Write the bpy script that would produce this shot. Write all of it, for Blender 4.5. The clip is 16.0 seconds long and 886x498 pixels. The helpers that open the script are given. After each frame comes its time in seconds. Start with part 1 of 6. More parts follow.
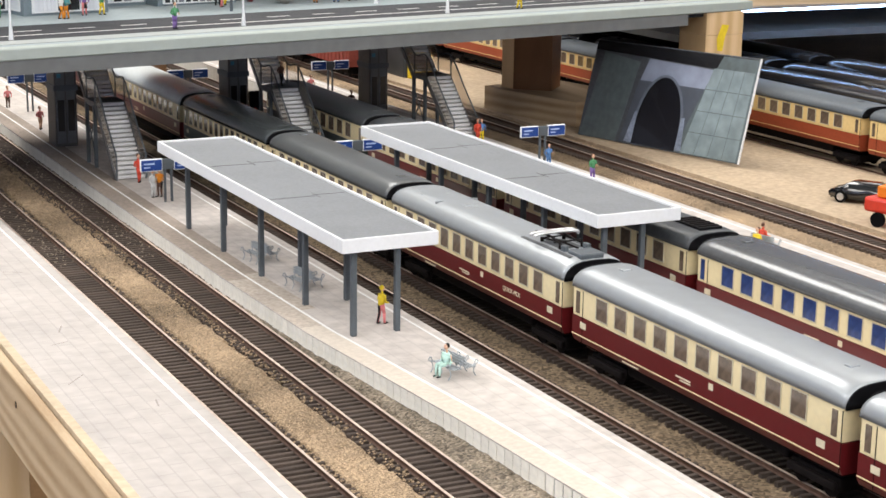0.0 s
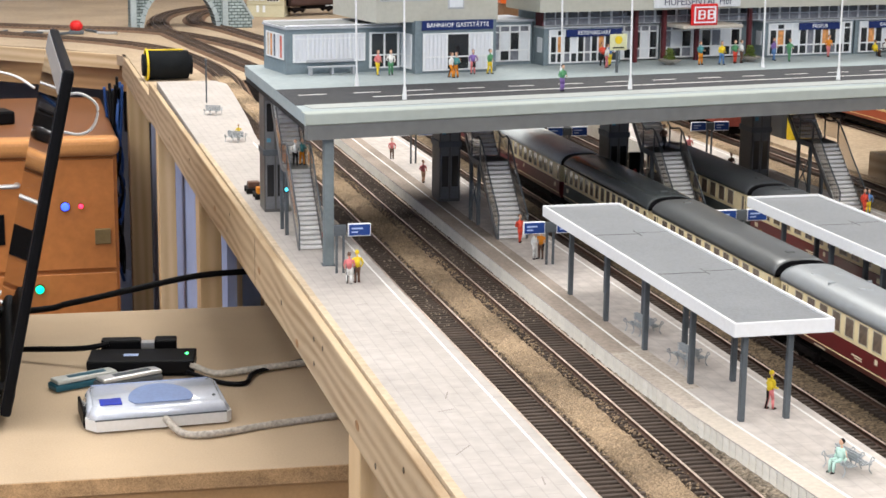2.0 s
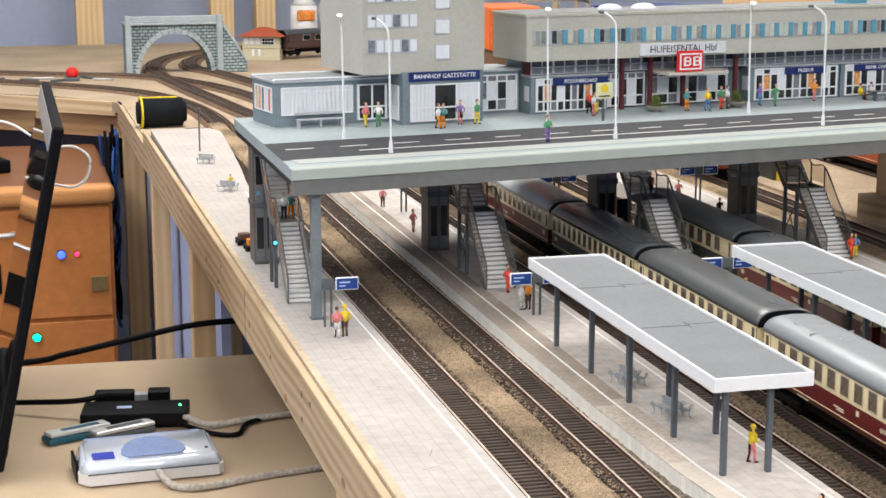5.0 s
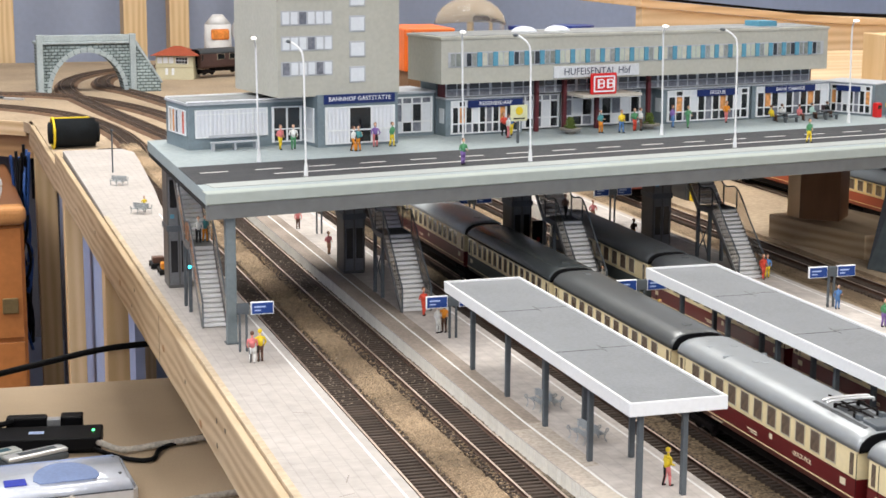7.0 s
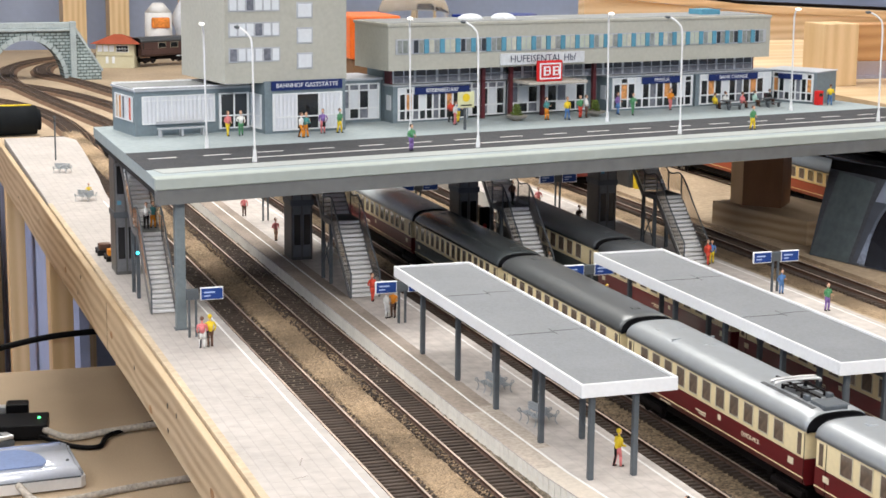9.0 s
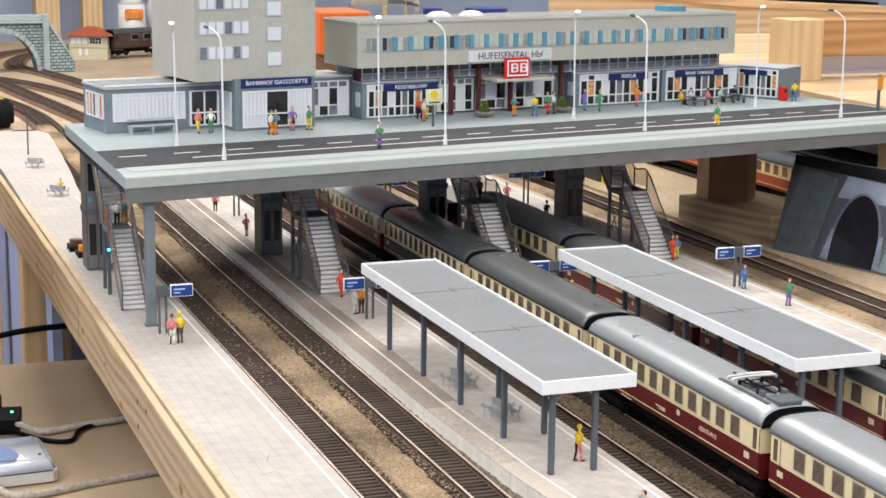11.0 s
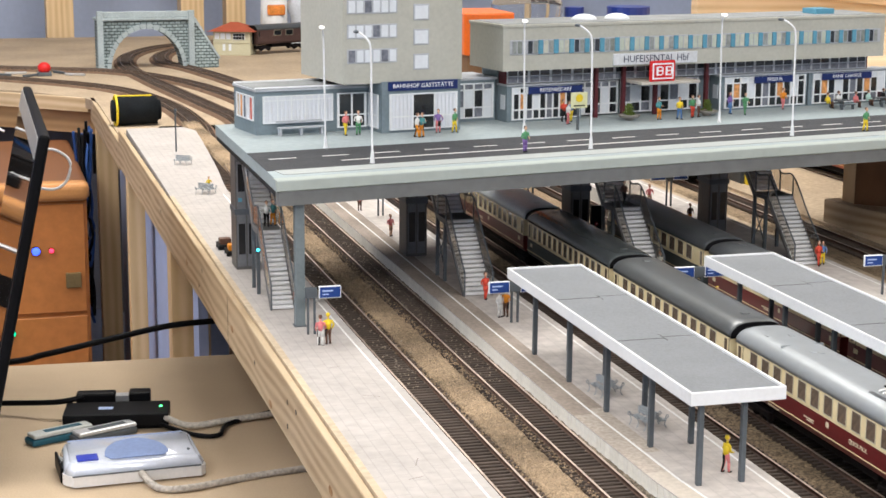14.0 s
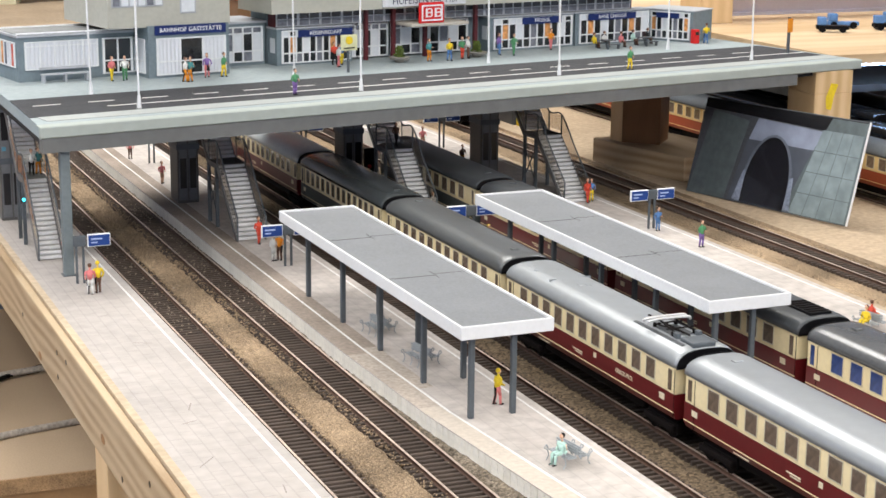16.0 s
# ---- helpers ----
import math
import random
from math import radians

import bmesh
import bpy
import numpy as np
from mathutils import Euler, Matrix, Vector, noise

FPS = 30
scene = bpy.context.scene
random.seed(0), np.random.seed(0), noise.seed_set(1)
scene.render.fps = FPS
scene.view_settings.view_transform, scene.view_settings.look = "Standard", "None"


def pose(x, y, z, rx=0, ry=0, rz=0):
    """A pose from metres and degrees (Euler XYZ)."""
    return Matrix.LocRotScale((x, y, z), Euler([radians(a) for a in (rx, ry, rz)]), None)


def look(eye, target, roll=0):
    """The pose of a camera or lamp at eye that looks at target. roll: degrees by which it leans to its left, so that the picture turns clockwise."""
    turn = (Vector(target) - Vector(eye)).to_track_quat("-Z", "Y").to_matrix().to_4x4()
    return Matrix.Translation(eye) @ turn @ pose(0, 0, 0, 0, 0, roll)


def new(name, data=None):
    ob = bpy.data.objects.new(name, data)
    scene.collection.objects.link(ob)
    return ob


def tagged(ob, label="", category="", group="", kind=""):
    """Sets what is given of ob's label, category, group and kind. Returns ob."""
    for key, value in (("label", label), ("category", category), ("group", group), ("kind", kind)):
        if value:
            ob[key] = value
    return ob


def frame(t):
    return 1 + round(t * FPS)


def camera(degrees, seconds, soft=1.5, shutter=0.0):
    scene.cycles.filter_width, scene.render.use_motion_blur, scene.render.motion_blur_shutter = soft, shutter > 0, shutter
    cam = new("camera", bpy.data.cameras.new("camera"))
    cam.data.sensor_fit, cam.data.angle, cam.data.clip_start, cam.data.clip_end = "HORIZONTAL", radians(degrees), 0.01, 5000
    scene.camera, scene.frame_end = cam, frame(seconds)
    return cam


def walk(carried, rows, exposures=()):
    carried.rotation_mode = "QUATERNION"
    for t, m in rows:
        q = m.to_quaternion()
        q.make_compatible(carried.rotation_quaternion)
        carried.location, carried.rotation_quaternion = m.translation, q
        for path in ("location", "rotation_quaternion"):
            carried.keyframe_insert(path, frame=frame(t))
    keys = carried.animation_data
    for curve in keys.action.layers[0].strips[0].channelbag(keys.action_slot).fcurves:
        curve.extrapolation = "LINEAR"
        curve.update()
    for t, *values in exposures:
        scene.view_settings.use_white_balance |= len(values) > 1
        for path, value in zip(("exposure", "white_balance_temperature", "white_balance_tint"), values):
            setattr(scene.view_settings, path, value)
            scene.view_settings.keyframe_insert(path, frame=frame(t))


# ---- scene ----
cam = camera(29.3, 16.0, soft=1.6)
PATH = [
    (0, (-0.3335, -0.7322, 0.2330), (0.1018, 0.1369, -0.0021), 0.72),
    (0.5, (-0.3268, -0.7265, 0.2389), (0.0506, 0.1691, 0.0033), 0.84),
    (1, (-0.3355, -0.7172, 0.2409), (-0.0167, 0.2003, 0.0035), 0.39),
    (1.5, (-0.3445, -0.7115, 0.2453), (-0.0665, 0.2215, 0.0165), 0.45),
    (2, (-0.3473, -0.7138, 0.2479), (-0.1031, 0.2319, 0.0333), 0.73),
    (2.5, (-0.3471, -0.7174, 0.2525), (-0.1251, 0.2352, 0.0441), 0.69),
    (3, (-0.3462, -0.7176, 0.2530), (-0.1315, 0.2362, 0.0428), 0.43),
    (3.5, (-0.3409, -0.7178, 0.2518), (-0.1216, 0.2346, 0.0402), 0.27),
    (4, (-0.3402, -0.7196, 0.2529), (-0.1141, 0.2322, 0.0459), 0.03),
    (4.5, (-0.3390, -0.7216, 0.2572), (-0.1083, 0.2300, 0.0542), -0.02),
    (5, (-0.3388, -0.7209, 0.2614), (-0.0952, 0.2291, 0.0662), -0.05),
    (7.5, (-0.3383, -0.7195, 0.2657), (-0.0385, 0.2164, 0.0808), 0.34),
    (8, (-0.3408, -0.7204, 0.2660), (-0.0339, 0.2128, 0.0787), 0.43),
    (8.5, (-0.3433, -0.7223, 0.2645), (-0.0273, 0.2073, 0.0748), 0.50),
    (9, (-0.3464, -0.7226, 0.2628), (-0.0206, 0.2034, 0.0724), 0.55),
    (11.5, (-0.3455, -0.7411, 0.2751), (-0.0070, 0.1787, 0.0765), 0.64),
    (12, (-0.3491, -0.7415, 0.2791), (-0.0367, 0.1880, 0.0831), 0.81),
    (12.5, (-0.3545, -0.7441, 0.2833), (-0.0602, 0.1916, 0.0888), 0.88),
    (13, (-0.3561, -0.7449, 0.2833), (-0.0787, 0.1960, 0.0887), 0.74),
    (13.5, (-0.3577, -0.7429, 0.2830), (-0.0908, 0.2007, 0.0868), 0.58),
    (14, (-0.3560, -0.7413, 0.2814), (-0.0918, 0.2016, 0.0787), 0.41),
    (14.5, (-0.3552, -0.7429, 0.2828), (-0.0761, 0.1932, 0.0687), 0.41),
    (15, (-0.3516, -0.7453, 0.2797), (-0.0373, 0.1768, 0.0541), 0.67),
    (15.5, (-0.3497, -0.7444, 0.2783), (0.0075, 0.1618, 0.0519), 0.83),
    (16, (-0.3496, -0.7440, 0.2763), (0.0332, 0.1505, 0.0457), 0.57),
]
walk(cam, [(t, look(eye, target, roll)) for t, eye, target, roll in PATH])

# ---- world and lamps ----
K = 0.01  # the plan below is in centimetres
world = bpy.data.worlds.new("room_air")
scene.world = world
world.use_nodes = True
world.node_tree.nodes["Background"].inputs[0].default_value = (0.9, 0.95, 1.0, 1)
world.node_tree.nodes["Background"].inputs[1].default_value = 0.006


# Added area lamps at ceiling height, out of view, to brighten each side.
def added_ceiling_lamp(x, y, sx, sy, watts, colour=(1.0, 0.97, 0.92)):
    data = bpy.data.lights.new("added_ceiling_light", "AREA")
    data.shape, data.size, data.size_y, data.energy, data.color = "RECTANGLE", sx * K, sy * K, watts, colour
    ob = new("added_ceiling_light", data)
    ob.matrix_world = pose(x * K, y * K, 146 * K)
    return ob


added_ceiling_lamp(-60, -70, 70, 120, 8)
added_ceiling_lamp(70, -60, 70, 120, 8)
added_ceiling_lamp(-75, -235, 90, 100, 46)
added_ceiling_lamp(65, -235, 90, 100, 52)
added_ceiling_lamp(-150, 10, 60, 200, 28)
added_ceiling_lamp(-110, 110, 60, 120, 14)
added_ceiling_lamp(10, 140, 80, 90, 31)
added_ceiling_lamp(150, 110, 70, 130, 15)
scene.view_settings.exposure = 0.0


# ---- materials ----
def mat(name, colour, rough=0.6, metal=0.0, vary=0.12, scale=40.0, bump=0.0, fine=400.0, per_piece=0.0, coat=0.0, grit=0.0):
    """A painted or natural surface: large stains, fine grain, a little relief."""
    m = bpy.data.materials.new(name)
    m.use_nodes = True
    nt = m.node_tree
    b = nt.nodes["Principled BSDF"]
    co = nt.nodes.new("ShaderNodeTexCoord")
    n1, n2 = nt.nodes.new("ShaderNodeTexNoise"), nt.nodes.new("ShaderNodeTexNoise")
    n1.inputs["Scale"].default_value, n1.inputs["Detail"].default_value = scale, 4
    n2.inputs["Scale"].default_value, n2.inputs["Detail"].default_value = fine, 3
    add = nt.nodes.new("ShaderNodeMath")
    add.operation = "ADD"
    nt.links.new(co.outputs["Object"], n1.inputs["Vector"])
    nt.links.new(co.outputs["Object"], n2.inputs["Vector"])
    nt.links.new(n1.outputs["Fac"], add.inputs[0])
    nt.links.new(n2.outputs["Fac"], add.inputs[1])
    ramp = nt.nodes.new("ShaderNodeMapRange")
    ramp.inputs[1].default_value, ramp.inputs[2].default_value = 0.7, 1.3
    ramp.inputs[3].default_value, ramp.inputs[4].default_value = 1 - vary, 1 + vary
    nt.links.new(add.outputs[0], ramp.inputs[0])
    value = ramp.outputs[0]
    if per_piece:
        info, pr, mul = nt.nodes.new("ShaderNodeObjectInfo"), nt.nodes.new("ShaderNodeMapRange"), nt.nodes.new("ShaderNodeMath")
        pr.inputs[3].default_value, pr.inputs[4].default_value = 1 - per_piece, 1 + per_piece
        mul.operation = "MULTIPLY"
        nt.links.new(info.outputs["Random"], pr.inputs[0])
        nt.links.new(value, mul.inputs[0])
        nt.links.new(pr.outputs[0], mul.inputs[1])
        value = mul.outputs[0]
    mix = nt.nodes.new("ShaderNodeVectorMath")
    mix.operation = "SCALE"
    mix.inputs[0].default_value = colour
    nt.links.new(value, mix.inputs["Scale"])
    nt.links.new(mix.outputs[0], b.inputs["Base Color"])
    b.inputs["Roughness"].default_value, b.inputs["Metallic"].default_value = rough, metal
    b.inputs["Coat Weight"].default_value = coat
    b.inputs["Specular IOR Level"].default_value = 0.5 if coat or metal else (0.07 if max(colour) < 0.04 else 0.25)
    if grit:
        vor, gr, gm = nt.nodes.new("ShaderNodeTexVoronoi"), nt.nodes.new("ShaderNodeMapRange"), nt.nodes.new("ShaderNodeVectorMath")
        vor.inputs["Scale"].default_value = fine
        gm.operation = "SCALE"
        sep = nt.nodes.new("ShaderNodeSeparateColor")
        nt.links.new(co.outputs["Object"], vor.inputs["Vector"])
        nt.links.new(vor.outputs["Color"], sep.inputs[0])
        gr.inputs[3].default_value, gr.inputs[4].default_value = 1 - grit, 1 + grit
        nt.links.new(sep.outputs[0], gr.inputs[0])
        nt.links.new(mix.outputs[0], gm.inputs[0])
        nt.links.new(gr.outputs[0], gm.inputs["Scale"])
        nt.links.new(gm.outputs[0], b.inputs["Base Color"])
    if bump:
        bp = nt.nodes.new("ShaderNodeBump")
        bp.inputs["Strength"].default_value, bp.inputs["Distance"].default_value = bump, 0.001
        nt.links.new(n2.outputs["Fac"], bp.inputs["Height"])
        nt.links.new(bp.outputs[0], b.inputs["Normal"])
    return m


def wood_mat(name, light, dark, axis=(1, 1, 1), rough=0.55, ring=4.0, bands="Z"):
    """Sawn timber: long streaks of grain with growth rings; axis squeezes the pattern along the board."""
    m = bpy.data.materials.new(name)
    m.use_nodes = True
    nt = m.node_tree
    b = nt.nodes["Principled BSDF"]
    co, mp = nt.nodes.new("ShaderNodeTexCoord"), nt.nodes.new("ShaderNodeMapping")
    mp.inputs["Scale"].default_value = axis
    wave, nz, fine = nt.nodes.new("ShaderNodeTexWave"), nt.nodes.new("ShaderNodeTexNoise"), nt.nodes.new("ShaderNodeTexNoise")
    wave.bands_direction = bands
    wave.inputs["Scale"].default_value, wave.inputs["Distortion"].default_value = ring, 6.0
    wave.inputs["Detail"].default_value, wave.inputs["Detail Scale"].default_value = 2.0, 0.8
    nz.inputs["Scale"].default_value, fine.inputs["Scale"].default_value = 9.0, 160.0
    for node in (wave, nz, fine):
        nt.links.new(mp.outputs[0], node.inputs["Vector"])
    nt.links.new(co.outputs["Object"], mp.inputs["Vector"])
    a, c = nt.nodes.new("ShaderNodeMath"), nt.nodes.new("ShaderNodeMath")
    a.operation, c.operation = "MULTIPLY", "MULTIPLY_ADD"
    nt.links.new(wave.outputs["Fac"], a.inputs[0])
    nt.links.new(nz.outputs["Fac"], a.inputs[1])
    nt.links.new(fine.outputs["Fac"], c.inputs[0])
    c.inputs[1].default_value = 0.3
    nt.links.new(a.outputs[0], c.inputs[2])
    ramp = nt.nodes.new("ShaderNodeValToRGB")
    ramp.color_ramp.elements[0].position, ramp.color_ramp.elements[0].color = 0.15, (*light, 1)
    ramp.color_ramp.elements[1].position, ramp.color_ramp.elements[1].color = 0.85, (*dark, 1)
    nt.links.new(c.outputs[0], ramp.inputs[0])
    nt.links.new(ramp.outputs[0], b.inputs["Base Color"])
    b.inputs["Roughness"].default_value = rough
    bp = nt.nodes.new("ShaderNodeBump")
    bp.inputs["Strength"].default_value, bp.inputs["Distance"].default_value = 0.25, 0.0006
    nt.links.new(c.outputs[0], bp.inputs["Height"])
    nt.links.new(bp.outputs[0], b.inputs["Normal"])
    return m


def glass_mat(name, tint=(0.03, 0.035, 0.04), rough=0.08):
    m = bpy.data.materials.new(name)
    m.use_nodes = True
    b = m.node_tree.nodes["Principled BSDF"]
    b.inputs["Base Color"].default_value = (*tint, 1)
    b.inputs["Roughness"].default_value = rough
    b.inputs["Specular IOR Level"].default_value = 0.6
    return m


def clear_mat(name, tint=(0.9, 0.95, 0.97)):
    m = bpy.data.materials.new(name)
    m.use_nodes = True
    b = m.node_tree.nodes["Principled BSDF"]
    b.inputs["Base Color"].default_value = (*tint, 1)
    b.inputs["Roughness"].default_value = 0.05
    b.inputs["Transmission Weight"].default_value = 0.95
    b.inputs["IOR"].default_value = 1.15
    return m


def lit_mat(name, colour, strength):
    m = bpy.data.materials.new(name)
    m.use_nodes = True
    b = m.node_tree.nodes["Principled BSDF"]
    b.inputs["Base Color"].default_value = (*colour, 1)
    b.inputs["Emission Color"].default_value = (*colour, 1)
    b.inputs["Emission Strength"].default_value = strength
    return m


def paving_mat(name, colour, line, size_x, size_y, dirt=0.12, lines=0.5, turn=0.0):
    """Printed paving: thin joint lines in a running bond, faint stains."""
    m = mat(name, colour, 0.75, vary=dirt, scale=14, fine=120)
    nt = m.node_tree
    b = nt.nodes["Principled BSDF"]
    src = b.inputs["Base Color"].links[0].from_socket
    co, mp, br = nt.nodes.new("ShaderNodeTexCoord"), nt.nodes.new("ShaderNodeMapping"), nt.nodes.new("ShaderNodeTexBrick")
    mp.inputs["Rotation"].default_value = (0, 0, turn)
    br.inputs["Scale"].default_value = 1.0
    br.inputs["Brick Width"].default_value, br.inputs["Row Height"].default_value = size_y * K, size_x * K
    br.inputs["Mortar Size"].default_value = 0.00045
    br.inputs["Mortar Smooth"].default_value = 0.3
    br.inputs["Color1"].default_value, br.inputs["Color2"].default_value = (1, 1, 1, 1), (0.95, 0.94, 0.93, 1)
    br.inputs["Mortar"].default_value = (*line, 1)
    nt.links.new(co.outputs["Object"], mp.inputs["Vector"])
    nt.links.new(mp.outputs[0], br.inputs["Vector"])
    mix = nt.nodes.new("ShaderNodeMix")
    mix.data_type, mix.blend_type = "RGBA", "MULTIPLY"
    mix.inputs[0].default_value = lines
    nt.links.new(src, mix.inputs[6])
    nt.links.new(br.outputs["Color"], mix.inputs[7])
    nt.links.new(mix.outputs[2], b.inputs["Base Color"])
    return m


WOOD = wood_mat("pine_beam", (0.52, 0.395, 0.25), (0.3, 0.195, 0.1), (7, 1.4, 7), ring=5.0)
WOOD_UP = wood_mat("pine_post", (0.7, 0.5, 0.28), (0.55, 0.36, 0.17), (6, 6, 0.8), bands="X")
WOOD_X = wood_mat("pine_cross_beam", (0.66, 0.5, 0.32), (0.46, 0.31, 0.16), (0.7, 6, 6))
BOARD = mat("chipboard", (0.47, 0.36, 0.245), 0.7, vary=0.1, scale=10, fine=700, bump=0.2)
PLY = mat("plywood_base", (0.42, 0.325, 0.225), 0.75, vary=0.22, scale=8, fine=220, bump=0.2, grit=0.05)
CHERRY = mat("cherry_veneer", (0.47, 0.175, 0.05), 0.4, vary=0.14, scale=6, fine=90)
BALLAST = mat("ballast", (0.29, 0.212, 0.136), 0.95, vary=0.85, scale=14, fine=1500, bump=1.0, grit=0.42)
# Dark grit; the shade between sleepers is put into its near-black.
BALLAST_DARK_SHADED = mat("ballast_dark_shaded", (0.007, 0.005, 0.004), 0.95, vary=0.8, scale=22, fine=1100, bump=1.0, grit=0.6)
SLEEPER = mat("sleeper_brown", (0.072, 0.054, 0.044), 0.8, vary=0.3, scale=120, fine=1500, per_piece=0.22)
RAIL = mat("rail_brown", (0.085, 0.048, 0.034), 0.6, vary=0.35, scale=50)
RAIL_TOP = mat("rail_polished", (0.58, 0.47, 0.39), 0.42, metal=0.45, vary=0.3, scale=30)
PAVE_L = paving_mat("paving_print", (0.43, 0.397, 0.372), (0.36, 0.35, 0.35), 0.7, 1.9, lines=0.18, turn=math.pi / 2, dirt=0.12)
PAVE = paving_mat("paving_print_warm", (0.5, 0.458, 0.425), (0.45, 0.45, 0.46), 0.85, 1.6, lines=0.2, turn=math.pi / 2, dirt=0.2)
PAVE_CREAM = mat("paving_cream_band", (0.54, 0.48, 0.41), 0.8, vary=0.14, scale=14)
PAVE_FADE = mat("paving_faded_band", (0.42, 0.365, 0.31), 0.8, vary=0.3, scale=22)
BALLAST_GREY = mat("ballast_grey", (0.2, 0.165, 0.125), 0.95, vary=0.5, scale=40, fine=900, bump=1.0, grit=0.55)
PAVE_BROWN = mat("paving_brown_band", (0.3, 0.25, 0.21), 0.8, vary=0.25, scale=25)
EDGE_WHITE = mat("white_line", (0.74, 0.73, 0.71), 0.6, vary=0.06)
KERB = mat("platform_side", (0.22, 0.195, 0.165), 0.8, vary=0.2, scale=30)
PANEL = mat("concrete_panel", (0.78, 0.75, 0.67), 0.75, vary=0.1, scale=40, per_piece=0.05)
CANOPY_TOP = mat("roofing_felt", (0.2, 0.21, 0.222), 0.75, vary=0.08, scale=30, fine=700, bump=0.15, grit=0.05)
WHITE = mat("white_plastic", (0.72, 0.73, 0.74), 0.45, vary=0.05, scale=20)
STEEL_GREY = mat("grey_paint", (0.09, 0.103, 0.115), 0.5, vary=0.12, scale=60)
DECK = mat("deck_blue_grey", (0.31, 0.36, 0.372), 0.75, vary=0.1, scale=14, fine=220, bump=0.2)
DECK_EDGE = mat("deck_cornice", (0.37, 0.41, 0.38), 0.7, vary=0.05, scale=9, fine=160)
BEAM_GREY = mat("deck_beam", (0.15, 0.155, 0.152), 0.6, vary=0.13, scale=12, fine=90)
ASPHALT = mat("asphalt", (0.045, 0.047, 0.052), 0.8, vary=0.2, scale=60, fine=900, bump=0.3)
CONC = mat("tower_concrete", (0.43, 0.425, 0.37), 0.8, vary=0.07, scale=20, fine=300)
SLATE = mat("slate_blue_frame", (0.17, 0.215, 0.24), 0.55, vary=0.12, scale=40)
PANE = glass_mat("dark_pane")
PANE_DARK = glass_mat("black_pane", (0.012, 0.014, 0.016), 0.12)
CURTAIN = mat("white_blind", (0.66, 0.69, 0.72), 0.6, vary=0.05, scale=60)
BLUE_SIGN = mat("blue_sign", (0.012, 0.026, 0.12), 0.4, vary=0.05)
RED = mat("coach_red", (0.115, 0.009, 0.011), 0.32, vary=0.1, scale=20, coat=0.2)
CREAM = mat("coach_cream", (0.78, 0.66, 0.4), 0.4, vary=0.06, scale=20, coat=0.1)
ROOF = mat("coach_roof_grey", (0.31, 0.33, 0.345), 0.36, metal=0.35, vary=0.06, scale=9, fine=120)
ROOF_DARK = mat("coach_roof_dark", (0.06, 0.065, 0.07), 0.4, vary=0.15, scale=12)
BLACK = mat("black_plastic", (0.005, 0.005, 0.006), 0.45, vary=0.2, scale=40)
DARK = mat("dark_running_gear", (0.01, 0.008, 0.008), 0.7, vary=0.3, scale=60)
WALL_BLUE = mat("wall_blue_grey", (0.4, 0.45, 0.58), 0.85, vary=0.05, scale=3, fine=80)
FLOOR_MAT = mat("floor_lino", (0.2, 0.17, 0.15), 0.6, vary=0.15, scale=5, fine=60)
CEIL_MAT = mat("ceiling_white", (0.8, 0.8, 0.78), 0.9, vary=0.03, scale=4)


# ---- builders ----
def box(bm, x0, x1, y0, y1, z0, z1, bevel=0.0, seg=2):
    """A block, its edges rounded by bevel."""
    r = bmesh.ops.create_cube(bm, size=1.0)
    vs = r["verts"]
    for v in vs:
        v.co = Vector((x0 + (v.co.x + 0.5) * (x1 - x0), y0 + (v.co.y + 0.5) * (y1 - y0), z0 + (v.co.z + 0.5) * (z1 - z0)))
    if bevel:
        es = {e for v in vs for e in v.link_edges}
        bmesh.ops.bevel(bm, geom=list(es), offset=bevel, segments=seg, affect="EDGES", profile=0.5)
    return bm


def rod(bm, p, q, r0, r1=None, seg=10):
    """A round bar from p to q."""
    p, q = Vector(p), Vector(q)
    r1 = r0 if r1 is None else r1
    turn = (q - p).to_track_quat("Z", "Y").to_matrix().to_4x4()
    bmesh.ops.create_cone(bm, cap_ends=True, segments=seg, radius1=r0, radius2=r1, depth=(q - p).length,
                          matrix=Matrix.Translation((p + q) / 2) @ turn)
    return bm


def ball(bm, c, r, sx=1, sy=1, sz=1, seg=10):
    bmesh.ops.create_uvsphere(bm, u_segments=seg, v_segments=max(6, seg // 2 + 1), radius=r,
                              matrix=Matrix.Translation(c) @ Matrix.Diagonal((sx, sy, sz, 1)))
    return bm


def sweep(bm, line, y0, y1, closed=True, axis="y"):
    """A profile (list of pairs) drawn along an axis; its ends closed."""
    def at(a, b, t):
        return Vector((a, t, b)) if axis == "y" else Vector((t, a, b)) if axis == "x" else Vector((a, b, t))
    v0 = [bm.verts.new(at(a, b, y0)) for a, b in line]
    v1 = [bm.verts.new(at(a, b, y1)) for a, b in line]
    n = len(line)
    for i in range(n if closed else n - 1):
        j = (i + 1) % n
        bm.faces.new((v0[i], v0[j], v1[j], v1[i]))
    if closed:
        bm.faces.new(list(reversed(v0)))
        bm.faces.new(v1)
    return bm


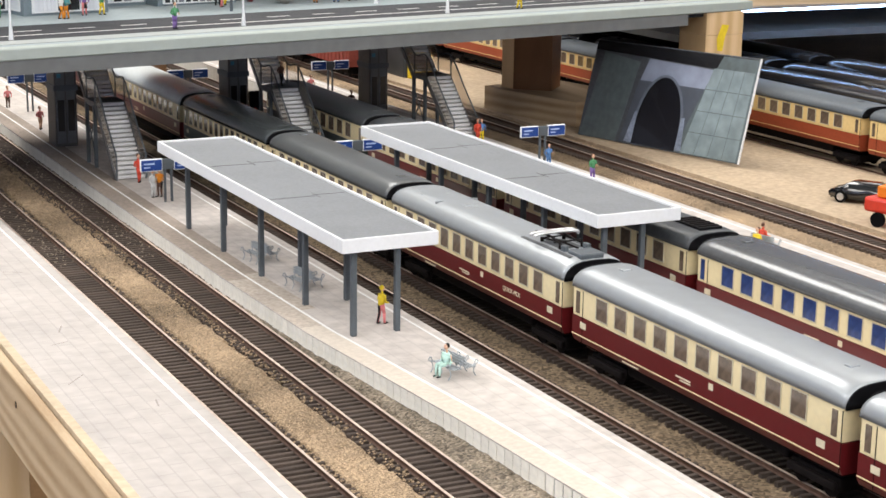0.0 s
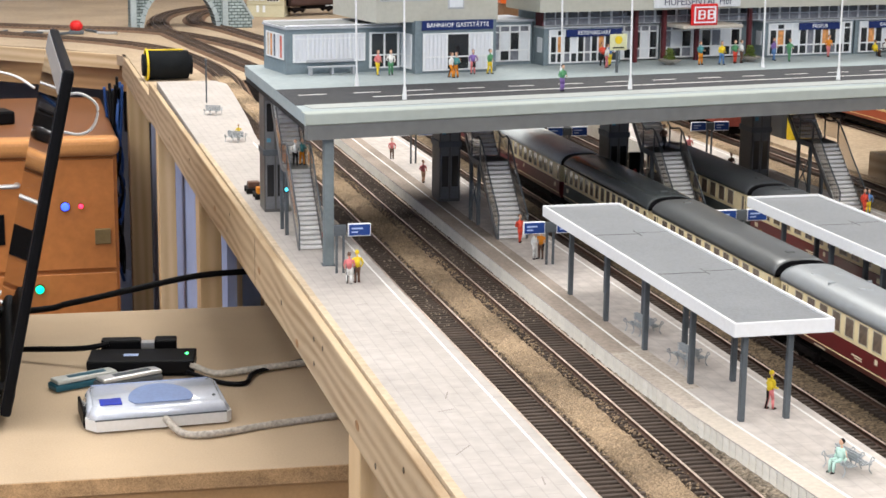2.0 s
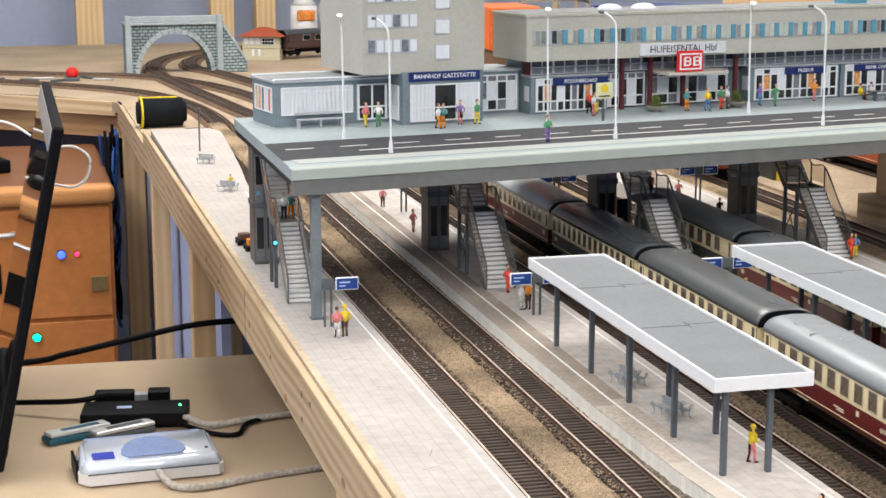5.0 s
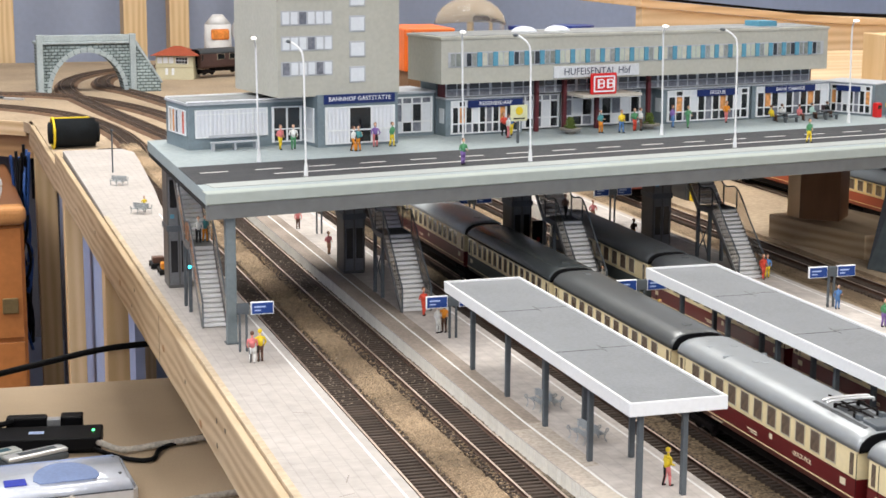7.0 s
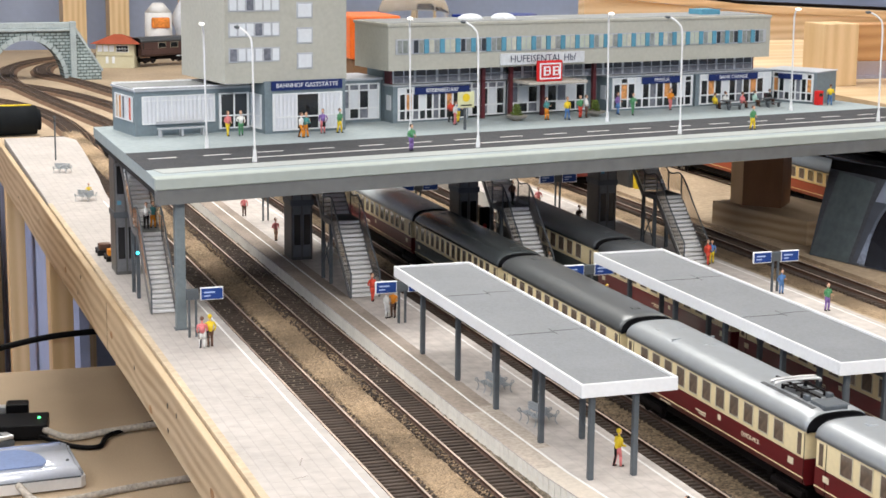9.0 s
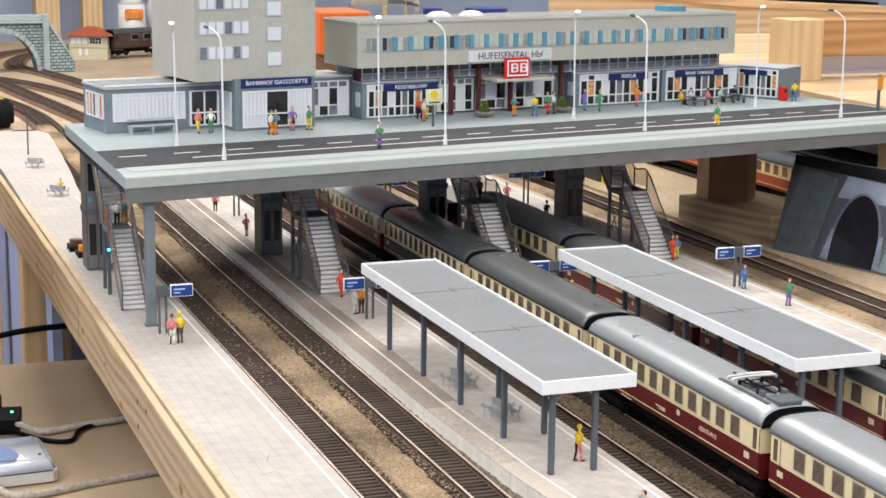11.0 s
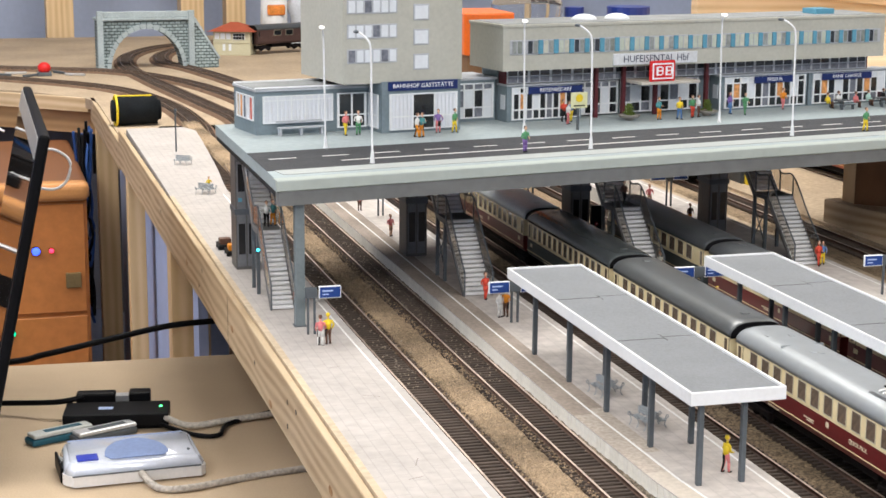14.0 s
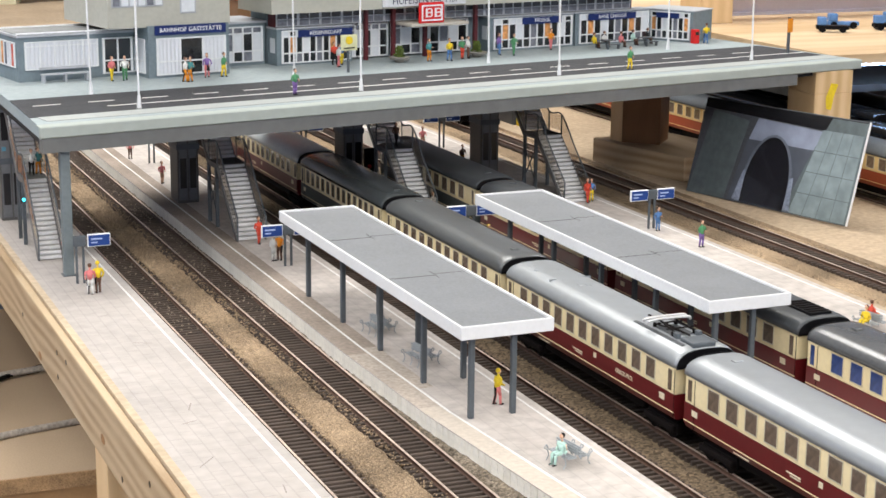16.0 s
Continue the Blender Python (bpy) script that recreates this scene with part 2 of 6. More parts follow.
def cable(bm, pts, r, seg=8):
    """A smooth round cable through the points."""
    pts = [Vector(p) for p in pts]
    path = []
    for i in range(len(pts) - 1):
        p0, p1, p2, p3 = pts[max(i - 1, 0)], pts[i], pts[i + 1], pts[min(i + 2, len(pts) - 1)]
        for k in range(8):
            t = k / 8
            path.append(0.5 * (2 * p1 + (p2 - p0) * t + (2 * p0 - 5 * p1 + 4 * p2 - p3) * t * t + (3 * p1 - p0 - 3 * p2 + p3) * t ** 3))
    path.append(pts[-1])
    rings = []
    for i, p in enumerate(path):
        d = (path[min(i + 1, len(path) - 1)] - path[max(i - 1, 0)]).normalized()
        q = d.to_track_quat("Z", "Y").to_matrix()
        rings.append([bm.verts.new(p + q @ Vector((r * math.cos(a), r * math.sin(a), 0))) for a in [2 * math.pi * k / seg for k in range(seg)]])
    for a, b in zip(rings, rings[1:]):
        for k in range(seg):
            bm.faces.new((a[k], a[(k + 1) % seg], b[(k + 1) % seg], b[k]))
    bm.faces.new(list(reversed(rings[0])))
    bm.faces.new(rings[-1])
    return bm


def smooth(bm):
    for f in bm.faces:
        f.smooth = True
    return bm


def to_mesh(name, bm, material):
    bmesh.ops.recalc_face_normals(bm, faces=bm.faces)
    for v in bm.verts:
        v.co *= K
    me = bpy.data.meshes.new(name)
    bm.to_mesh(me)
    bm.free()
    me.materials.append(material)
    return me


def part(name, bm, material, parent=None, label="", at=None):
    """One mesh object, in centimetres, under a thing or a part."""
    ob = new(name, to_mesh(name, bm, material))
    if parent is not None:
        ob.parent = parent
    if at is not None:
        ob.matrix_basis = at
    if label:
        ob["label"] = label
    return ob


def piece(name, me, parent, x, y, z, turn=0.0):
    """One of many alike pieces that share a mesh."""
    ob = new(name, me)
    ob.parent = parent
    ob.matrix_basis = pose(x * K, y * K, z * K, 0, 0, turn)
    return ob


def thing(name, m, label, category, group="", kind=""):
    return tagged(at_pose(new(name), m), label, category, group, kind)


def at_pose(ob, m):
    ob.matrix_basis = m
    return ob


def P(x, y, z=0.0, rz=0.0):
    return pose(x * K, y * K, z * K, 0, 0, rz)


DECK_TURN = 10.0
DECK_M = pose(-9.01 * K, 39.25 * K, 0, 0, 0, DECK_TURN)


def Q(s, d, z=10.1, rz=0.0):
    """A pose on the street deck: s along it, d back from its front lamps."""
    return DECK_M @ pose(s * K, d * K, z * K, 0, 0, rz)


def B(*a, **k):
    return box(bmesh.new(), *a, **k)


def words(text, size, material, parent, m, name="lettering", label=""):
    """Flat letters from the built-in font, size in centimetres; m: pose in the parent."""
    cu = bpy.data.curves.new(name, "FONT")
    cu.body, cu.size, cu.align_x, cu.align_y, cu.extrude = text, size * K, "CENTER", "CENTER", 0.008 * K
    cu.resolution_u = 2
    tmp = bpy.data.objects.new(name, cu)
    scene.collection.objects.link(tmp)
    dg = bpy.context.evaluated_depsgraph_get()
    me = bpy.data.meshes.new_from_object(tmp.evaluated_get(dg))
    bpy.data.objects.remove(tmp)
    me.materials.clear()
    me.materials.append(material)
    ob = new(name, me)
    ob.parent = parent
    ob.matrix_basis = m
    if label:
        ob["label"] = label
    return ob

# ---- large structure ----
RAIL_Z = -1.1
TRACKS = [-10.3, -5.25, 3.78, 8.4, 17.4, 22.3, 37.9]
ENDS = [96, 96, 120, 130, 150, 150, 150]
LIFTS = [.3, .3, 0, 0, 0, 0, 0]


def structure(name, bm, material, label, category):
    return tagged(part(name, bm, material), label, category, kind="structure")


structure("floor", B(-190, 260, -330, 345, -97, -95), FLOOR_MAT, "dark worn floor of the hobby room", "floor")
structure("ceiling", B(-190, 260, -330, 345, 150, 153), CEIL_MAT, "plain white ceiling of the hobby room", "ceiling")
structure("wall_north", B(-190, 260, 330, 335, -95, 150), WALL_BLUE, "blue-grey painted wall behind the layout", "wall")
structure("wall_south", B(-190, 260, -330, -325, -95, 150), WALL_BLUE, "blue-grey painted wall", "wall")
structure("wall_west", B(-190, -185, -325, 330, -95, 150), WALL_BLUE, "blue-grey painted wall", "wall")
structure("wall_east", B(255, 260, -325, 330, -95, 150), WALL_BLUE, "blue-grey painted wall", "wall")

# Added nearer stand-in for the blue wall, set where lamp light reaches.
structure("wall_stand_in", B(-14.55, -13.6, 92, 181, -95, -3.25), mat("stand_in_wall_blue", (0.36, 0.42, 0.62), 0.85, vary=0.06, scale=5, fine=80), "added blue sheet standing in for the lit wall behind the layout", "wall")

# layout base: a plywood sheet that carries the tracks
structure("layout_base", B(-17.6, 140, -60, 160, -3.2, -1.75), PLY, "plywood base board of the model railway", "base board")
bm = bmesh.new()
sweep(bm, [(-17.6, 160.1), (140, 160.1), (140, 300), (-120, 300), (-120, 258), (-45, 209), (-28, 197.5), (-19, 186), (-17.6, 180)], -3.2, -1.75, axis="z")
structure("layout_base_far", bm, PLY, "plywood base board at the far end of the layout", "base board")


def rough_bed(x0, x1, y0, y1, z, step, amp, seed):
    """A gravel bed with an uneven crown."""
    bm = bmesh.new()
    nx, ny = max(2, int((x1 - x0) / step)), int((y1 - y0) / step)
    rows = []
    for j in range(ny + 1):
        row = []
        for i in range(nx + 1):
            x, y = x0 + (x1 - x0) * i / nx, y0 + (y1 - y0) * j / ny
            h = noise.noise(Vector((x * 1.7 + seed, y * 1.7, 0))) * amp + noise.noise(Vector((x * 5, y * 5, seed))) * amp * 0.7
            edge = 0.0 if 0 < i < nx else -0.3
            row.append(bm.verts.new((x, y, z + h + edge)))
        rows.append(row)
    for a, b in zip(rows, rows[1:]):
        for i in range(nx):
            bm.faces.new((a[i], a[i + 1], b[i + 1], b[i]))
    return bm


BALLAST_BROWN = mat("ballast_brown", (0.17, 0.125, 0.08), 0.95, vary=0.35, scale=45, fine=750, bump=1.0, grit=0.6)
structure("ballast_left", rough_bed(-12.2, -3.4, -60, 150, -1.6, 0.5, 0.08, 3), BALLAST_DARK_SHADED, "dark grit under the tracks, shade in its colour", "ballast")
structure("ballast_crown", rough_bed(-9.0, -6.55, -60, 150, -1.05, 0.3, 0.16, 3), BALLAST, "tan grit ballast between the tracks", "ballast")
structure("ballast_middle", rough_bed(2.0, 10.5, -60, 150, -1.55, 0.5, 0.1, 9), BALLAST_BROWN, "tan grit ballast between the tracks", "ballast")
structure("ballast_right", rough_bed(15.4, 24.2, -60, 150, -1.55, 0.5, 0.1, 14), BALLAST, "tan grit ballast between the tracks", "ballast")
structure("ballast_outer", rough_bed(34.5, 41.5, -60, 150, -1.55, 0.6, 0.08, 19), BALLAST, "tan grit ballast under the outer track", "ballast")

G = 0.87  # half gauge
SL_PITCH = 0.52


def rail_line(x, y0, y1):
    bm = bmesh.new()
    sweep(bm, [(x - .06, RAIL_Z - .02), (x + .06, RAIL_Z - .02), (x + .03, RAIL_Z - .08), (x + .025, RAIL_Z - .2), (x + .1, RAIL_Z - .26), (x - .1, RAIL_Z - .26), (x - .025, RAIL_Z - .2), (x - .03, RAIL_Z - .08)], y0, y1)
    return bm


def rail_head(x, y0, y1):
    return B(x - .062, x + .062, y0, y1, RAIL_Z - .02, RAIL_Z)


sleeper_mesh = to_mesh("sleeper", B(-1.5, 1.5, -.11, .11, -.3, 0, bevel=.03, seg=1), SLEEPER)
for n, tx in enumerate(TRACKS):
    tr = thing("railway_track", P(tx, 0, LIFTS[n]), "straight model track with brown sleepers and worn steel rails", "track", "parallel station tracks")
    for sx in (-G, G):
        r = part("rail", rail_line(sx, -60, ENDS[n]), RAIL, tr)
        part("rail_head", rail_head(sx, -60, ENDS[n]), RAIL_TOP, r, "polished rail top")
    part("bed", rough_bed(-1.75, 1.75, -60, ENDS[n], -1.63, 0.4, 0.05, 30 + n), BALLAST_DARK_SHADED, tr, "dark brown ballast with sleeper-gap shade in its colour")
    bm = bmesh.new()
    k = 0
    y = -58.0
    while y < ENDS[n]:
        near = n in (0, 1, 2, 5) and -18 < y < 34
        if near:
            piece("sleeper", sleeper_mesh, tr, random.uniform(-.03, .03), y, RAIL_Z - .25, random.uniform(-1, 1))
        else:
            box(bm, -1.5, 1.5, y - .11, y + .11, RAIL_Z - .55, RAIL_Z - .25)
        y += SL_PITCH
    tagged(part("sleeper", bm, SLEEPER, tr), kind="stuff")


# ---- platforms ----
def platform(name, x0, x1, y0, y1, label, pave, left_line=True):
    ob = tagged(part(name, B(x0, x1, y0, y1, -1.7, -.06), KERB), label, "platform", kind="structure")
    part("paving", B(x0 - .05, x1 + .05, y0, y1, -.056, 0, bevel=.02, seg=1), pave, ob)
    part("edge_line", B(x1 - .62, x1 - .48, y0, y1, .0005, .006), EDGE_WHITE, ob)
    if left_line:
        part("edge_line", B(x0 + .48, x0 + .62, y0, y1, .0005, .006), EDGE_WHITE, ob)
    return ob


plat_l = platform("platform_left", -17.62, -12.0, -60, 87, "pale printed paving platform along the layout edge", PAVE_L, left_line=False)
SCUFF = mat("paving_scuff", (0.3, 0.27, 0.25), 0.8, vary=0.3, scale=60)
for x, y, w, rz in ((-14.6, 5.5, 1.2, 70), (-15.2, 3.2, .9, 20), (-14.2, 17.5, 1.1, -30), (-15.9, -2.5, 1.5, 50), (-13.6, -7, 1.0, 80), (-15.0, 24, .8, 10)):
    part("scuff", B(-w / 2, w / 2, -.035, .035, .0005, .003), SCUFF, plat_l, at=P(x, y, 0, rz))
part("edge_lath", B(-17.715, -17.3, -60, 87, -.4, .02, bevel=.006, seg=1), mat("lath_pine", (0.5, 0.4, 0.28), 0.6, vary=0.2, scale=30, fine=200), plat_l, "pale wooden edge lath")
EDGE_A = [(-60, -2.0), (-30, -2.25), (-14, -2.9), (-6, -3.45), (0, -3.88), (12, -4.12), (40, -4.1), (130, -4.0)]


def edge_a(y):
    """The platform's west edge at y."""
    for (ya, xa), (yb, xb) in zip(EDGE_A, EDGE_A[1:]):
        if y <= yb:
            return xa + (xb - xa) * (y - ya) / (yb - ya)
    return EDGE_A[-1][1]


def strip_a(d0, d1, y0, y1, z0, z1):
    """A strip that follows the west edge, d0 to d1 in from it."""
    ys = sorted({y0, y1, *[y for y, x in EDGE_A if y0 < y < y1]})
    west = [(edge_a(y) + d0, y) for y in ys]
    east = [(edge_a(y) + d1, y) for y in reversed(ys)]
    return sweep(bmesh.new(), west + east, z0, z1, axis="z")


def slab_a(inset, z0, z1):
    line = [(x + inset, y) for y, x in EDGE_A] + [(2.0, 130), (2.0, -60)]
    return sweep(bmesh.new(), line, z0, z1, axis="z")


plat_a = tagged(part("platform_a", slab_a(0, -1.7, -.06), KERB), "pale platform with tiled side wall", "platform", kind="structure")
part("paving", slab_a(-.05, -.056, 0), PAVE, plat_a)
part("edge_line", B(1.38, 1.52, -60, 130, .0005, .006), EDGE_WHITE, plat_a)
part("kerb_band", strip_a(-.04, 1.12, 11, 130, .0005, .004), PAVE_BROWN, plat_a, "brown paving along the edge")
part("kerb_band", strip_a(-.04, 1.12, 1, 11, .0005, .004), PAVE_FADE, plat_a, "faded brown paving along the edge")
part("kerb_band", strip_a(-.04, 1.12, -60, 1, .0005, .004), PAVE_CREAM, plat_a, "yellowish paving along the edge")
part("edge_line", strip_a(1.12, 1.27, -60, 130, .0005, .006), EDGE_WHITE, plat_a)
part("brown_band", strip_a(1.27, 2.1, 12, 130, .0005, .004), PAVE_BROWN, plat_a)
part("brown_band", strip_a(1.27, 2.1, 4, 12, .0005, .004), PAVE_FADE, plat_a)
bank = bmesh.new()
rows_ = []
for k in range(int(190 / .4) + 1):
    y = -60 + k * .4
    rows_.append([bank.verts.new((x, y, z + noise.noise(Vector((x * 4, y * 4, 7))) * .12)) for x, z in [(-4.3 + (edge_a(y) + .1 + 4.3) * i / 6, -1.0 + .24 * i / 6) for i in range(7)]])
for ra, rb in zip(rows_, rows_[1:]):
    for i in range(6):
        bank.faces.new((ra[i], ra[i + 1], rb[i + 1], rb[i]))
structure("gravel_bank", bank, BALLAST_GREY, "grey-brown gravel along the platform wall", "ballast")
plat_b = platform("platform_b", 10.4, 15.6, -60, 130, "pale platform behind the express train", PAVE)
plat_c = platform("platform_c", 23.9, 30.0, -60, 130, "pale platform with tiled side wall", PAVE)


# loose grit spilled from the ballast over the sleepers
def grit(name, spots, material, label):
    bm = bmesh.new()
    for x, y, z, r in spots:
        tips = [bm.verts.new((x + a * r, y + b * r, z + c * r * .7)) for a, b, c in ((1, .1, 0), (-1, 0, .1), (.1, 1, 0), (0, -1, .1), (.1, 0, 1), (0, .1, -1))]
        for a, b, c in ((0, 2, 4), (2, 1, 4), (1, 3, 4), (3, 0, 4), (2, 0, 5), (1, 2, 5), (3, 1, 5), (0, 3, 5)):
            bm.faces.new((tips[a], tips[b], tips[c]))
    return tagged(part(name, bm, material), label, "gravel", kind="stuff")


dice = random.Random(11)
grit("spilled_grit", [(side + dice.gauss(0, .22), dice.uniform(-22, 90), -1.03 + dice.uniform(-.04, .06), dice.uniform(.04, .1)) for side in (-9.0, -6.55) for _ in range(1500)], BALLAST, "tan grit spilled over the sleeper ends")
grit("track_rubble", [(tx + dice.gauss(0, .9), dice.uniform(22, 85), -1.04 + dice.uniform(-.06, .05), dice.uniform(.04, .11)) for tx in (-10.3, -5.25) for _ in range(700)], BALLAST_GREY, "grey-brown rubble lying between the rails")
grit("bank_rubble", [(-4.0 + dice.gauss(0, .2), dice.uniform(-15, 60), -.88 + dice.uniform(-.06, .05), dice.uniform(.04, .09)) for _ in range(900)], BALLAST_GREY, "grey-brown gravel beside the rail")

# ---- canopies ----
def canopy(x0, y0, y1, label):
    th = thing("platform_canopy", P(x0, y0), label, "canopy", "platform canopies")
    w, n = 5.05, y1 - y0
    roof = part("roof", B(0.12, w - .12, .12, n - .12, 4.5, 4.86), CANOPY_TOP, th, "grey felt roof with a seam")
    for a, b, c, d in ((0, w, 0, .14), (0, w, n - .14, n), (0, .14, .14, n - .14), (w - .14, w, .14, n - .14)):
        part("fascia", B(a, b, c, d, 4.3, 4.98, bevel=.03), WHITE, th, "white edge board")
    for s in (.36, .7):
        part("roof_seam", B(.14, w * .6, n * s - .02, n * s + .02, 4.855, 4.87), BLACK, roof, "dark open seam")
        part("roof_seam", B(w * .6, w - .14, n * s + .25, n * s + .28, 4.855, 4.868), BLACK, roof, "dark open seam")
        part("roof_seam", B(w * .6 - .02, w * .6 + .01, n * s - .5, n * s + .9, 4.855, 4.868), BLACK, roof, "dark crack")
    ys = [0.75, 6.9, 13.3, 19.5, 25.9]
    for y in ys:
        for x in (.9, 3.2):
            part("leg", B(x - .14, x + .14, y - .14, y + .14, 0, 4.5, bevel=.03, seg=1), STEEL_GREY, th)
    return th


canopy(-3.0, -2.07, 26.95, "flat grey canopy with white edges on ten grey legs")
canopy(10.9, -2.2, 27.4, "flat grey canopy with white edges beside the express train")

# ---- street deck ----
def deck_slab(z0, z1, d0, d1, s1):
    """A slab whose left end runs along the tracks."""
    bm = bmesh.new()
    lean = math.tan(radians(DECK_TURN))
    line = [(-7.8 + lean * d0, d0), (s1, d0), (s1, d1), (-7.8 + lean * d1, d1)]
    return sweep(bm, line, z0, z1, axis="z")


deck = tagged(at_pose(part("street_deck", deck_slab(9.3, 10.1, -4.3, 23.4, 65), DECK), DECK_M), "blue-grey street deck bridging the station tracks", "bridge deck", kind="structure")
bm = bmesh.new()
sweep(bm, [(-3.75, 10.15), (-4.55, 10.12), (-4.62, 10.05), (-4.62, 9.42), (-4.5, 9.34), (-4.31, 9.34), (-4.31, 10.1), (-3.75, 10.1)], -8.65, 65, axis="x")
part("cornice", bm, DECK_EDGE, deck, "pale grey-green cornice")
part("edge_beam", B(-8.5, 57.5, -4.5, -3.9, 8.4, 9.33), BEAM_GREY, deck, "dark grey edge beam")
# The shade below the deck is put into this near-black colour.
part("soffit", deck_slab(8.95, 9.29, -3.8, 22.8, 62), mat("soffit_shade", (0.035, 0.035, 0.036), .7, vary=.3, scale=25), deck, "underside with the deck's shade in its near-black colour")
part("road", deck_slab(10.1, 10.13, -.6, 7.6, 64.5), ASPHALT, deck, "black asphalt road")
part("joint_line", B(-8.0, 65, -3.75, -3.68, 10.1, 10.106), BEAM_GREY, deck)

# ---- trains ----
CR, CE, CB, CL = 1.45, 4.1, 2.72, 1.82  # skirt, eave, cream's foot, white line, over the rail
HW = 1.74


def ring_roof(bm, y0, y1, hw, z0, rise, end=0.9, flat=0.25):
    """A barrel roof whose ends round down."""
    rows = []
    n = 12
    stations = [(y0, 0.86), (y0 + end * .2, .93), (y0 + end * .6, .985), (y0 + end, 1.0), (y1 - end, 1.0), (y1 - end * .6, .985), (y1 - end * .2, .93), (y1, .86)]
    for y, f in stations:
        row = []
        for i in range(n + 1):
            a = math.pi * i / n
            c, s = math.cos(a), math.sin(a)
            x = hw * math.copysign(abs(c) ** 0.62, c)
            row.append(bm.verts.new((x, y, z0 + rise * f * s ** 0.9)))
        rows.append(row)
    for a, b in zip(rows, rows[1:]):
        for i in range(n):
            bm.faces.new((a[i], a[i + 1], b[i + 1], b[i]))
        bm.faces.new((a[0], b[0], b[-1], a[-1]))
    bm.faces.new(rows[0])
    bm.faces.new(list(reversed(rows[-1])))
    return smooth(bm)


def bogie(parent, y):
    bg = part("bogie", B(-1.05, 1.05, y - 1.5, y + 1.5, .35, .95, bevel=.1), DARK, parent)
    for sy in (-.9, .9):
        bm = bmesh.new()
        for sx in (-1, 1):
            rod(bm, (sx * .92, y + sy, .52), (sx * 1.0, y + sy, .52), .5, seg=14)
        rod(bm, (-.95, y + sy, .52), (.95, y + sy, .52), .1, seg=6)
        part("wheelset", bm, DARK, bg)
    for sx in (-1, 1):
        part("side_frame", B(sx * 1.2 - .12, sx * 1.2 + .12, y - 1.45, y + 1.45, .45, .8, bevel=.08), DARK, bg)


def pantograph(parent, y):
    pg = part("pantograph", B(-.62, .62, y - 1.0, y + .95, 5.0, 5.05, bevel=.01, seg=1), ROOF_DARK, parent, "folded dark metal pantograph")

    def bar(name, p, q, r, material):
        bm = bmesh.new()
        rod(bm, p, q, r, seg=8)
        part(name, bm, material, pg)
    for sx in (-.62, .62):
        bar("arm", (sx, y - 1.3, 5.2), (sx * .7, y + .6, 5.4), .05, DARK)
        bar("arm", (sx, y + .9, 5.2), (sx * .7, y - 1.1, 5.36), .05, DARK)
        for sy in (-.9, .9):
            bar("insulator", (sx, y + sy, 5.0), (sx, y + sy, 5.24), .1, DARK)
        part("insulator", B(sx - .12, sx + .12, y - 1.5, y - 1.1, 4.98, 5.3, bevel=.03, seg=1), STEEL_GREY, parent)
    for sy in (-.7, .7):
        bar("cross_bar", (-.8, y + sy * .8, 5.3), (.8, y + sy * .8, 5.3), .04, DARK)
        bm = bmesh.new()
        cable(bm, [(-1.25, y + .75 + sy * .3, 5.34), (-1.0, y + .75 + sy * .3, 5.5), (1.0, y + .75 + sy * .3, 5.5), (1.25, y + .75 + sy * .3, 5.34)], .075)
        part("contact_strip", bm, STEEL_LIGHT, pg, "bright contact strip")
    part("insulator_box", B(-.7, .6, y - 3.0, y - 1.7, 4.9, 5.2, bevel=.08), STEEL_GREY, parent)
    part("roof_line", B(-.05, .05, y - 1.5, y + 2.6, 5.12, 5.18), DARK, parent)
    return pg


STEEL_LIGHT = mat("bare_steel", (0.62, 0.62, 0.62), 0.35, metal=0.8, vary=0.1, scale=60)
PANE_BROWN = mat("coach_pane", (0.13, 0.095, 0.07), 0.12, vary=0.3, scale=60, coat=0.4)
PANE_BLUE = mat("coach_pane_blue", (0.03, 0.055, 0.17), 0.15, vary=0.3, scale=60, coat=0.4)
TEXT_PALE = mat("pale_print", (0.7, 0.62, 0.45), 0.5)
ALU = mat("window_frame_aluminium", (0.6, 0.55, 0.42), 0.4, metal=0.4)


def frame_ring(w, h, t=.05, d=.03):
    bm = bmesh.new()
    box(bm, -d, d, -w / 2, w / 2, h / 2 - t, h / 2)
    box(bm, -d, d, -w / 2, w / 2, -h / 2, -h / 2 + t)
    box(bm, -d, d, -w / 2, -w / 2 + t, -h / 2 + t, h / 2 - t)
    box(bm, -d, d, w / 2 - t, w / 2, -h / 2 + t, h / 2 - t)
    return bm


pane_shapes = {}


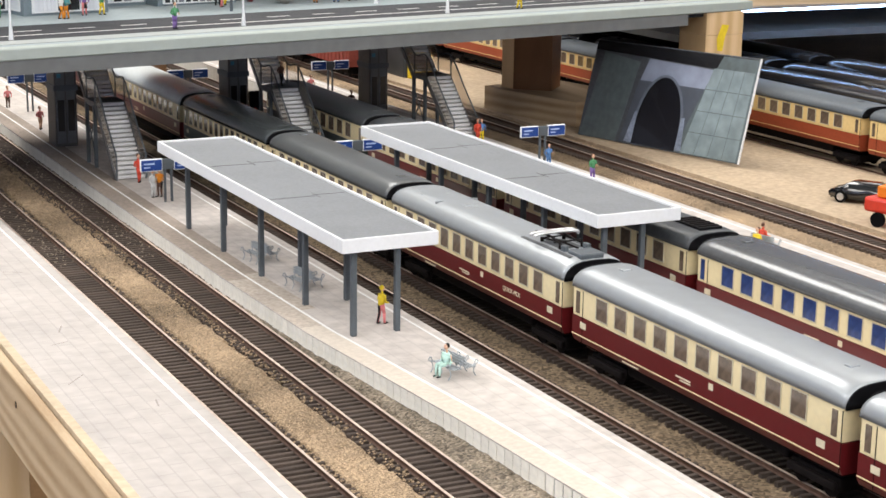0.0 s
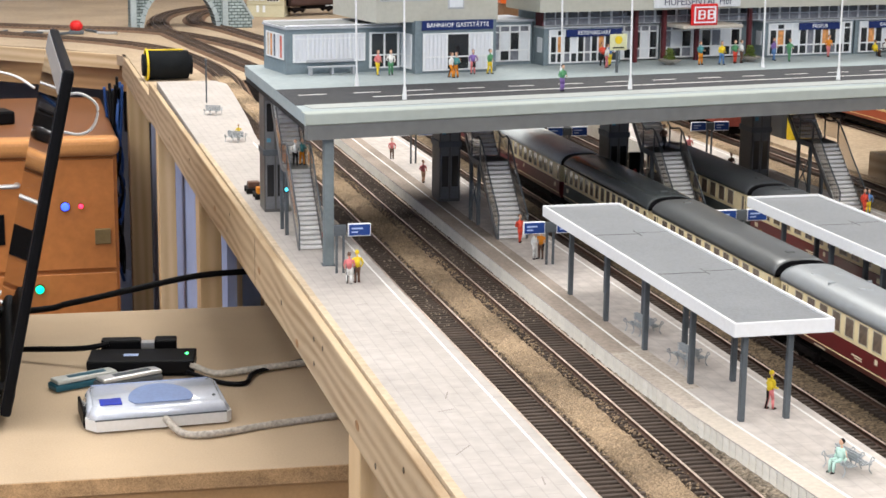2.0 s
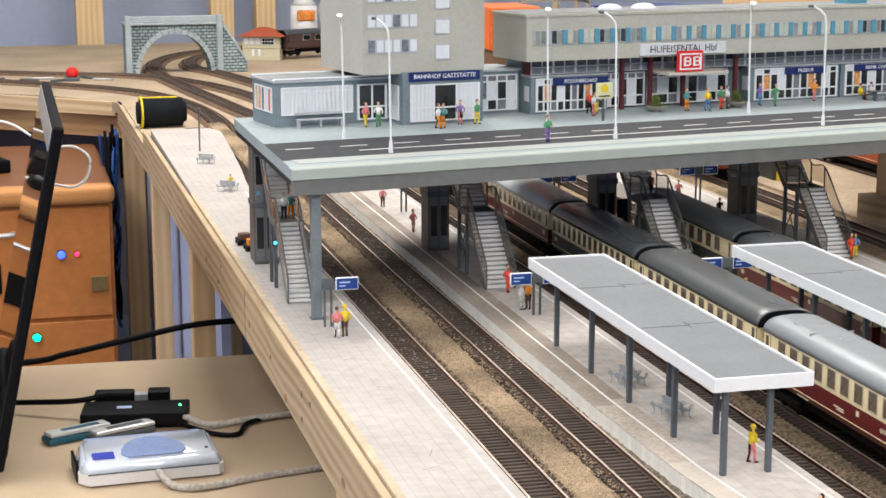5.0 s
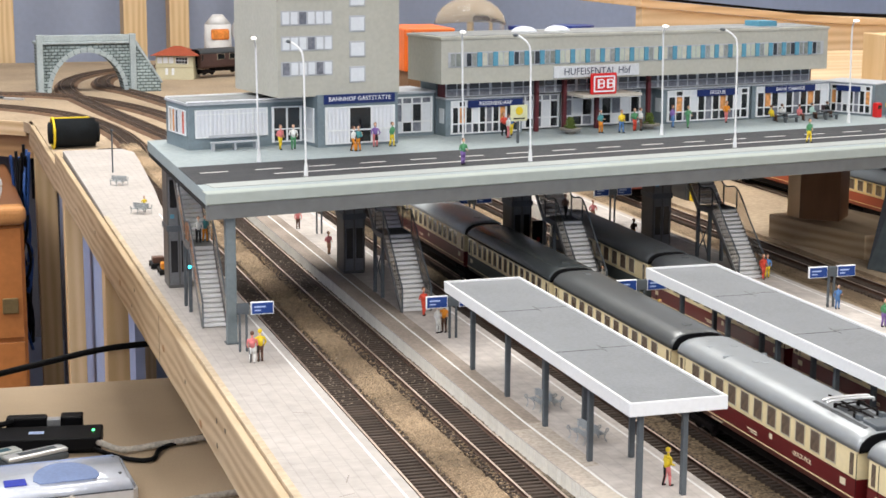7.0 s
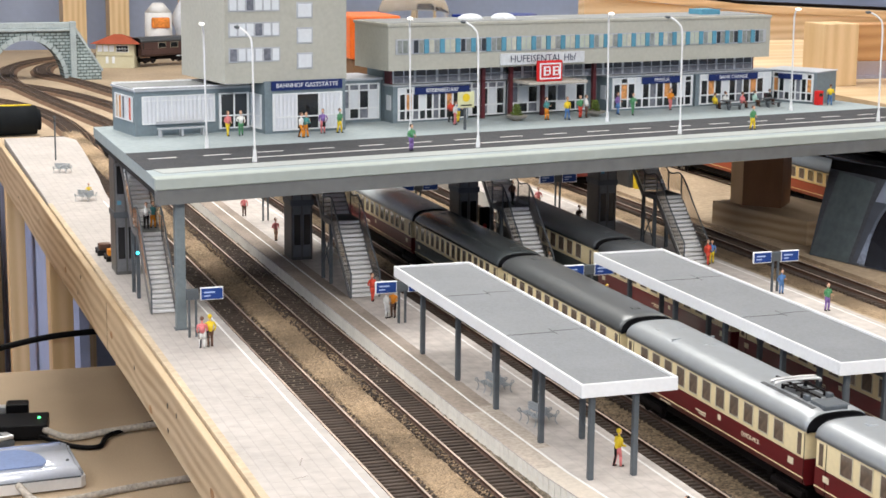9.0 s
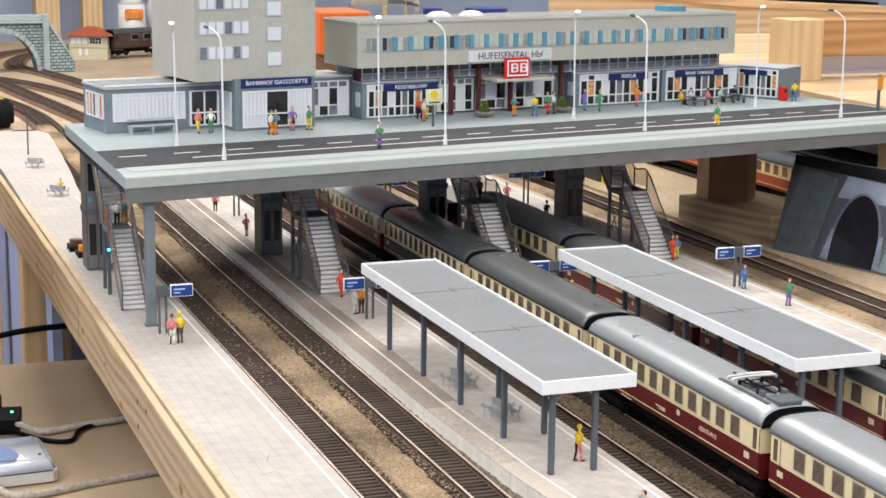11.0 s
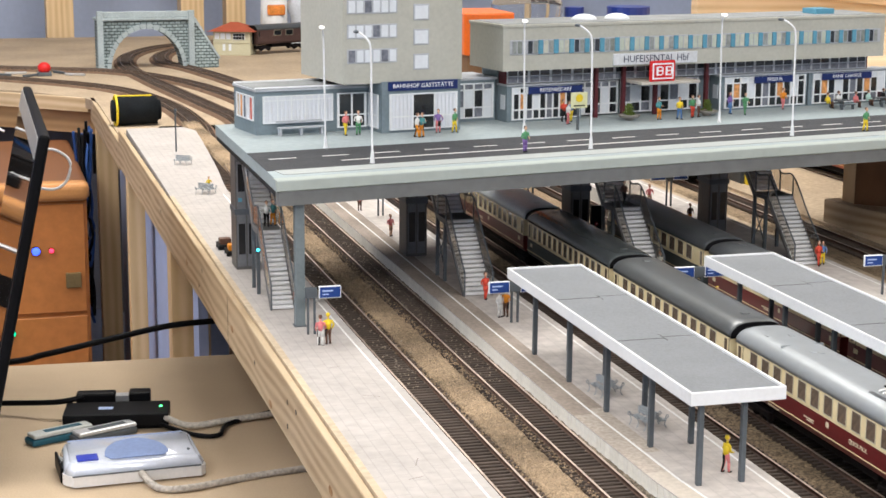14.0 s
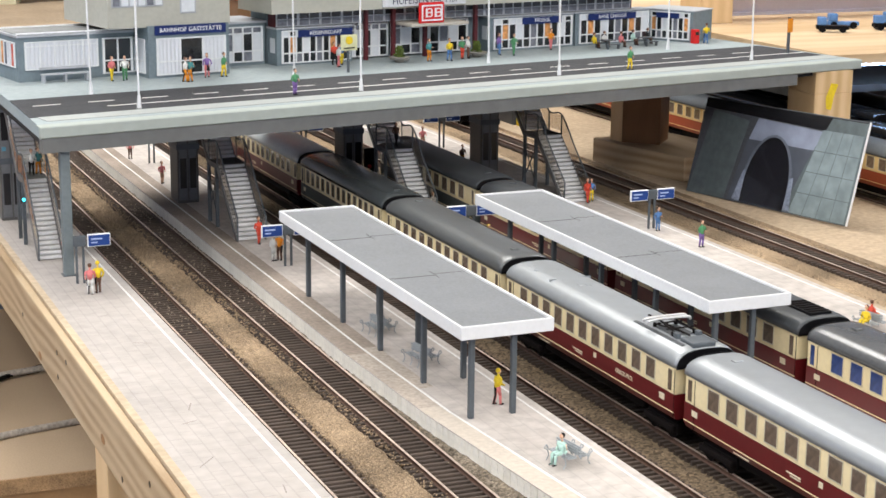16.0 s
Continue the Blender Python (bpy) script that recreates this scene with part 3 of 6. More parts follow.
def coach(track_x, y0, y1, label, roof=None, lower=None, upper=None, pane=None, roof_gap=True, wins=12, panto=False, rail=RAIL_Z, letter=True, group="express train coaches", m=None, rise=0.95):
    roof, lower, upper, pane = roof or ROOF, lower or RED, upper or CREAM, pane or PANE_BROWN
    n = y1 - y0
    th = thing("passenger_coach", m or P(track_x, y0, rail), label, "railway coach", group)
    bm = bmesh.new()
    sweep(bm, [(-HW, CB), (-HW, CL - .1), (-HW + .14, CR), (HW - .14, CR), (HW, CL - .1), (HW, CB)], .28, n - .28)
    part("lower_body", bm, lower, th)
    part("window_band", B(-HW + .01, HW - .01, .29, n - .29, CB, CE, bevel=.04, seg=1), upper, th)
    rf = part("roof", ring_roof(bmesh.new(), .24, n - .24, HW + .05, CE, rise), roof, th)
    for sx in (-1, 1):
        part("waist_line", B(sx * (HW + .012) - .012, sx * (HW + .012) + .012, .29, n - .29, CL - .03, CL + .02), upper, th, "thin pale line")
    pitch = n / (wins + .6)
    key = (round(pitch, 2), pane.name)
    if key not in pane_shapes:
        w = pitch * .6
        pane_shapes[key] = (to_mesh("pane", B(-.02, .02, -w / 2, w / 2, -.5, .5, bevel=.01, seg=1), pane),
                            to_mesh("window_frame", frame_ring(w + .07, 1.08), ALU),
                            to_mesh("door_pane", B(-.02, .02, -.16, .16, -.55, .5), pane))
    pm, fm, dm = pane_shapes[key]
    zc = CB + .76
    for sx in (-1, 1):
        for i in range(1, wins - 1):
            y = pitch * (i + .8)
            w = piece("window", pm, th, sx * HW, y, zc)
            piece("window_frame", fm, w, 0, 0, 0)
        for y in (.75, n - .75):
            piece("door_window", dm, th, sx * HW, y, zc - .05)
            part("door_gap", B(sx * HW - .012, sx * HW + .012, y - .45, y - .42, CR + .1, CE - .1), DARK, th)
    for y in (.02, n - .28):
        part("gangway", B(-.75, .75, y, y + .26, 1.5, 4.0, bevel=.08), BLACK, th, "black rubber gangway")
        ya = y + .13 if y < 1 else y + .05
        part("end_ring", ring_roof(bmesh.new(), ya, ya + .08, HW - .02, CE - .05, rise * .97, end=.03), BLACK, th, "black roof end")
    part("underframe", B(-1.1, 1.1, 4.2, n - 4.2, .7, CR + .05, bevel=.1), DARK, th)
    part("floor_pan", B(-1.5, 1.5, .4, n - .4, CR - .12, CR + .06), DARK, th)
    bogie(th, 2.5)
    bogie(th, n - 2.5)
    if panto:
        for sx in (-1, 1):
            words("QUICK-PICK", .33, TEXT_PALE, th, pose(sx * (HW + .008) * K, 5.3 * K, 2.3 * K, 90, 0, 90 * sx), label="pale lettering")
    if letter:
        for sx in (-1, 1):
            for y, w, z, h in ((1.2, .5, 2.35, .32), (n * .42, .3, 2.45, .28), (n * .5, 1.1, 2.2, .07), (n * .5, .8, 2.08, .06), (n - 1.5, .5, 2.35, .3), (n * .7, 1.3, 1.62, .05)):
                part("lettering_bar", B(sx * HW - .015, sx * HW + .015, y, y + w, z - h / 2, z + h / 2), TEXT_PALE, th)
    if panto:
        pantograph(th, 3.4)
        for yy, xx in ((n - 1.6, -.55), (n - 2.6, -.9), (n - 3.1, .3), (n - 6.6, -.2), (n - 6.9, .15)):
            part("roof_hatch", B(xx - .16, xx + .16, yy - .2, yy + .2, CE + rise - .16 - .12 * abs(xx), CE + rise + .05 - .1 * abs(xx), bevel=.04), roof, rf)
        part("roof_seam", B(-1.3, 1.3, n - 5.0, n - 4.95, CE + rise - .4, CE + rise - .02), roof, rf)
        part("roof_pan", B(-1.05, 1.05, .9, 5.8, CE + .72, CE + .91, bevel=.06), ROOF_DARK, th, "dark roof equipment pan")
    else:
        for yy in (n * .1, n * .9):
            part("roof_vent", B(-.25, .25, yy - .2, yy + .2, CE + rise - .1, CE + rise + .06, bevel=.05), roof, rf)
    return th


TEE_LABEL = "cream and dark red express coach with grey roof"
for a, b in ((-47.6, -27.3), (-26.9, -6.8)):
    coach(8.4, a, b, TEE_LABEL)
coach(8.4, -6.4, 13.5, "cream and dark red buffet coach with pantograph on grey roof", panto=True, wins=13)
coach(8.4, 13.9, 33.2, "cream and dark red express coach with dark grey roof", wins=13, roof=mat("coach_roof_iron", (0.11, 0.117, 0.12), 0.32, metal=0.35, vary=0.08, scale=9, fine=120))
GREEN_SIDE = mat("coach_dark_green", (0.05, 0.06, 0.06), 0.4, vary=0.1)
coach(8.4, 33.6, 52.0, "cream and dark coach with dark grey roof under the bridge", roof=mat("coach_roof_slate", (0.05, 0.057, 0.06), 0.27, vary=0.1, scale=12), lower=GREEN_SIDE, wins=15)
coach(8.4, 52.4, 75.5, "cream and dark red express coach with pale grey roof", wins=16, roof=mat("coach_roof_pale", (0.6, 0.64, 0.65), 0.35, vary=0.1, scale=12))
coach(8.4, 76.0, 96.5, TEE_LABEL, wins=14)
for a, b in ((-45.0, -24.6), (-24.2, -4.0)):
    coach(17.4, a, b, "cream and dark red coach with dark roof and blue windows", roof=mat("coach_roof_anthracite", (0.1, 0.105, 0.11), 0.24, metal=0.2, vary=0.12, scale=12), pane=PANE_BLUE, group="passing train coaches", rise=.85)
gc = coach(17.4, -3.6, 16.6, "cream and dark red coach with black roof equipment", roof=ROOF_DARK, group="passing train coaches", panto=False, rise=.85)
part("roof_grille", B(-.7, .7, .7, 3.3, 4.85, 5.05, bevel=.05), BLACK, gc, "black ribbed roof grille")
for k in range(6):
    part("grille_rib", B(-.6, .6, .9 + k * .4, 1.05 + k * .4, 5.05, 5.1), DARK, gc)
coach(17.4, 17.0, 37.2, "cream and dark red coach with black roof", roof=ROOF_DARK, group="passing train coaches", rise=.85)
coach(17.4, 37.6, 57.8, "cream and dark coach with black roof", roof=ROOF_DARK, lower=GREEN_SIDE, group="passing train coaches", rise=.85)
# goods wagons and coaches behind the deck, on the outer tracks
BGRED = mat("coach_brick_red", (0.3, 0.06, 0.025), 0.45, vary=0.12, scale=20)
BGCREAM = mat("coach_yellow_cream", (0.72, 0.53, 0.24), 0.45, vary=0.08, scale=20)
BG_ROOF = mat("coach_roof_blue_grey", (0.1, 0.115, 0.13), 0.45, vary=0.12, scale=12)
for a in (4.5, 29.3, 54.1, 78.9, 103.7):
    coach(56.3, a, a + 24.3, "yellow cream and brick red coach with blue-grey roof", roof=BG_ROOF, lower=BGRED, upper=BGCREAM, rail=-1.6, wins=14, letter=False, group="storage line coaches", rise=.9)

# ---- street deck: road, station building, shops, lamps ----
EDGE_GREY = mat("kerb_pale_grey", (0.36, 0.385, 0.375), 0.6, vary=0.08, scale=15)
for s0 in range(-6, 62, 4):
    part("lane_dash", B(s0, s0 + 2.0, 4.1, 4.32, 10.13, 10.136), EDGE_WHITE, deck)
part("road_line", B(-1.5, 64.4, 1.75, 2.0, 10.13, 10.136), EDGE_WHITE, deck, "solid white road line")
part("kerb_strip", B(-7.4, 64.8, -2.5, -.65, 10.1, 10.14), EDGE_GREY, deck, "pale kerb strip")

MAROON = mat("maroon_frame", (0.1, 0.02, 0.025), 0.5, vary=0.15)
BLUE_PANEL = mat("blue_panel", (0.1, 0.29, 0.4), 0.5, vary=0.12, scale=60)
FRAME_W = mat("shop_frame_white", (0.72, 0.74, 0.75), 0.5, vary=0.06)
FRAME_G = mat("frame_grey", (0.42, 0.44, 0.47), 0.5, vary=0.08)
FLAT_ROOF = mat("flat_roof_grey", (0.24, 0.25, 0.25), 0.8, vary=0.2, scale=40)
SIGN_WHITE = mat("sign_letter_white", (0.85, 0.86, 0.88), 0.5)
POSTERS = [mat("poster_red", (0.55, 0.12, 0.08), 0.5, vary=0.4, scale=200), mat("poster_orange", (0.6, 0.28, 0.1), 0.5, vary=0.4, scale=200),
           mat("poster_cream", (0.6, 0.5, 0.38), 0.5, vary=0.4, scale=200)]


def glazing(parent, s0, s1, d, z0, z1, cols, rows, frame_mat, pane_mats, bar=.09, depth=.12, side=False, uneven=True, rows_at=None):
    """A glazed front facing the street: frame bars proud of single panes. side: it faces along the deck instead."""
    w, h = (s1 - s0) / cols, (z1 - z0)
    cuts = rows_at or [0, 1] if rows == 1 or rows_at else ([0, .36, 1] if rows == 2 and uneven else ([0, .3, .82, 1] if rows == 3 else [i / rows for i in range(rows + 1)]))

    def blk(a, b, p, q, e0, e1):
        return B(d - e1, d - e0, a, b, p, q) if side else B(a, b, d - e1, d - e0, p, q)
    # one connected grid of bars
    a_edges, z_edges, a_bar, z_bar = [], [], set(), set()
    for i in range(cols + 1):
        x, t = s0 + i * w, bar if i in (0, cols) else bar * .75
        a_bar.add(len(a_edges))
        a_edges += [x - t, x + t]
    for c in cuts:
        z_bar.add(len(z_edges))
        z_edges += [z0 + c * h - bar * .6, z0 + c * h + bar * .6]
    bm = bmesh.new()

    def grid_at(e):
        return [[bm.verts.new((e, a, z) if side else (a, e, z)) for z in z_edges] for a in a_edges]
    f_, b_ = grid_at(d - depth), grid_at(d - .005)
    solid = {(i, j) for i in range(len(a_edges) - 1) for j in range(len(z_edges) - 1) if i in a_bar or j in z_bar}
    for i, j in solid:
        bm.faces.new((f_[i][j], f_[i + 1][j], f_[i + 1][j + 1], f_[i][j + 1]))
        for (di, dj), (p, q) in (((-1, 0), ((i, j), (i, j + 1))), ((1, 0), ((i + 1, j), (i + 1, j + 1))), ((0, -1), ((i, j), (i + 1, j))), ((0, 1), ((i, j + 1), (i + 1, j + 1)))):
            if (i + di, j + dj) not in solid:
                bm.faces.new((f_[p[0]][p[1]], f_[q[0]][q[1]], b_[q[0]][q[1]], b_[p[0]][p[1]]))
    for v in [v for v in bm.verts if not v.link_faces]:
        bm.verts.remove(v)
    win = part("window", bm, frame_mat, parent)
    for i in range(cols):
        for j in range(len(cuts) - 1):
            pm = pane_mats(i, j) if callable(pane_mats) else pane_mats[(i * 3 + j * 5) % len(pane_mats)]
            part("pane", blk(s0 + i * w + .03, s0 + (i + 1) * w - .03, z0 + cuts[j] * h + .03, z0 + cuts[j + 1] * h - .03, .01, .05), pm, win)
    return win


def sign(parent, text, sc, d, z, w, h, size, back=None, ink=None):
    sg = part("sign", B(sc - w / 2, sc + w / 2, d - .1, d, z - h / 2, z + h / 2, bevel=.02, seg=1), back or BLUE_SIGN, parent, "blue shop sign with white letters")
    words(text, size, ink or SIGN_WHITE, sg, pose(sc * K, (d - .112) * K, z * K, 90, 0, 0))
    return sg


DZ = 10.1
PANE_GREY = mat("pane_grey", (0.17, 0.18, 0.21), .25, vary=.3, scale=120)


def front_pane(i, j):
    return PANE_GREY if j == 2 else [CURTAIN, PANE_DARK, PANE_GREY, CURTAIN, PANE_DARK][(i + 2 * j) % 5]


BLIND, BLIND2, BLIND_W = mat("blind_grey", (0.26, 0.28, 0.27), .6, vary=.25, scale=150), mat("blind_olive", (0.2, 0.22, 0.2), .6, vary=.25, scale=150), mat("blind_cream", (0.5, 0.5, 0.42), .6, vary=.15, scale=150)
BLIND_SLAT = mat("blind_slatted", (0.66, 0.68, 0.72), .6, vary=.03, scale=40)
slats = BLIND_SLAT.node_tree
sw, sc_, sb_ = slats.nodes.new("ShaderNodeTexWave"), slats.nodes.new("ShaderNodeTexCoord"), slats.nodes.new("ShaderNodeBump")
sw.bands_direction = "X"
sw.inputs["Scale"].default_value = 95
sb_.inputs["Strength"].default_value, sb_.inputs["Distance"].default_value = 0.6, 0.0008
slats.links.new(sc_.outputs["Object"], sw.inputs["Vector"])
slats.links.new(sw.outputs["Fac"], sb_.inputs["Height"])
slats.links.new(sb_.outputs[0], slats.nodes["Principled BSDF"].inputs["Normal"])
# restaurant tower
tower = thing("station_tower", DECK_M, "grey concrete tower block with restaurant at its foot", "building")
part("shaft", B(3.6, 13.75, 13.9, 23, 14.0, 31), CONC, tower)
part("tower_roof", B(3.4, 13.95, 13.7, 23.2, 31, 31.5), FLAT_ROOF, tower)
part("base_wall", B(6.7, 13.5, 13.6, 21, DZ, 14.1), SLATE, tower, "slate blue ground floor")
for k in range(6):
    z = 14.95 + k * 1.93
    fr = part("window", B(9.5, 10.85, 13.84, 13.9, z, z + 1.25, bevel=.02, seg=1), FRAME_G, tower)
    part("pane", B(9.62, 10.72, 13.8, 13.84, z + .12, z + 1.12), CURTAIN, fr, "white blind behind glass")
for k in range(6):
    z = 15.6 + k * 1.9
    fr = part("window_band", B(3.9, 8.1, 13.85, 13.9, z, z + 1.1), FRAME_G, tower)
    for i in range(6):
        s0 = 3.95 + i * .69
        part("pane", B(s0 + .07, s0 + .6, 13.81, 13.85, z + .1, z + 1.0), CURTAIN if (i + k) % 4 else PANE_GREY, fr)
glazing(tower, 7.4, 13.1, 13.6, DZ + .25, 13.1, 3, 2, FRAME_W, lambda i, j: PANE_DARK if i == 1 else BLIND_SLAT)
glazing(tower, 14.3, 16.4, 6.7, DZ + .35, 13.0, 1, 2, FRAME_W, [CURTAIN, CURTAIN], side=True)
sign(tower, "BAHNHOF GASTSTÄTTE", 10.2, 13.58, 13.75, 6.0, .72, .48)

# low waiting hall
hall = thing("waiting_hall", DECK_M, "low slate blue flat-roofed hall with white blinds", "building")
part("wall", B(-2.7, 6.68, 16.3, 21.5, DZ, 13.45), SLATE, hall)
part("roof", B(-2.8, 6.68, 16.15, 21.6, 13.45, 13.62), FRAME_G, hall)
part("roof_felt", B(-2.6, 6.5, 16.4, 21.4, 13.62, 13.66), FLAT_ROOF, hall)
glazing(hall, -2.1, 3.6, 16.3, DZ + .9, 13.05, 5, 2, FRAME_W, [BLIND_SLAT], bar=.07, rows_at=[0, .84, 1])
glazing(hall, 4.1, 6.4, 16.3, DZ + .3, 13.05, 2, 2, FRAME_W, [PANE_DARK, CURTAIN, PANE])
glazing(hall, 16.8, 20.6, -2.7, DZ + 1.1, 13.0, 5, 1, FRAME_W, [POSTERS[0], PANE_GREY, POSTERS[2], CURTAIN, POSTERS[1]], side=True)
for a in (16.35, 21.4):
    part("roof_rim", B(-2.75, 6.6, a - .06, a + .06, 13.66, 13.76), SIGN_WHITE, hall, "pale roof rim")
# link between tower and main hall
link = thing("link_building", DECK_M, "low slate blue glazed link between the buildings", "building")
part("wall", B(13.52, 18.7, 17.6, 22, DZ, 13.5), SLATE, link)
part("roof", B(13.52, 18.8, 17.45, 22.1, 13.5, 13.68), FRAME_G, link)
glazing(link, 14.9, 18.4, 17.6, DZ + .3, 13.2, 4, 3, FRAME_W, front_pane)
# main station hall
main = thing("station_building", DECK_M, "long grey station building with a ribbon of blue windows", "building")
part("upper_storey", B(17.7, 56.5, 14.4, 20.4, 14.45, 17.95), CONC, main)
part("roof_edge", B(17.6, 56.6, 14.3, 20.5, 17.95, 18.2, bevel=.03, seg=1), CONC, main)
part("roof_felt", B(17.9, 56.3, 14.6, 20.2, 18.2, 18.24), FLAT_ROOF, main)
band = part("window_ribbon", B(18.3, 56.0, 14.34, 14.39, 15.75, 16.95), FRAME_G, main)
BLIND_PALE = mat("blind_pale_green", (0.46, 0.5, 0.42), .6, vary=.1, scale=90)
for i in range(26):
    s0 = 18.4 + i * 1.45
    dim = i < 2 or i in (4, 5, 6) or i > 21
    for k in (0, 1):
        pm = [BLIND, BLIND2, PANE][(i * 5 + k) % 3] if dim else [BLIND_PALE, BLIND_PALE, BLIND_W, BLIND][(i * 3 + k) % 4]
        part("pane", B(s0 + .05 + k * .5, s0 + .48 + k * .5, 14.29, 14.34, 15.85, 16.85), pm, band)
    part("mullion", B(s0 + .49, s0 + .54, 14.26, 14.29, 15.82, 16.88), FRAME_G, band)
    part("mullion", B(s0 + .02, s0 + .06, 14.26, 14.29, 15.82, 16.88), FRAME_G, band)
    if i > 1:
        part("blue_panel", B(s0 - .42, s0 + .0, 14.25, 14.34, 15.78, 16.92), BLUE_PANEL, band, "turquoise infill panel")
part("lower_wall", B(18.8, 56.0, 17.5, 20.3, DZ, 14.44), SLATE, main)
cl = part("clerestory", B(18.9, 56.3, 16.3, 17.4, 13.2, 14.44), MAROON, main)
for i in range(18):
    s0 = 19.1 + i * 2.06
    glazing(cl, s0, s0 + 1.95, 16.3, 13.25, 14.35, 2, 2, FRAME_G, [PANE_GREY, PANE_GREY, PANE], bar=.06, depth=.06, uneven=False)
for s0 in (27.1, 29.8, 33.0, 38.2):
    part("column", B(s0, s0 + .3, 15.6, 15.95, DZ, 14.44), MAROON, main)
glazing(main, 26.0, 30.0, 16.9, DZ + .2, 13.0, 5, 3, FRAME_W, front_pane)
glazing(main, 30.4, 38.2, 16.9, DZ + .2, 13.0, 8, 3, FRAME_W, front_pane)
part("entrance_canopy", B(30.2, 36.0, 13.2, 16.8, 12.95, 13.2, bevel=.04), mat("canopy_pale", (0.5, 0.46, 0.4), .6), main, "pale entrance canopy")
board = part("name_board", B(28.0, 36.3, 14.2, 14.4, 14.6, 15.55, bevel=.02, seg=1), mat("name_board_pale", (0.62, 0.64, 0.66), .5), main, "pale name board with dark letters")
words("HUFEISENTAL Hbf", .82, mat("dark_blue_ink", (0.02, 0.03, 0.07), .5), board, pose(32.15 * K, 14.185 * K, 15.06 * K, 90, 0, 0))
LOGO_RED = mat("signal_red", (0.62, 0.02, 0.02), .4)
logo = part("logo_board", B(31.0, 33.5, 13.25, 13.5, 13.2, 14.95, bevel=.1), LOGO_RED, main, "red board with a white rounded frame")
for a in ((31.22, 33.28, 14.62, 14.74), (31.22, 33.28, 13.4, 13.52), (31.22, 31.34, 13.52, 14.62), (33.16, 33.28, 13.52, 14.62)):
    part("logo_frame", B(a[0], a[1], 13.2, 13.26, a[2], a[3]), SIGN_WHITE, logo)
for a in ((31.6, 31.78), (32.5, 32.68)):
    part("logo_bar", B(a[0], a[1], 13.2, 13.26, 13.7, 14.45), SIGN_WHITE, logo)
for a in (31.85, 32.75):
    bm = bmesh.new()
    for z in (13.72, 14.05, 14.36):
        box(bm, a - .1, a + .3, 13.2, 13.26, z, z + .1)
    box(bm, a + .3, a + .42, 13.2, 13.26, 13.8, 14.38)
    part("logo_bar", bm, SIGN_WHITE, logo)
part("roof_box", B(50.0, 52.0, 16, 18, 18.24, 18.7), BLUE_PANEL, main)
for s0 in (27.0, 30.2):
    part("skylight", ball(bmesh.new(), (s0, 17.5, 18.2), 1.1, 1, 1, .45, 14), CURTAIN, main, "white domed skylight")


def shop_pane(i, j):
    if j == 2:
        return [CURTAIN, PANE_DARK, CURTAIN][i % 3]
    if j == 0:
        return [PANE, PANE_GREY, PANE_DARK][(i * 2) % 3]
    return [PANE_DARK, POSTERS[i % 3], PANE_DARK, CURTAIN, PANE_DARK, PANE_GREY][i % 6]


def shop(s0, s1, name_text, cols, label, text_s, text_w):
    sh = thing("shop", DECK_M, label, "shop", "shops before the station")
    part("wall", B(s0, s1, 15.8, 17.45, DZ, 13.05), SLATE, sh)
    part("roof", B(s0 - .1, s1 + .1, 15.65, 17.45, 13.05, 13.18), FRAME_G, sh)
    glazing(sh, s0 + .5, s1 - .3, 15.8, DZ + .2, 12.9, cols, 3, FRAME_W, shop_pane)
    sign(sh, name_text, text_s, 15.66, 12.65, text_w, .6, .46)
    part("side_poster", B(s0 - .04, s0, 16.1, 16.9, DZ + 1.0, DZ + 2.2), CURTAIN, sh)
    return sh


shop(18.85, 25.9, "REISENBEDARF", 10, "slate blue kiosk shop with white window grid", 23.3, 5.1)
shop(39.9, 49.2, "FRISEUR", 11, "slate blue hairdresser front with white window grid", 45.5, 4.3)
shop(49.4, 58.2, "BANK CHANGE", 10, "slate blue bank front with white window grid", 53.5, 5.6)
kio = thing("corner_kiosk", DECK_M @ pose(58.7 * K, 17.6 * K, 0, 0, 0, -68), "slate grey corner kiosk with a white window grid", "kiosk")
part("wall", B(0, 5.4, 0, 3.9, DZ, 12.95), SLATE, kio)
part("roof", B(-.1, 5.5, -.1, 4.0, 12.95, 13.05), FRAME_G, kio)
glazing(kio, .5, 5.0, 0, DZ + .25, 12.8, 8, 3, FRAME_W, shop_pane)
sign(kio, "", 2.8, -.12, 12.5, 2.4, .5, .3)


# street lamps
def street_lamp(s, d, h, flip):
    th = thing("street_lamp", Q(s, d), "slim white street lamp with a curved arm", "street lamp", "street lamps")
    bm = bmesh.new()
    rod(bm, (0, 0, 0), (0, 0, .9), .17, .1, seg=10)
    part("foot", bm, WHITE, th)
    part("pole", smooth(cable(bmesh.new(), [(0, 0, .8), (-.05, 0, h * .5), (-.1, 0, h * .86), (-.25, flip * .25, h * .95), (-.6, flip * .9, h)], .075)), WHITE, th)
    part("lamp_head", ball(bmesh.new(), (-.68, flip * 1.15, h + .02), .22, .8, 1.6, .55), GLOBE if flip < 0 else STEEL_GREY, th, "white lamp head")
    return th


GLOBE = lit_mat("lamp_glow", (1.0, 0.97, 0.92), 1.2)
for s in (0, 17.5, 35.7, 56.3):
    street_lamp(s, -.1, 9.0, 1)
for s, d in ((-.3, 7.9), (16.6, 8.6), (35.3, 9.2), (55.2, 9.6)):
    street_lamp(s, d, 8.9, -1)


# painted figures: each one plain mesh
def tint(name, c):
    return mat("figure_" + name, c, 0.5, vary=0.1, scale=200)


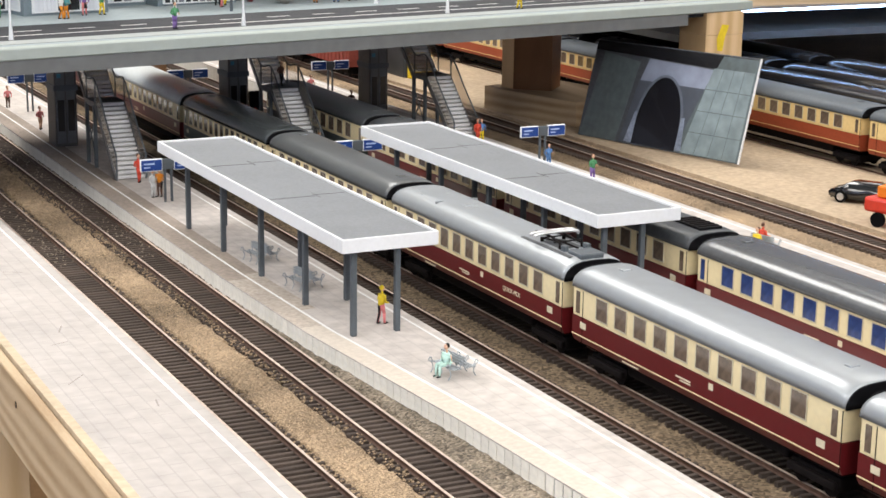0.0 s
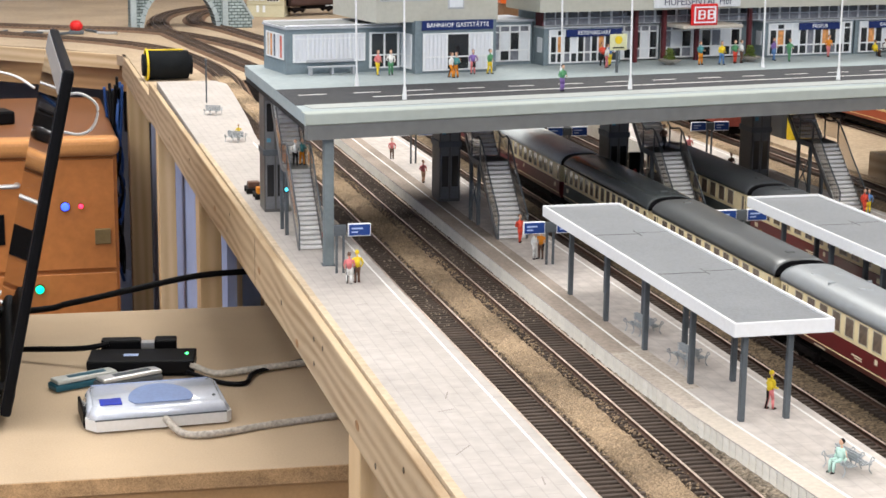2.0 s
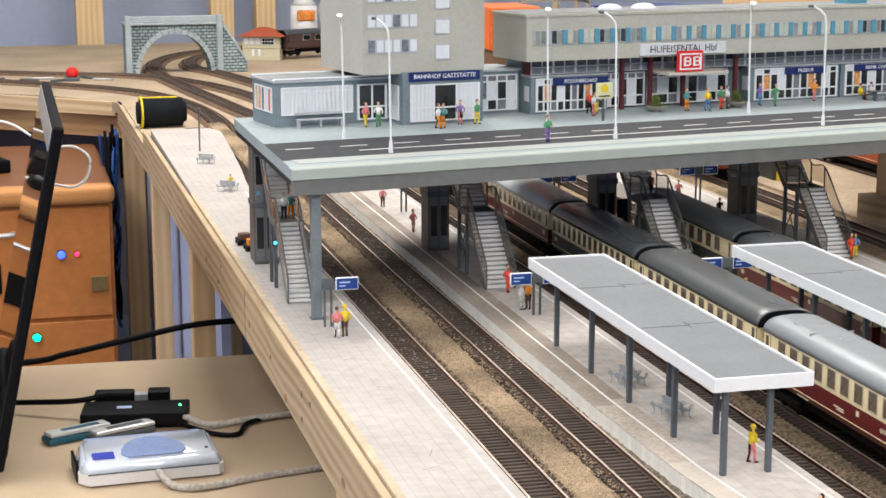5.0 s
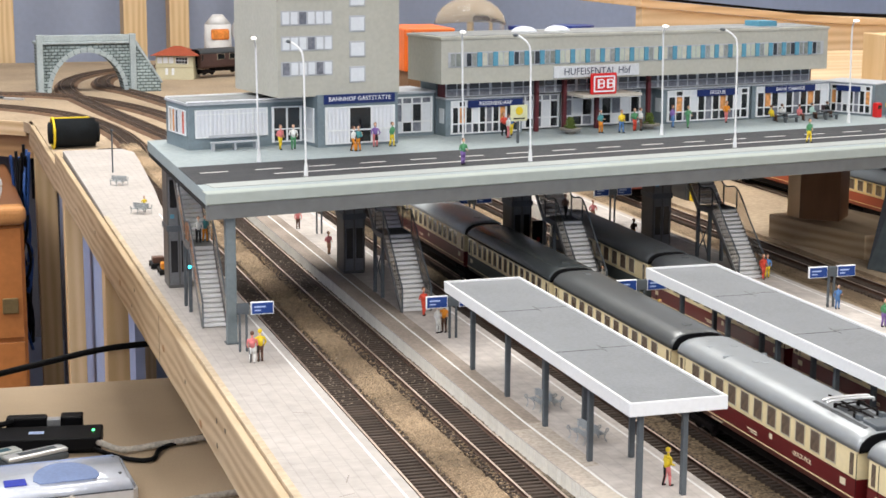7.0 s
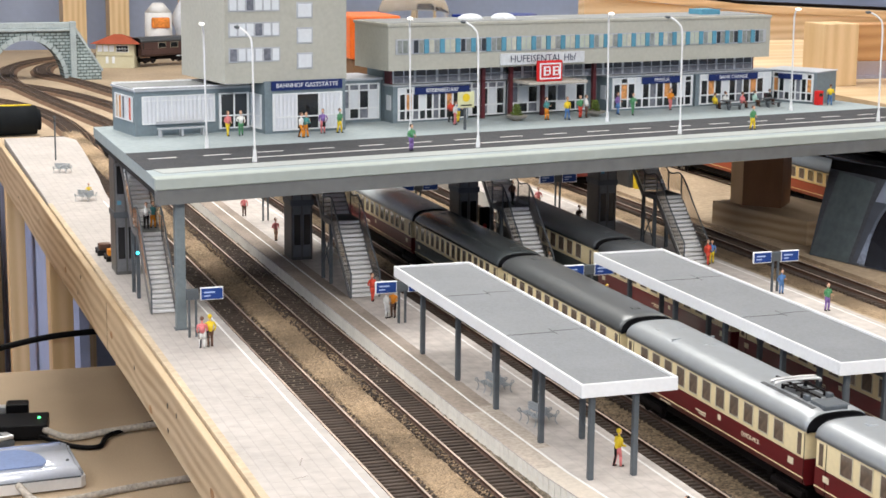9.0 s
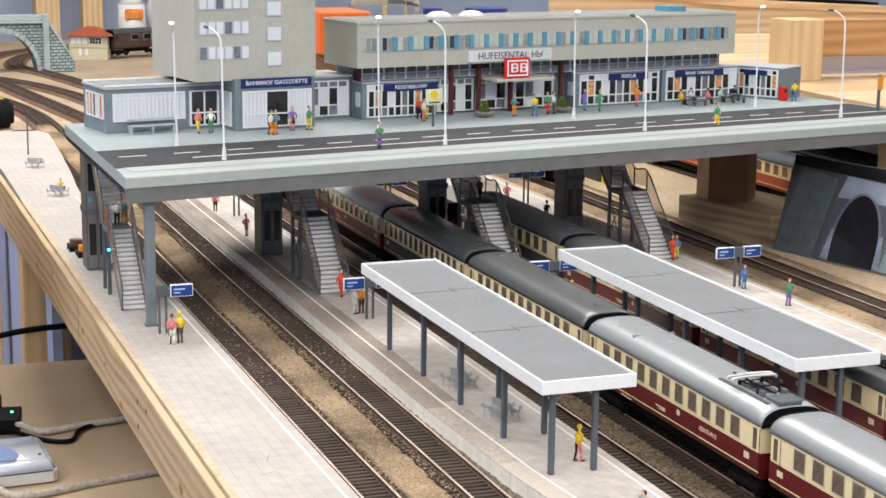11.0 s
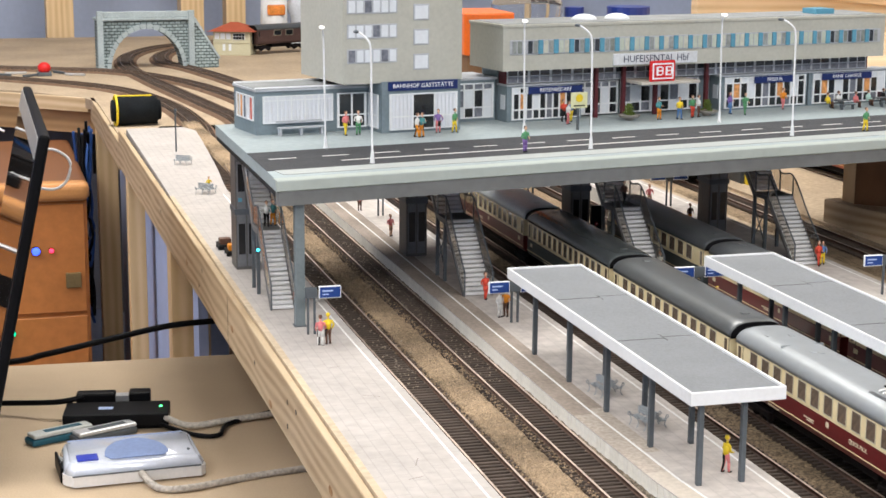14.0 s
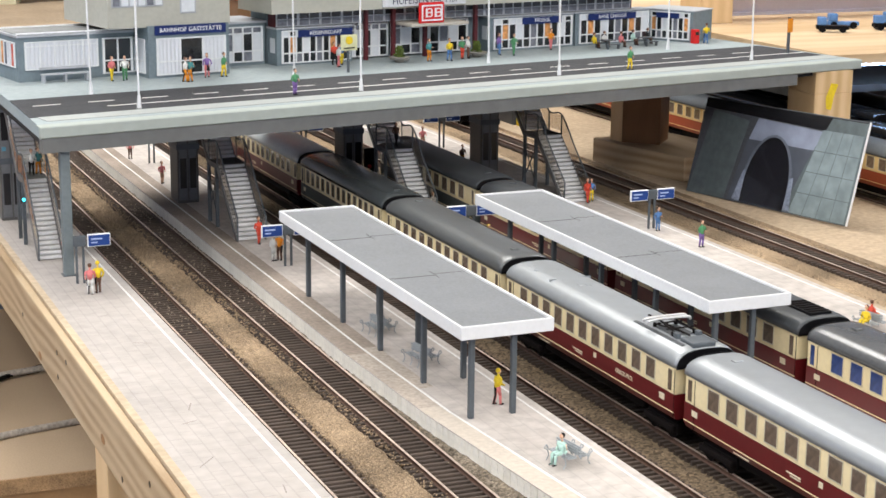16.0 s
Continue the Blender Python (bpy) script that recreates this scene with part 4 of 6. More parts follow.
FIG = {"skin": tint("skin", (0.62, 0.38, 0.26)), "yellow": tint("yellow", (0.75, 0.55, 0.03)), "orange": tint("orange", (0.7, 0.25, 0.02)), "red": tint("red", (0.6, 0.07, 0.04)),
       "green": tint("green", (0.08, 0.26, 0.12)), "blue": tint("blue", (0.09, 0.2, 0.42)), "purple": tint("purple", (0.2, 0.12, 0.34)), "white": tint("white", (0.7, 0.7, 0.68)),
       "pink": tint("pink", (0.65, 0.2, 0.2)), "brown": tint("brown", (0.12, 0.06, 0.04)), "black": tint("black", (0.02, 0.02, 0.02)), "teal": tint("teal", (0.07, 0.25, 0.26)), "mint": tint("mint", (0.45, 0.65, 0.58))}


def figure(m, top, legs, hair="brown", h=2.0, sit=False, label="", group="painted figures"):
    bm = bmesh.new()
    k = h / 2.0
    marks = []
    rng = random.Random(int(abs(m.translation.x * 7919 + m.translation.y * 5003) * 100))
    stride, lean = rng.uniform(-.16, .2), rng.uniform(-.05, .07)
    skirt = top == "purple" and not sit

    def done(i):
        bm.faces.ensure_lookup_table()
        start = marks[-1][1] if marks else 0
        marks.append((i, len(bm.faces), start))
    zt = 0.55 if sit else 0.98
    for sx in (-.105, .105):
        if sit:
            rod(bm, (sx * k, 0, zt * k), (sx * k, -.48 * k, zt * k), .11 * k, .09 * k, seg=8)
            rod(bm, (sx * k, -.48 * k, zt * k), (sx * k, -.5 * k, .05 * k), .085 * k, .06 * k, seg=8)
        else:
            foot = stride * (1 if sx > 0 else -1)
            knee = (sx * 1.05 * k, (foot * .45 - .05) * k, .52 * k)
            rod(bm, (sx * 1.1 * k, foot * k, .05 * k), knee, .06 * k, .08 * k, seg=8)
            rod(bm, knee, (sx * .9 * k, 0, zt * k), .08 * k, .12 * k, seg=8)
    if skirt:
        rod(bm, (0, 0, .55 * k), (0, 0, 1.02 * k), .23 * k, .16 * k, seg=10)
    done(0)
    for sx in (-.105, .105):
        foot = -.54 if sit else stride * (1 if sx > 0 else -1) - .07
        ball(bm, (sx * 1.15 * k, foot * k, .05 * k), .085 * k, .75, 1.7, .55, 8)
    done(1)
    waist, chest = (0, 0, (zt - .04) * k), (0, -lean * k, (zt + .4) * k)
    rod(bm, waist, chest, .155 * k, .2 * k, seg=10)
    ball(bm, (0, -lean * k, (zt + .42) * k), .2 * k, 1.15, .72, .5, 10)
    ball(bm, (0, 0, zt * k), .165 * k, 1, .85, .6, 10)
    for sx in (-1, 1):
        bend, out = rng.uniform(.0, .32), rng.uniform(.02, .1)
        elbow = (sx * (.26 + out) * k, (-lean + .02) * k, (zt + .16) * k)
        rod(bm, (sx * .22 * k, -lean * k, (zt + .45) * k), elbow, .068 * k, .055 * k, seg=7)
        rod(bm, elbow, (sx * (.24 + out * .4) * k, (-lean - .06 - bend * .8) * k, (zt - .1 + bend) * k), .055 * k, .042 * k, seg=7)
    done(2)
    rod(bm, (0, -lean * k, (zt + .46) * k), (0, -lean * k, (zt + .66) * k), .06 * k, seg=7)
    ball(bm, (0, (-.02 - lean) * k, (zt + .77) * k), .125 * k, .88, 1, 1.18, 10)
    done(3)
    ball(bm, (0, (.025 - lean) * k, (zt + .81) * k), .13 * k, .95, 1, 1.0, 10)
    if skirt:
        ball(bm, (0, (.08 - lean) * k, (zt + .66) * k), .1 * k, 1, .7, 1.6, 8)
    done(4)
    bm.faces.ensure_lookup_table()
    idx = []
    for i, end, start in marks:
        idx += [i] * (end - start)
    for f, i in zip(bm.faces, idx):
        f.material_index = i
        f.smooth = True
    me = to_mesh("figure", bm, FIG[legs])
    for n in ("black", top, "skin", hair):
        me.materials.append(FIG[n])
    ob = at_pose(new("figure", me), m)
    return tagged(ob, label or f"small painted figure in {top} top and {legs} trousers", "figurine", group)


for s, d, top, legs, rz in ((3.7, 13.8, "pink", "yellow", 20), (4.7, 13.6, "white", "green", -20), (8.3, 10.6, "white", "orange", 60), (8.75, 10.6, "teal", "orange", -60),
                            (10.9, 12.2, "purple", "pink", -30), (12.2, 12.0, "green", "yellow", 30), (12.2, .3, "green", "purple", 10), (22.9, 12.8, "white", "pink", 70),
                            (23.4, 14.3, "red", "black", 0), (24.0, 14.2, "blue", "yellow", 0), (31.5, 12.5, "teal", "orange", 10), (33.2, 12.0, "yellow", "blue", 0), (34.9, 12.6, "green", "red", 0), (35.5, 12.6, "white", "brown", 40),
                            (39.3, 13.4, "purple", "blue", 20), (40.2, 12.5, "green", "green", 0), (45.6, 14.4, "orange", "pink", 0), (42.8, -.2, "green", "yellow", 10), (61.5, 11.6, "yellow", "blue", 160)):
    figure(Q(s, d, 10.14 if d < 8 else DZ, rz), top, legs, "black" if legs == "purple" else "brown")


def table_set(s, d):
    tb = thing("cafe_table", Q(s, d), "dark grey cafe table with fixed benches", "table", "cafe tables")
    part("tabletop", B(-.7, .7, -.4, .4, .68, .76, bevel=.03, seg=1), STEEL_GREY, tb)
    part("leg", B(-.08, .08, -.08, .08, 0, .68), STEEL_GREY, tb)
    for y in (-.8, .8):
        part("bench_seat", B(-.8, .8, y - .18, y + .18, .38, .46, bevel=.03, seg=1), STEEL_GREY, tb)
        for x in (-.6, .6):
            part("bench_leg", B(x - .06, x + .06, y - .12, y + .12, 0, .38), STEEL_GREY, tb)


table_set(50.9, 12.9)
table_set(55.6, 13.2)
for s, d, top in ((49.6, 13.2, "yellow"), (51.2, 13.8, "white"), (52.3, 12.8, "pink"), (54.2, 13.4, "mint"), (56.3, 13.9, "black")):
    figure(Q(s, d, DZ, 90), top, "brown", sit=True)


def planter(s, d):
    th = thing("planter", Q(s, d), "round grey planter with a small green bush", "planter", "entrance planters")
    bm = bmesh.new()
    rod(bm, (0, 0, 0), (0, 0, .25), .35, .45, seg=14)
    rod(bm, (0, 0, .25), (0, 0, .45), .8, .95, seg=14)
    part("bowl", bm, mat("planter_grey", (0.3, 0.28, 0.25), .8), th)
    bm = bmesh.new()
    rng = random.Random(int(s))
    for _ in range(220):
        a, r, z = rng.uniform(0, 6.28), rng.uniform(0, .55), rng.uniform(.45, 1.35)
        r *= 1 - .6 * (z - .45)
        ball(bm, (r * math.cos(a), r * math.sin(a), z), rng.uniform(.05, .1), 1, 1, .6, 5)
    part("bush", bm, mat("bush_green", (0.1, 0.14, 0.03), .8, vary=.5, scale=300), th)


planter(29.0, 13.2)
planter(36.8, 13.2)
bn = thing("street_bench", Q(.6, 15.3), "long grey bench under the hall windows", "bench")
part("seat", B(-1.9, 1.9, -.3, .2, .55, .66, bevel=.02, seg=1), FRAME_G, bn)
part("seat_back", B(-1.9, 1.9, .3, .42, .9, 1.1, bevel=.02, seg=1), FRAME_G, bn)
for x in (-1.7, 0, 1.7):
    part("leg", B(x - .08, x + .08, -.2, .3, 0, .55), FRAME_G, bn)
st = thing("stop_sign", Q(22.0, 9.6), "yellow and green bus stop sign on a post", "sign")
part("post", B(-.08, .08, -.08, .08, 0, 2.4), STEEL_GREY, st)
plate = part("plate", B(-.75, .75, -.16, -.09, 1.75, 3.0, bevel=.02, seg=1), mat("stop_plate", (0.68, 0.68, 0.42), .5), st)
bm = bmesh.new()
rod(bm, (0, -.2, 2.55), (0, -.16, 2.55), .32, seg=18)
part("disc", bm, FIG["yellow"], plate)
part("text_bar", B(-.5, .5, -.19, -.16, 1.9, 2.0), BLACK, plate)
st = thing("road_sign", Q(62.6, 2.0), "small orange sign on a grey post", "sign")
part("post", B(-.1, .1, -.1, .1, 0, 3.2), STEEL_GREY, st)
part("plate", B(-.3, .3, -.18, -.1, 1.9, 3.1, bevel=.02, seg=1), FIG["orange"], st)
vm = thing("ticket_machine", Q(60.6, 12.1), "small red ticket machine", "machine")
part("cabinet", B(-.3, .3, -.3, .3, 0, 1.3, bevel=.05), LOGO_RED, vm)
part("screen", B(-.2, .2, -.32, -.3, .8, 1.1), PANE_DARK, vm)

# ---- platform furniture ----
# side wall panels of the platforms
def wall_panels(parent, x_at, y0, y1, step, face):
    me = to_mesh("wall_panel", B(-.02, .02, -step / 2 + .024, step / 2 - .024, -.72, .72, bevel=.012, seg=1), PANEL)
    y = y0
    while y < y1:
        turn = math.degrees(math.atan2(x_at(y - .5) - x_at(y + .5), 1.0))
        piece("wall_panel", me, parent, x_at(y) + face * .02, y, -.8, turn)
        y += step


def wall_rest(parent, x_at, y0, y1, step, face):
    bm = bmesh.new()
    y = y0
    while y < y1:
        box(bm, x_at(y) + face * .02 - .02, x_at(y) + face * .02 + .02, y - step / 2 + .03, y + step / 2 - .03, -1.52, -.08)
        y += step
    tagged(part("wall_panel", bm, PANEL, parent), kind="stuff")


def edge_c(y):
    return 23.9


wall_panels(plat_a, edge_a, -20, 60, .62, -1)
wall_rest(plat_a, edge_a, 60.2, 128, .62, -1)
wall_rest(plat_a, edge_a, -59, -20.4, .62, -1)
wall_panels(plat_c, edge_c, -14, 30, .95, -1)
wall_rest(plat_c, edge_c, 30.2, 128, .95, -1)

# far end of the left platform, which widens
bm = bmesh.new()
sweep(bm, [(-17.62, 87.02), (-11.95, 87.02), (-11.6, 93), (-10.9, 102), (-10.1, 115), (-9.5, 126), (-9.2, 133), (-10.2, 136.5), (-17.3, 136.5)], -1.7, 0, axis="z")
tail = tagged(part("platform_left_end", bm, PAVE_L), "pale end of the platform along the layout edge", "platform", kind="structure")


def stairs(x, y, w, label, lift_dx=-.6):
    """Two flights with a landing, up to the street deck; glass-sided, on posts."""
    th = thing("platform_stairs", P(x, y), label, "stairs", "platform stairs")
    n, rise, run = 17, 4.7 / 17, 5.0 / 17
    for i in range(n):
        part("step", B(0, w, i * run, (i + 2.2) * run, (i + .22) * rise, (i + 1) * rise, bevel=.02, seg=1), STEP, th)
    part("landing", B(-.1, w + .1, 5.0, 7.4, 4.5, 4.72), BEAM_GREY, th)
    for i in range(15):
        part("step", B(0, w, 7.4 + i * run, 7.4 + (i + 2.2) * run, 4.7 + (i + .22) * rise, 4.7 + (i + 1) * rise, bevel=.02, seg=1), STEP, th)
    for sx in (-.08, w + .08):
        bm = bmesh.new()
        sweep(bm, [(-.1, 0), (5.0, 4.75), (7.5, 4.75), (12, 8.9), (12, 8.4), (7.6, 4.35), (5.1, 4.35), (.3, 0)], sx - .05, sx + .05, axis="x")
        part("stringer", bm, STAIR_GREY, th)
        bm = bmesh.new()
        sweep(bm, [(-.1, .35), (5.0, 5.0), (7.4, 5.0), (9.8, 7.2), (9.8, 8.3), (7.2, 6.3), (4.9, 6.3), (-.1, 1.7)], sx - .02, sx + .02, axis="x")
        gl = part("side_glass", bm, STAIR_GLASS, th, "smoky clear side panel")
        part("handrail", cable(bmesh.new(), [(sx, -.15, 1.7), (sx, 2.4, 4.0), (sx, 4.9, 6.32), (sx, 7.2, 6.32), (sx, 9.8, 8.4)], .06), STEEL_GREY, th)
        for y1, z1 in ((-.1, 1.7), (4.9, 6.3), (7.2, 6.3)):
            part("rail_post", B(sx - .05, sx + .05, y1 - .05, y1 + .05, max(0, z1 - 1.6), z1), STEEL_GREY, th)
        for y1, z1 in ((5.2, 4.5), (7.3, 4.5)):
            part("support_post", B(sx - .12, sx + .12, y1 - .12, y1 + .12, 0, z1), STEEL_GREY, th)
    bm = bmesh.new()
    rod(bm, (-.1, 5.2, .8), (-.1, 7.3, 3.6), .05, seg=6)
    rod(bm, (-.1, 5.2, 3.6), (-.1, 7.3, .8), .05, seg=6)
    part("cross_brace", bm, STEEL_GREY, th)
    return th


STEP = mat("stair_grey", (0.62, 0.62, 0.62), 0.6, vary=0.08, scale=60)
STAIR_GREY = mat("stair_side_grey", (0.14, 0.138, 0.138), 0.5, vary=0.15, scale=60)
LIFT = mat("lift_shaft_grey", (0.11, 0.107, 0.103), 0.45, vary=0.15, scale=40)
LIFT_DARK = glass_mat("lift_glass_dark", (0.02, 0.02, 0.022), 0.15)
LIFT_PANEL = mat("lift_panel_pale", (0.16, 0.165, 0.175), 0.4, vary=0.15, scale=40)
STAIR_GLASS = clear_mat("stair_glass", (0.7, 0.66, 0.61))


def lift(x, y, w, dp):
    th = thing("lift_tower", P(x, y), "dark grey lift tower up to the street deck", "lift", "lift towers")
    part("shaft", B(0, w, 0, dp, 0, 8.9, bevel=.06, seg=1), LIFT, th)
    for a in (.12, w / 2 + .06):
        part("front_panel", B(a, a + w / 2 - .2, -.03, 0, .25, 8.4), LIFT_PANEL, th)
    part("lift_door", B(w, w + .03, .3, dp - .3, .3, 3.2), LIFT_DARK, th, "dark glazed lift door")
    part("lift_side", B(w, w + .03, .3, dp - .3, 5.2, 8.4), LIFT_DARK, th, "dark glass")
    for x0 in (w * .12, w * .58):
        part("front_glass", B(x0, x0 + w * .3, -.05, -.03, 1.2, 3.6), LIFT_DARK, th, "dark narrow pane")
        part("front_glass", B(x0, x0 + w * .3, -.05, -.03, 6.1, 8.2), LIFT_DARK, th, "dark narrow pane")
    part("collar", B(-.08, w + .08, -.08, dp + .08, 4.3, 4.75, bevel=.03, seg=1), STEEL_GREY, th)
    part("notice", B(.2, .5, -.05, -.03, 5.3, 5.6), BLUE_PANEL, th)
    return th


for x, y, w in ((-16.1, 39.3, 1.5), (-1.9, 40.1, 1.95), (12.2, 42.0, 2.0), (26.2, 43.9, 2.0)):
    stairs(x, y, w, "grey two-flight stairs with glass sides to the street deck")
for x, y in ((-16.5, 52.9), (-2.6, 54.5), (12.2, 57.0), (25.0, 57.6)):
    lift(x, y, 1.7, 2.4)
# round deck column at the platform edge
col = thing("deck_column", P(-15.05, 34.65), "square grey column carrying the street deck", "column")
part("shaft", B(-.33, .33, -.33, .33, 0, 8.5, bevel=.07), mat("column_grey", (0.16, 0.19, 0.2), .5, vary=.1), col)
part("base_plate", B(-.42, .42, -.42, .42, 0, .06), STEEL_GREY, col)


def platform_sign(x, y, double=True, rz=0.0, h=3.3):
    th = thing("platform_sign", P(x, y, 0, rz), "blue platform sign with white frame on grey posts", "sign", "platform signs")
    for sx in (-.22, .22):
        part("post", B(sx - .07, sx + .07, -.07, .07, 0, h - .4), STEEL_GREY, th)
    part("bracket", B(-.4, .4, -.12, .12, h - .75, h - .05, bevel=.03, seg=1), STEEL_GREY, th)
    for sx in ((-1.12, 1.12) if double else (1.25,)):
        bd = part("board", B(sx - .74, sx + .74, -.1, .1, h - .82, h, bevel=.03, seg=1), SIGN_WHITE, th, "white-framed sign board")
        part("face", B(sx - .68, sx + .68, -.13, -.1, h - .76, h - .06), SIGN_BLUE, bd, "blue sign face")
        part("text_bar", B(sx - .52, sx + .2, -.145, -.13, h - .36, h - .26), SIGN_PALE, bd)
        part("text_bar", B(sx - .52, sx - .1, -.145, -.13, h - .58, h - .5), SIGN_PALE, bd)
    return th


SIGN_BLUE = mat("platform_sign_blue", (0.015, 0.05, 0.22), 0.4, vary=0.06)
SIGN_PALE = mat("sign_print_pale", (0.4, 0.5, 0.75), 0.5)
platform_sign(-14.75, 32.2, double=False, h=3.2)
platform_sign(-.8, 32.0, h=2.9)
platform_sign(12.9, 32.5, h=3.1)
platform_sign(28.1, 33.4, h=3.0)
for x, y in ((-.4, 72.5), (13, 70), (27.0, 71), (-.4, 94), (27, 94)):
    platform_sign(x, y, h=3.3)

WIRE = mat("bench_wire_grey", (0.36, 0.39, 0.41), 0.5, metal=0.2, vary=0.1)


def bench(x, y, rz=0.0):
    """A double bench of bent wire with slats."""
    th = thing("platform_bench", P(x, y, 0, rz), "grey wire double bench with curled ends", "bench", "platform benches")
    for side in (-1, 1):
        for k in range(4):
            part("slat", B(side * (.18 + k * .13), side * (.18 + k * .13) + .07, -.85, .85, .46, .5), WIRE, th)
        for k in range(3):
            part("slat", B(side * .08 - .02, side * .08 + .02, -.85, .85, .62 + k * .14, .7 + k * .14), WIRE, th)
    for yy in (-.7, 0, .7):
        pts = [(-.75, yy, 0), (-.62, yy, .22), (-.7, yy, .5), (-.86, yy, .62), (-.74, yy, .74), (-.6, yy, .52), (-.15, yy, .46), (-.06, yy, 1.0)]
        part("bench_frame", cable(bmesh.new(), pts, .03, 5), WIRE, th)
        part("bench_frame", cable(bmesh.new(), [(-a, b, c) for a, b, c in pts], .03, 5), WIRE, th)
    return th


for x, y, rz in ((-.9, 14.6, 12), (-.85, 8.2, 12), (-.4, -8.6, 8), (26.7, 4.9, 10), (-14.0, 106.5, 60), (-14.1, 87.8, 50), (12.8, 12, 10), (13, 3, 10), (-.3, -38, 10)):
    bench(x, y, rz)

# figures on the platforms
for x, y, z, rz, top, legs, hair, h in (
        (0, .1, 0, 100, "yellow", "pink", "yellow", 2.05), (-14.75, 29.2, 0, 170, "pink", "white", "brown", 2.15), (-14.2, 29.4, 0, 190, "yellow", "brown", "yellow", 2.2),
        (-14.25, 40.2, 0, 30, "red", "black", "black", 1.4), (-15.35, 45.7, 4.72, 0, "white", "black", "brown", 2.0), (-14.85, 45.9, 4.72, 20, "teal", "orange", "brown", 2.0),
        (-.75, 38.9, 0, 20, "red", "red", "brown", 2.1), (-1.35, 33.6, 0, 40, "white", "white", "white", 2.0), (-.85, 33.7, 0, -40, "orange", "brown", "brown", 2.1),
        (-1.8, 63.0, 0, 20, "pink", "skin", "brown", 2.0), (-1.7, 75.3, 0, 0, "pink", "brown", "brown", 2.0), (14.6, 43.5, 0, 10, "white", "pink", "orange", 1.9),
        (13.4, 48.2, 4.72, 20, "brown", "black", "black", 2.0), (25.4, 71.8, 0, 0, "pink", "skin", "brown", 2.1), (25.2, 62.0, 0, 10, "brown", "orange", "brown", 2.0),
        (28.1, 43.6, 0, 10, "red", "red", "brown", 2.1), (28.6, 43.9, 0, -30, "blue", "yellow", "brown", 2.0), (28.4, 26.8, 0, 10, "green", "purple", "brown", 2.1),
        (28.2, 32.6, 0, 0, "blue", "blue", "black", 1.9), (13.9, 31.6, 0, 0, "blue", "yellow", "yellow", 1.9), (-13.7, 88.6, 0, 0, "yellow", "white", "brown", 1.6)):
    figure(P(x, y, z, rz), top, legs, hair, h)
for x, y, rz, top, legs in ((-.9, -8.9, -75, "mint", "mint"), (26.2, 4.7, -70, "yellow", "yellow"), (27.2, 5.5, 100, "red", "orange")):
    figure(P(x, y, .1, rz), top, legs, "brown" if top != "mint" else "black", 2.0, sit=True, label=f"small painted figure in {top} sitting on a wire bench")
for x, y, z, c in ((-16.2, 61.2, 0, "black"), (-15.9, 58.6, 0, "yellow")):
    cs = thing("luggage_cart", P(x, y), f"{c} luggage cart loaded with cases", "cart", "luggage carts")
    part("bed", B(-.6, .6, -.9, .9, .3, .45, bevel=.03, seg=1), FIG["black"], cs)
    part("suitcase", B(-.45, .45, -.7, .1, .45, .95, bevel=.06), FIG["brown"] if c == "black" else FIG["orange"], cs)
    part("suitcase", B(-.4, .4, .2, .75, .45, .8, bevel=.06), FIG["black"], cs)
    for yy in (-.6, .6):
        bm = bmesh.new()
        rod(bm, (-.6, yy, .17), (.6, yy, .17), .17, seg=10)
        part("wheelset", bm, FIG["black"], cs)
pl = thing("platform_pole", P(-13.6, 116), "thin grey pole on the platform end", "pole")
bm = bmesh.new()
rod(bm, (0, 0, 0), (0, 0, 4.6), .09, seg=8)
part("shaft", bm, STEEL_GREY, pl)
part("cap", ball(bmesh.new(), (0, 0, 4.7), .18), STEEL_GREY, pl)
# track signal with a red lamp, and blue shunting lamp at the stair
sg = thing("track_signal", P(13.9, 55.6, -3.9), "black track signal with a red lens", "signal")
part("mast", B(-.1, .1, -.1, .1, 3.9, 6.5), DARK, sg)
part("head", B(-.45, .45, -.2, .2, 5.2, 7.2, bevel=.05), BLACK, sg)
part("lens", ball(bmesh.new(), (0, -.22, 5.7), .2), mat("red_lens", (.25, .01, .012), .2, coat=.4), sg, "dark red lens")
lp = thing("stair_lamp", P(-16.28, 43.9, 3.3), "tiny bright blue-green lamp on the stair side", "lamp")
part("bulb", ball(bmesh.new(), (0, 0, .05), .12), lit_mat("blue_bulb", (.05, .6, .8), 4), lp)
part("holder", B(-.1, .12, .1, .3, -.15, .15), BLACK, lp)

# ---- layout edge, desk and room at its side ----
STEEL_SCREW = mat("screw_dark", (0.05, 0.04, 0.03), .5, metal=.5)
bm_ = thing("edge_beam", P(0, 0), "long pale pine beam along the layout edge with dark screw holes", "beam")
bm = bmesh.new()
sweep(bm, [(-60, -.16), (-60, -3.72), (30, -3.75), (85, -4.6), (137, -4.75), (137, -.16)], -18.25, -17.76, axis="x")
bmesh.ops.bevel(bm, geom=list(bm.edges), offset=.05, segments=1, affect="EDGES")
part("beam", bm, WOOD, bm_)
part("beam", B(-18.25, -17.68, 137.05, 186, -5.2, -1.75, bevel=.05, seg=1), WOOD, bm_)
for y, z in ((22, -1.4), (22, -2.9), (19.2, -1.2), (-1, -1.3), (60, -1.5), (62, -3.2), (90, -2), (110, -3), (140, -3), (5, -3.2), (34, -2.2)):
    bm = bmesh.new()
    rod(bm, (-18.27, y, z), (-18.24, y, z), .17, seg=10)
    part("screw", bm, STEEL_SCREW, bm_)
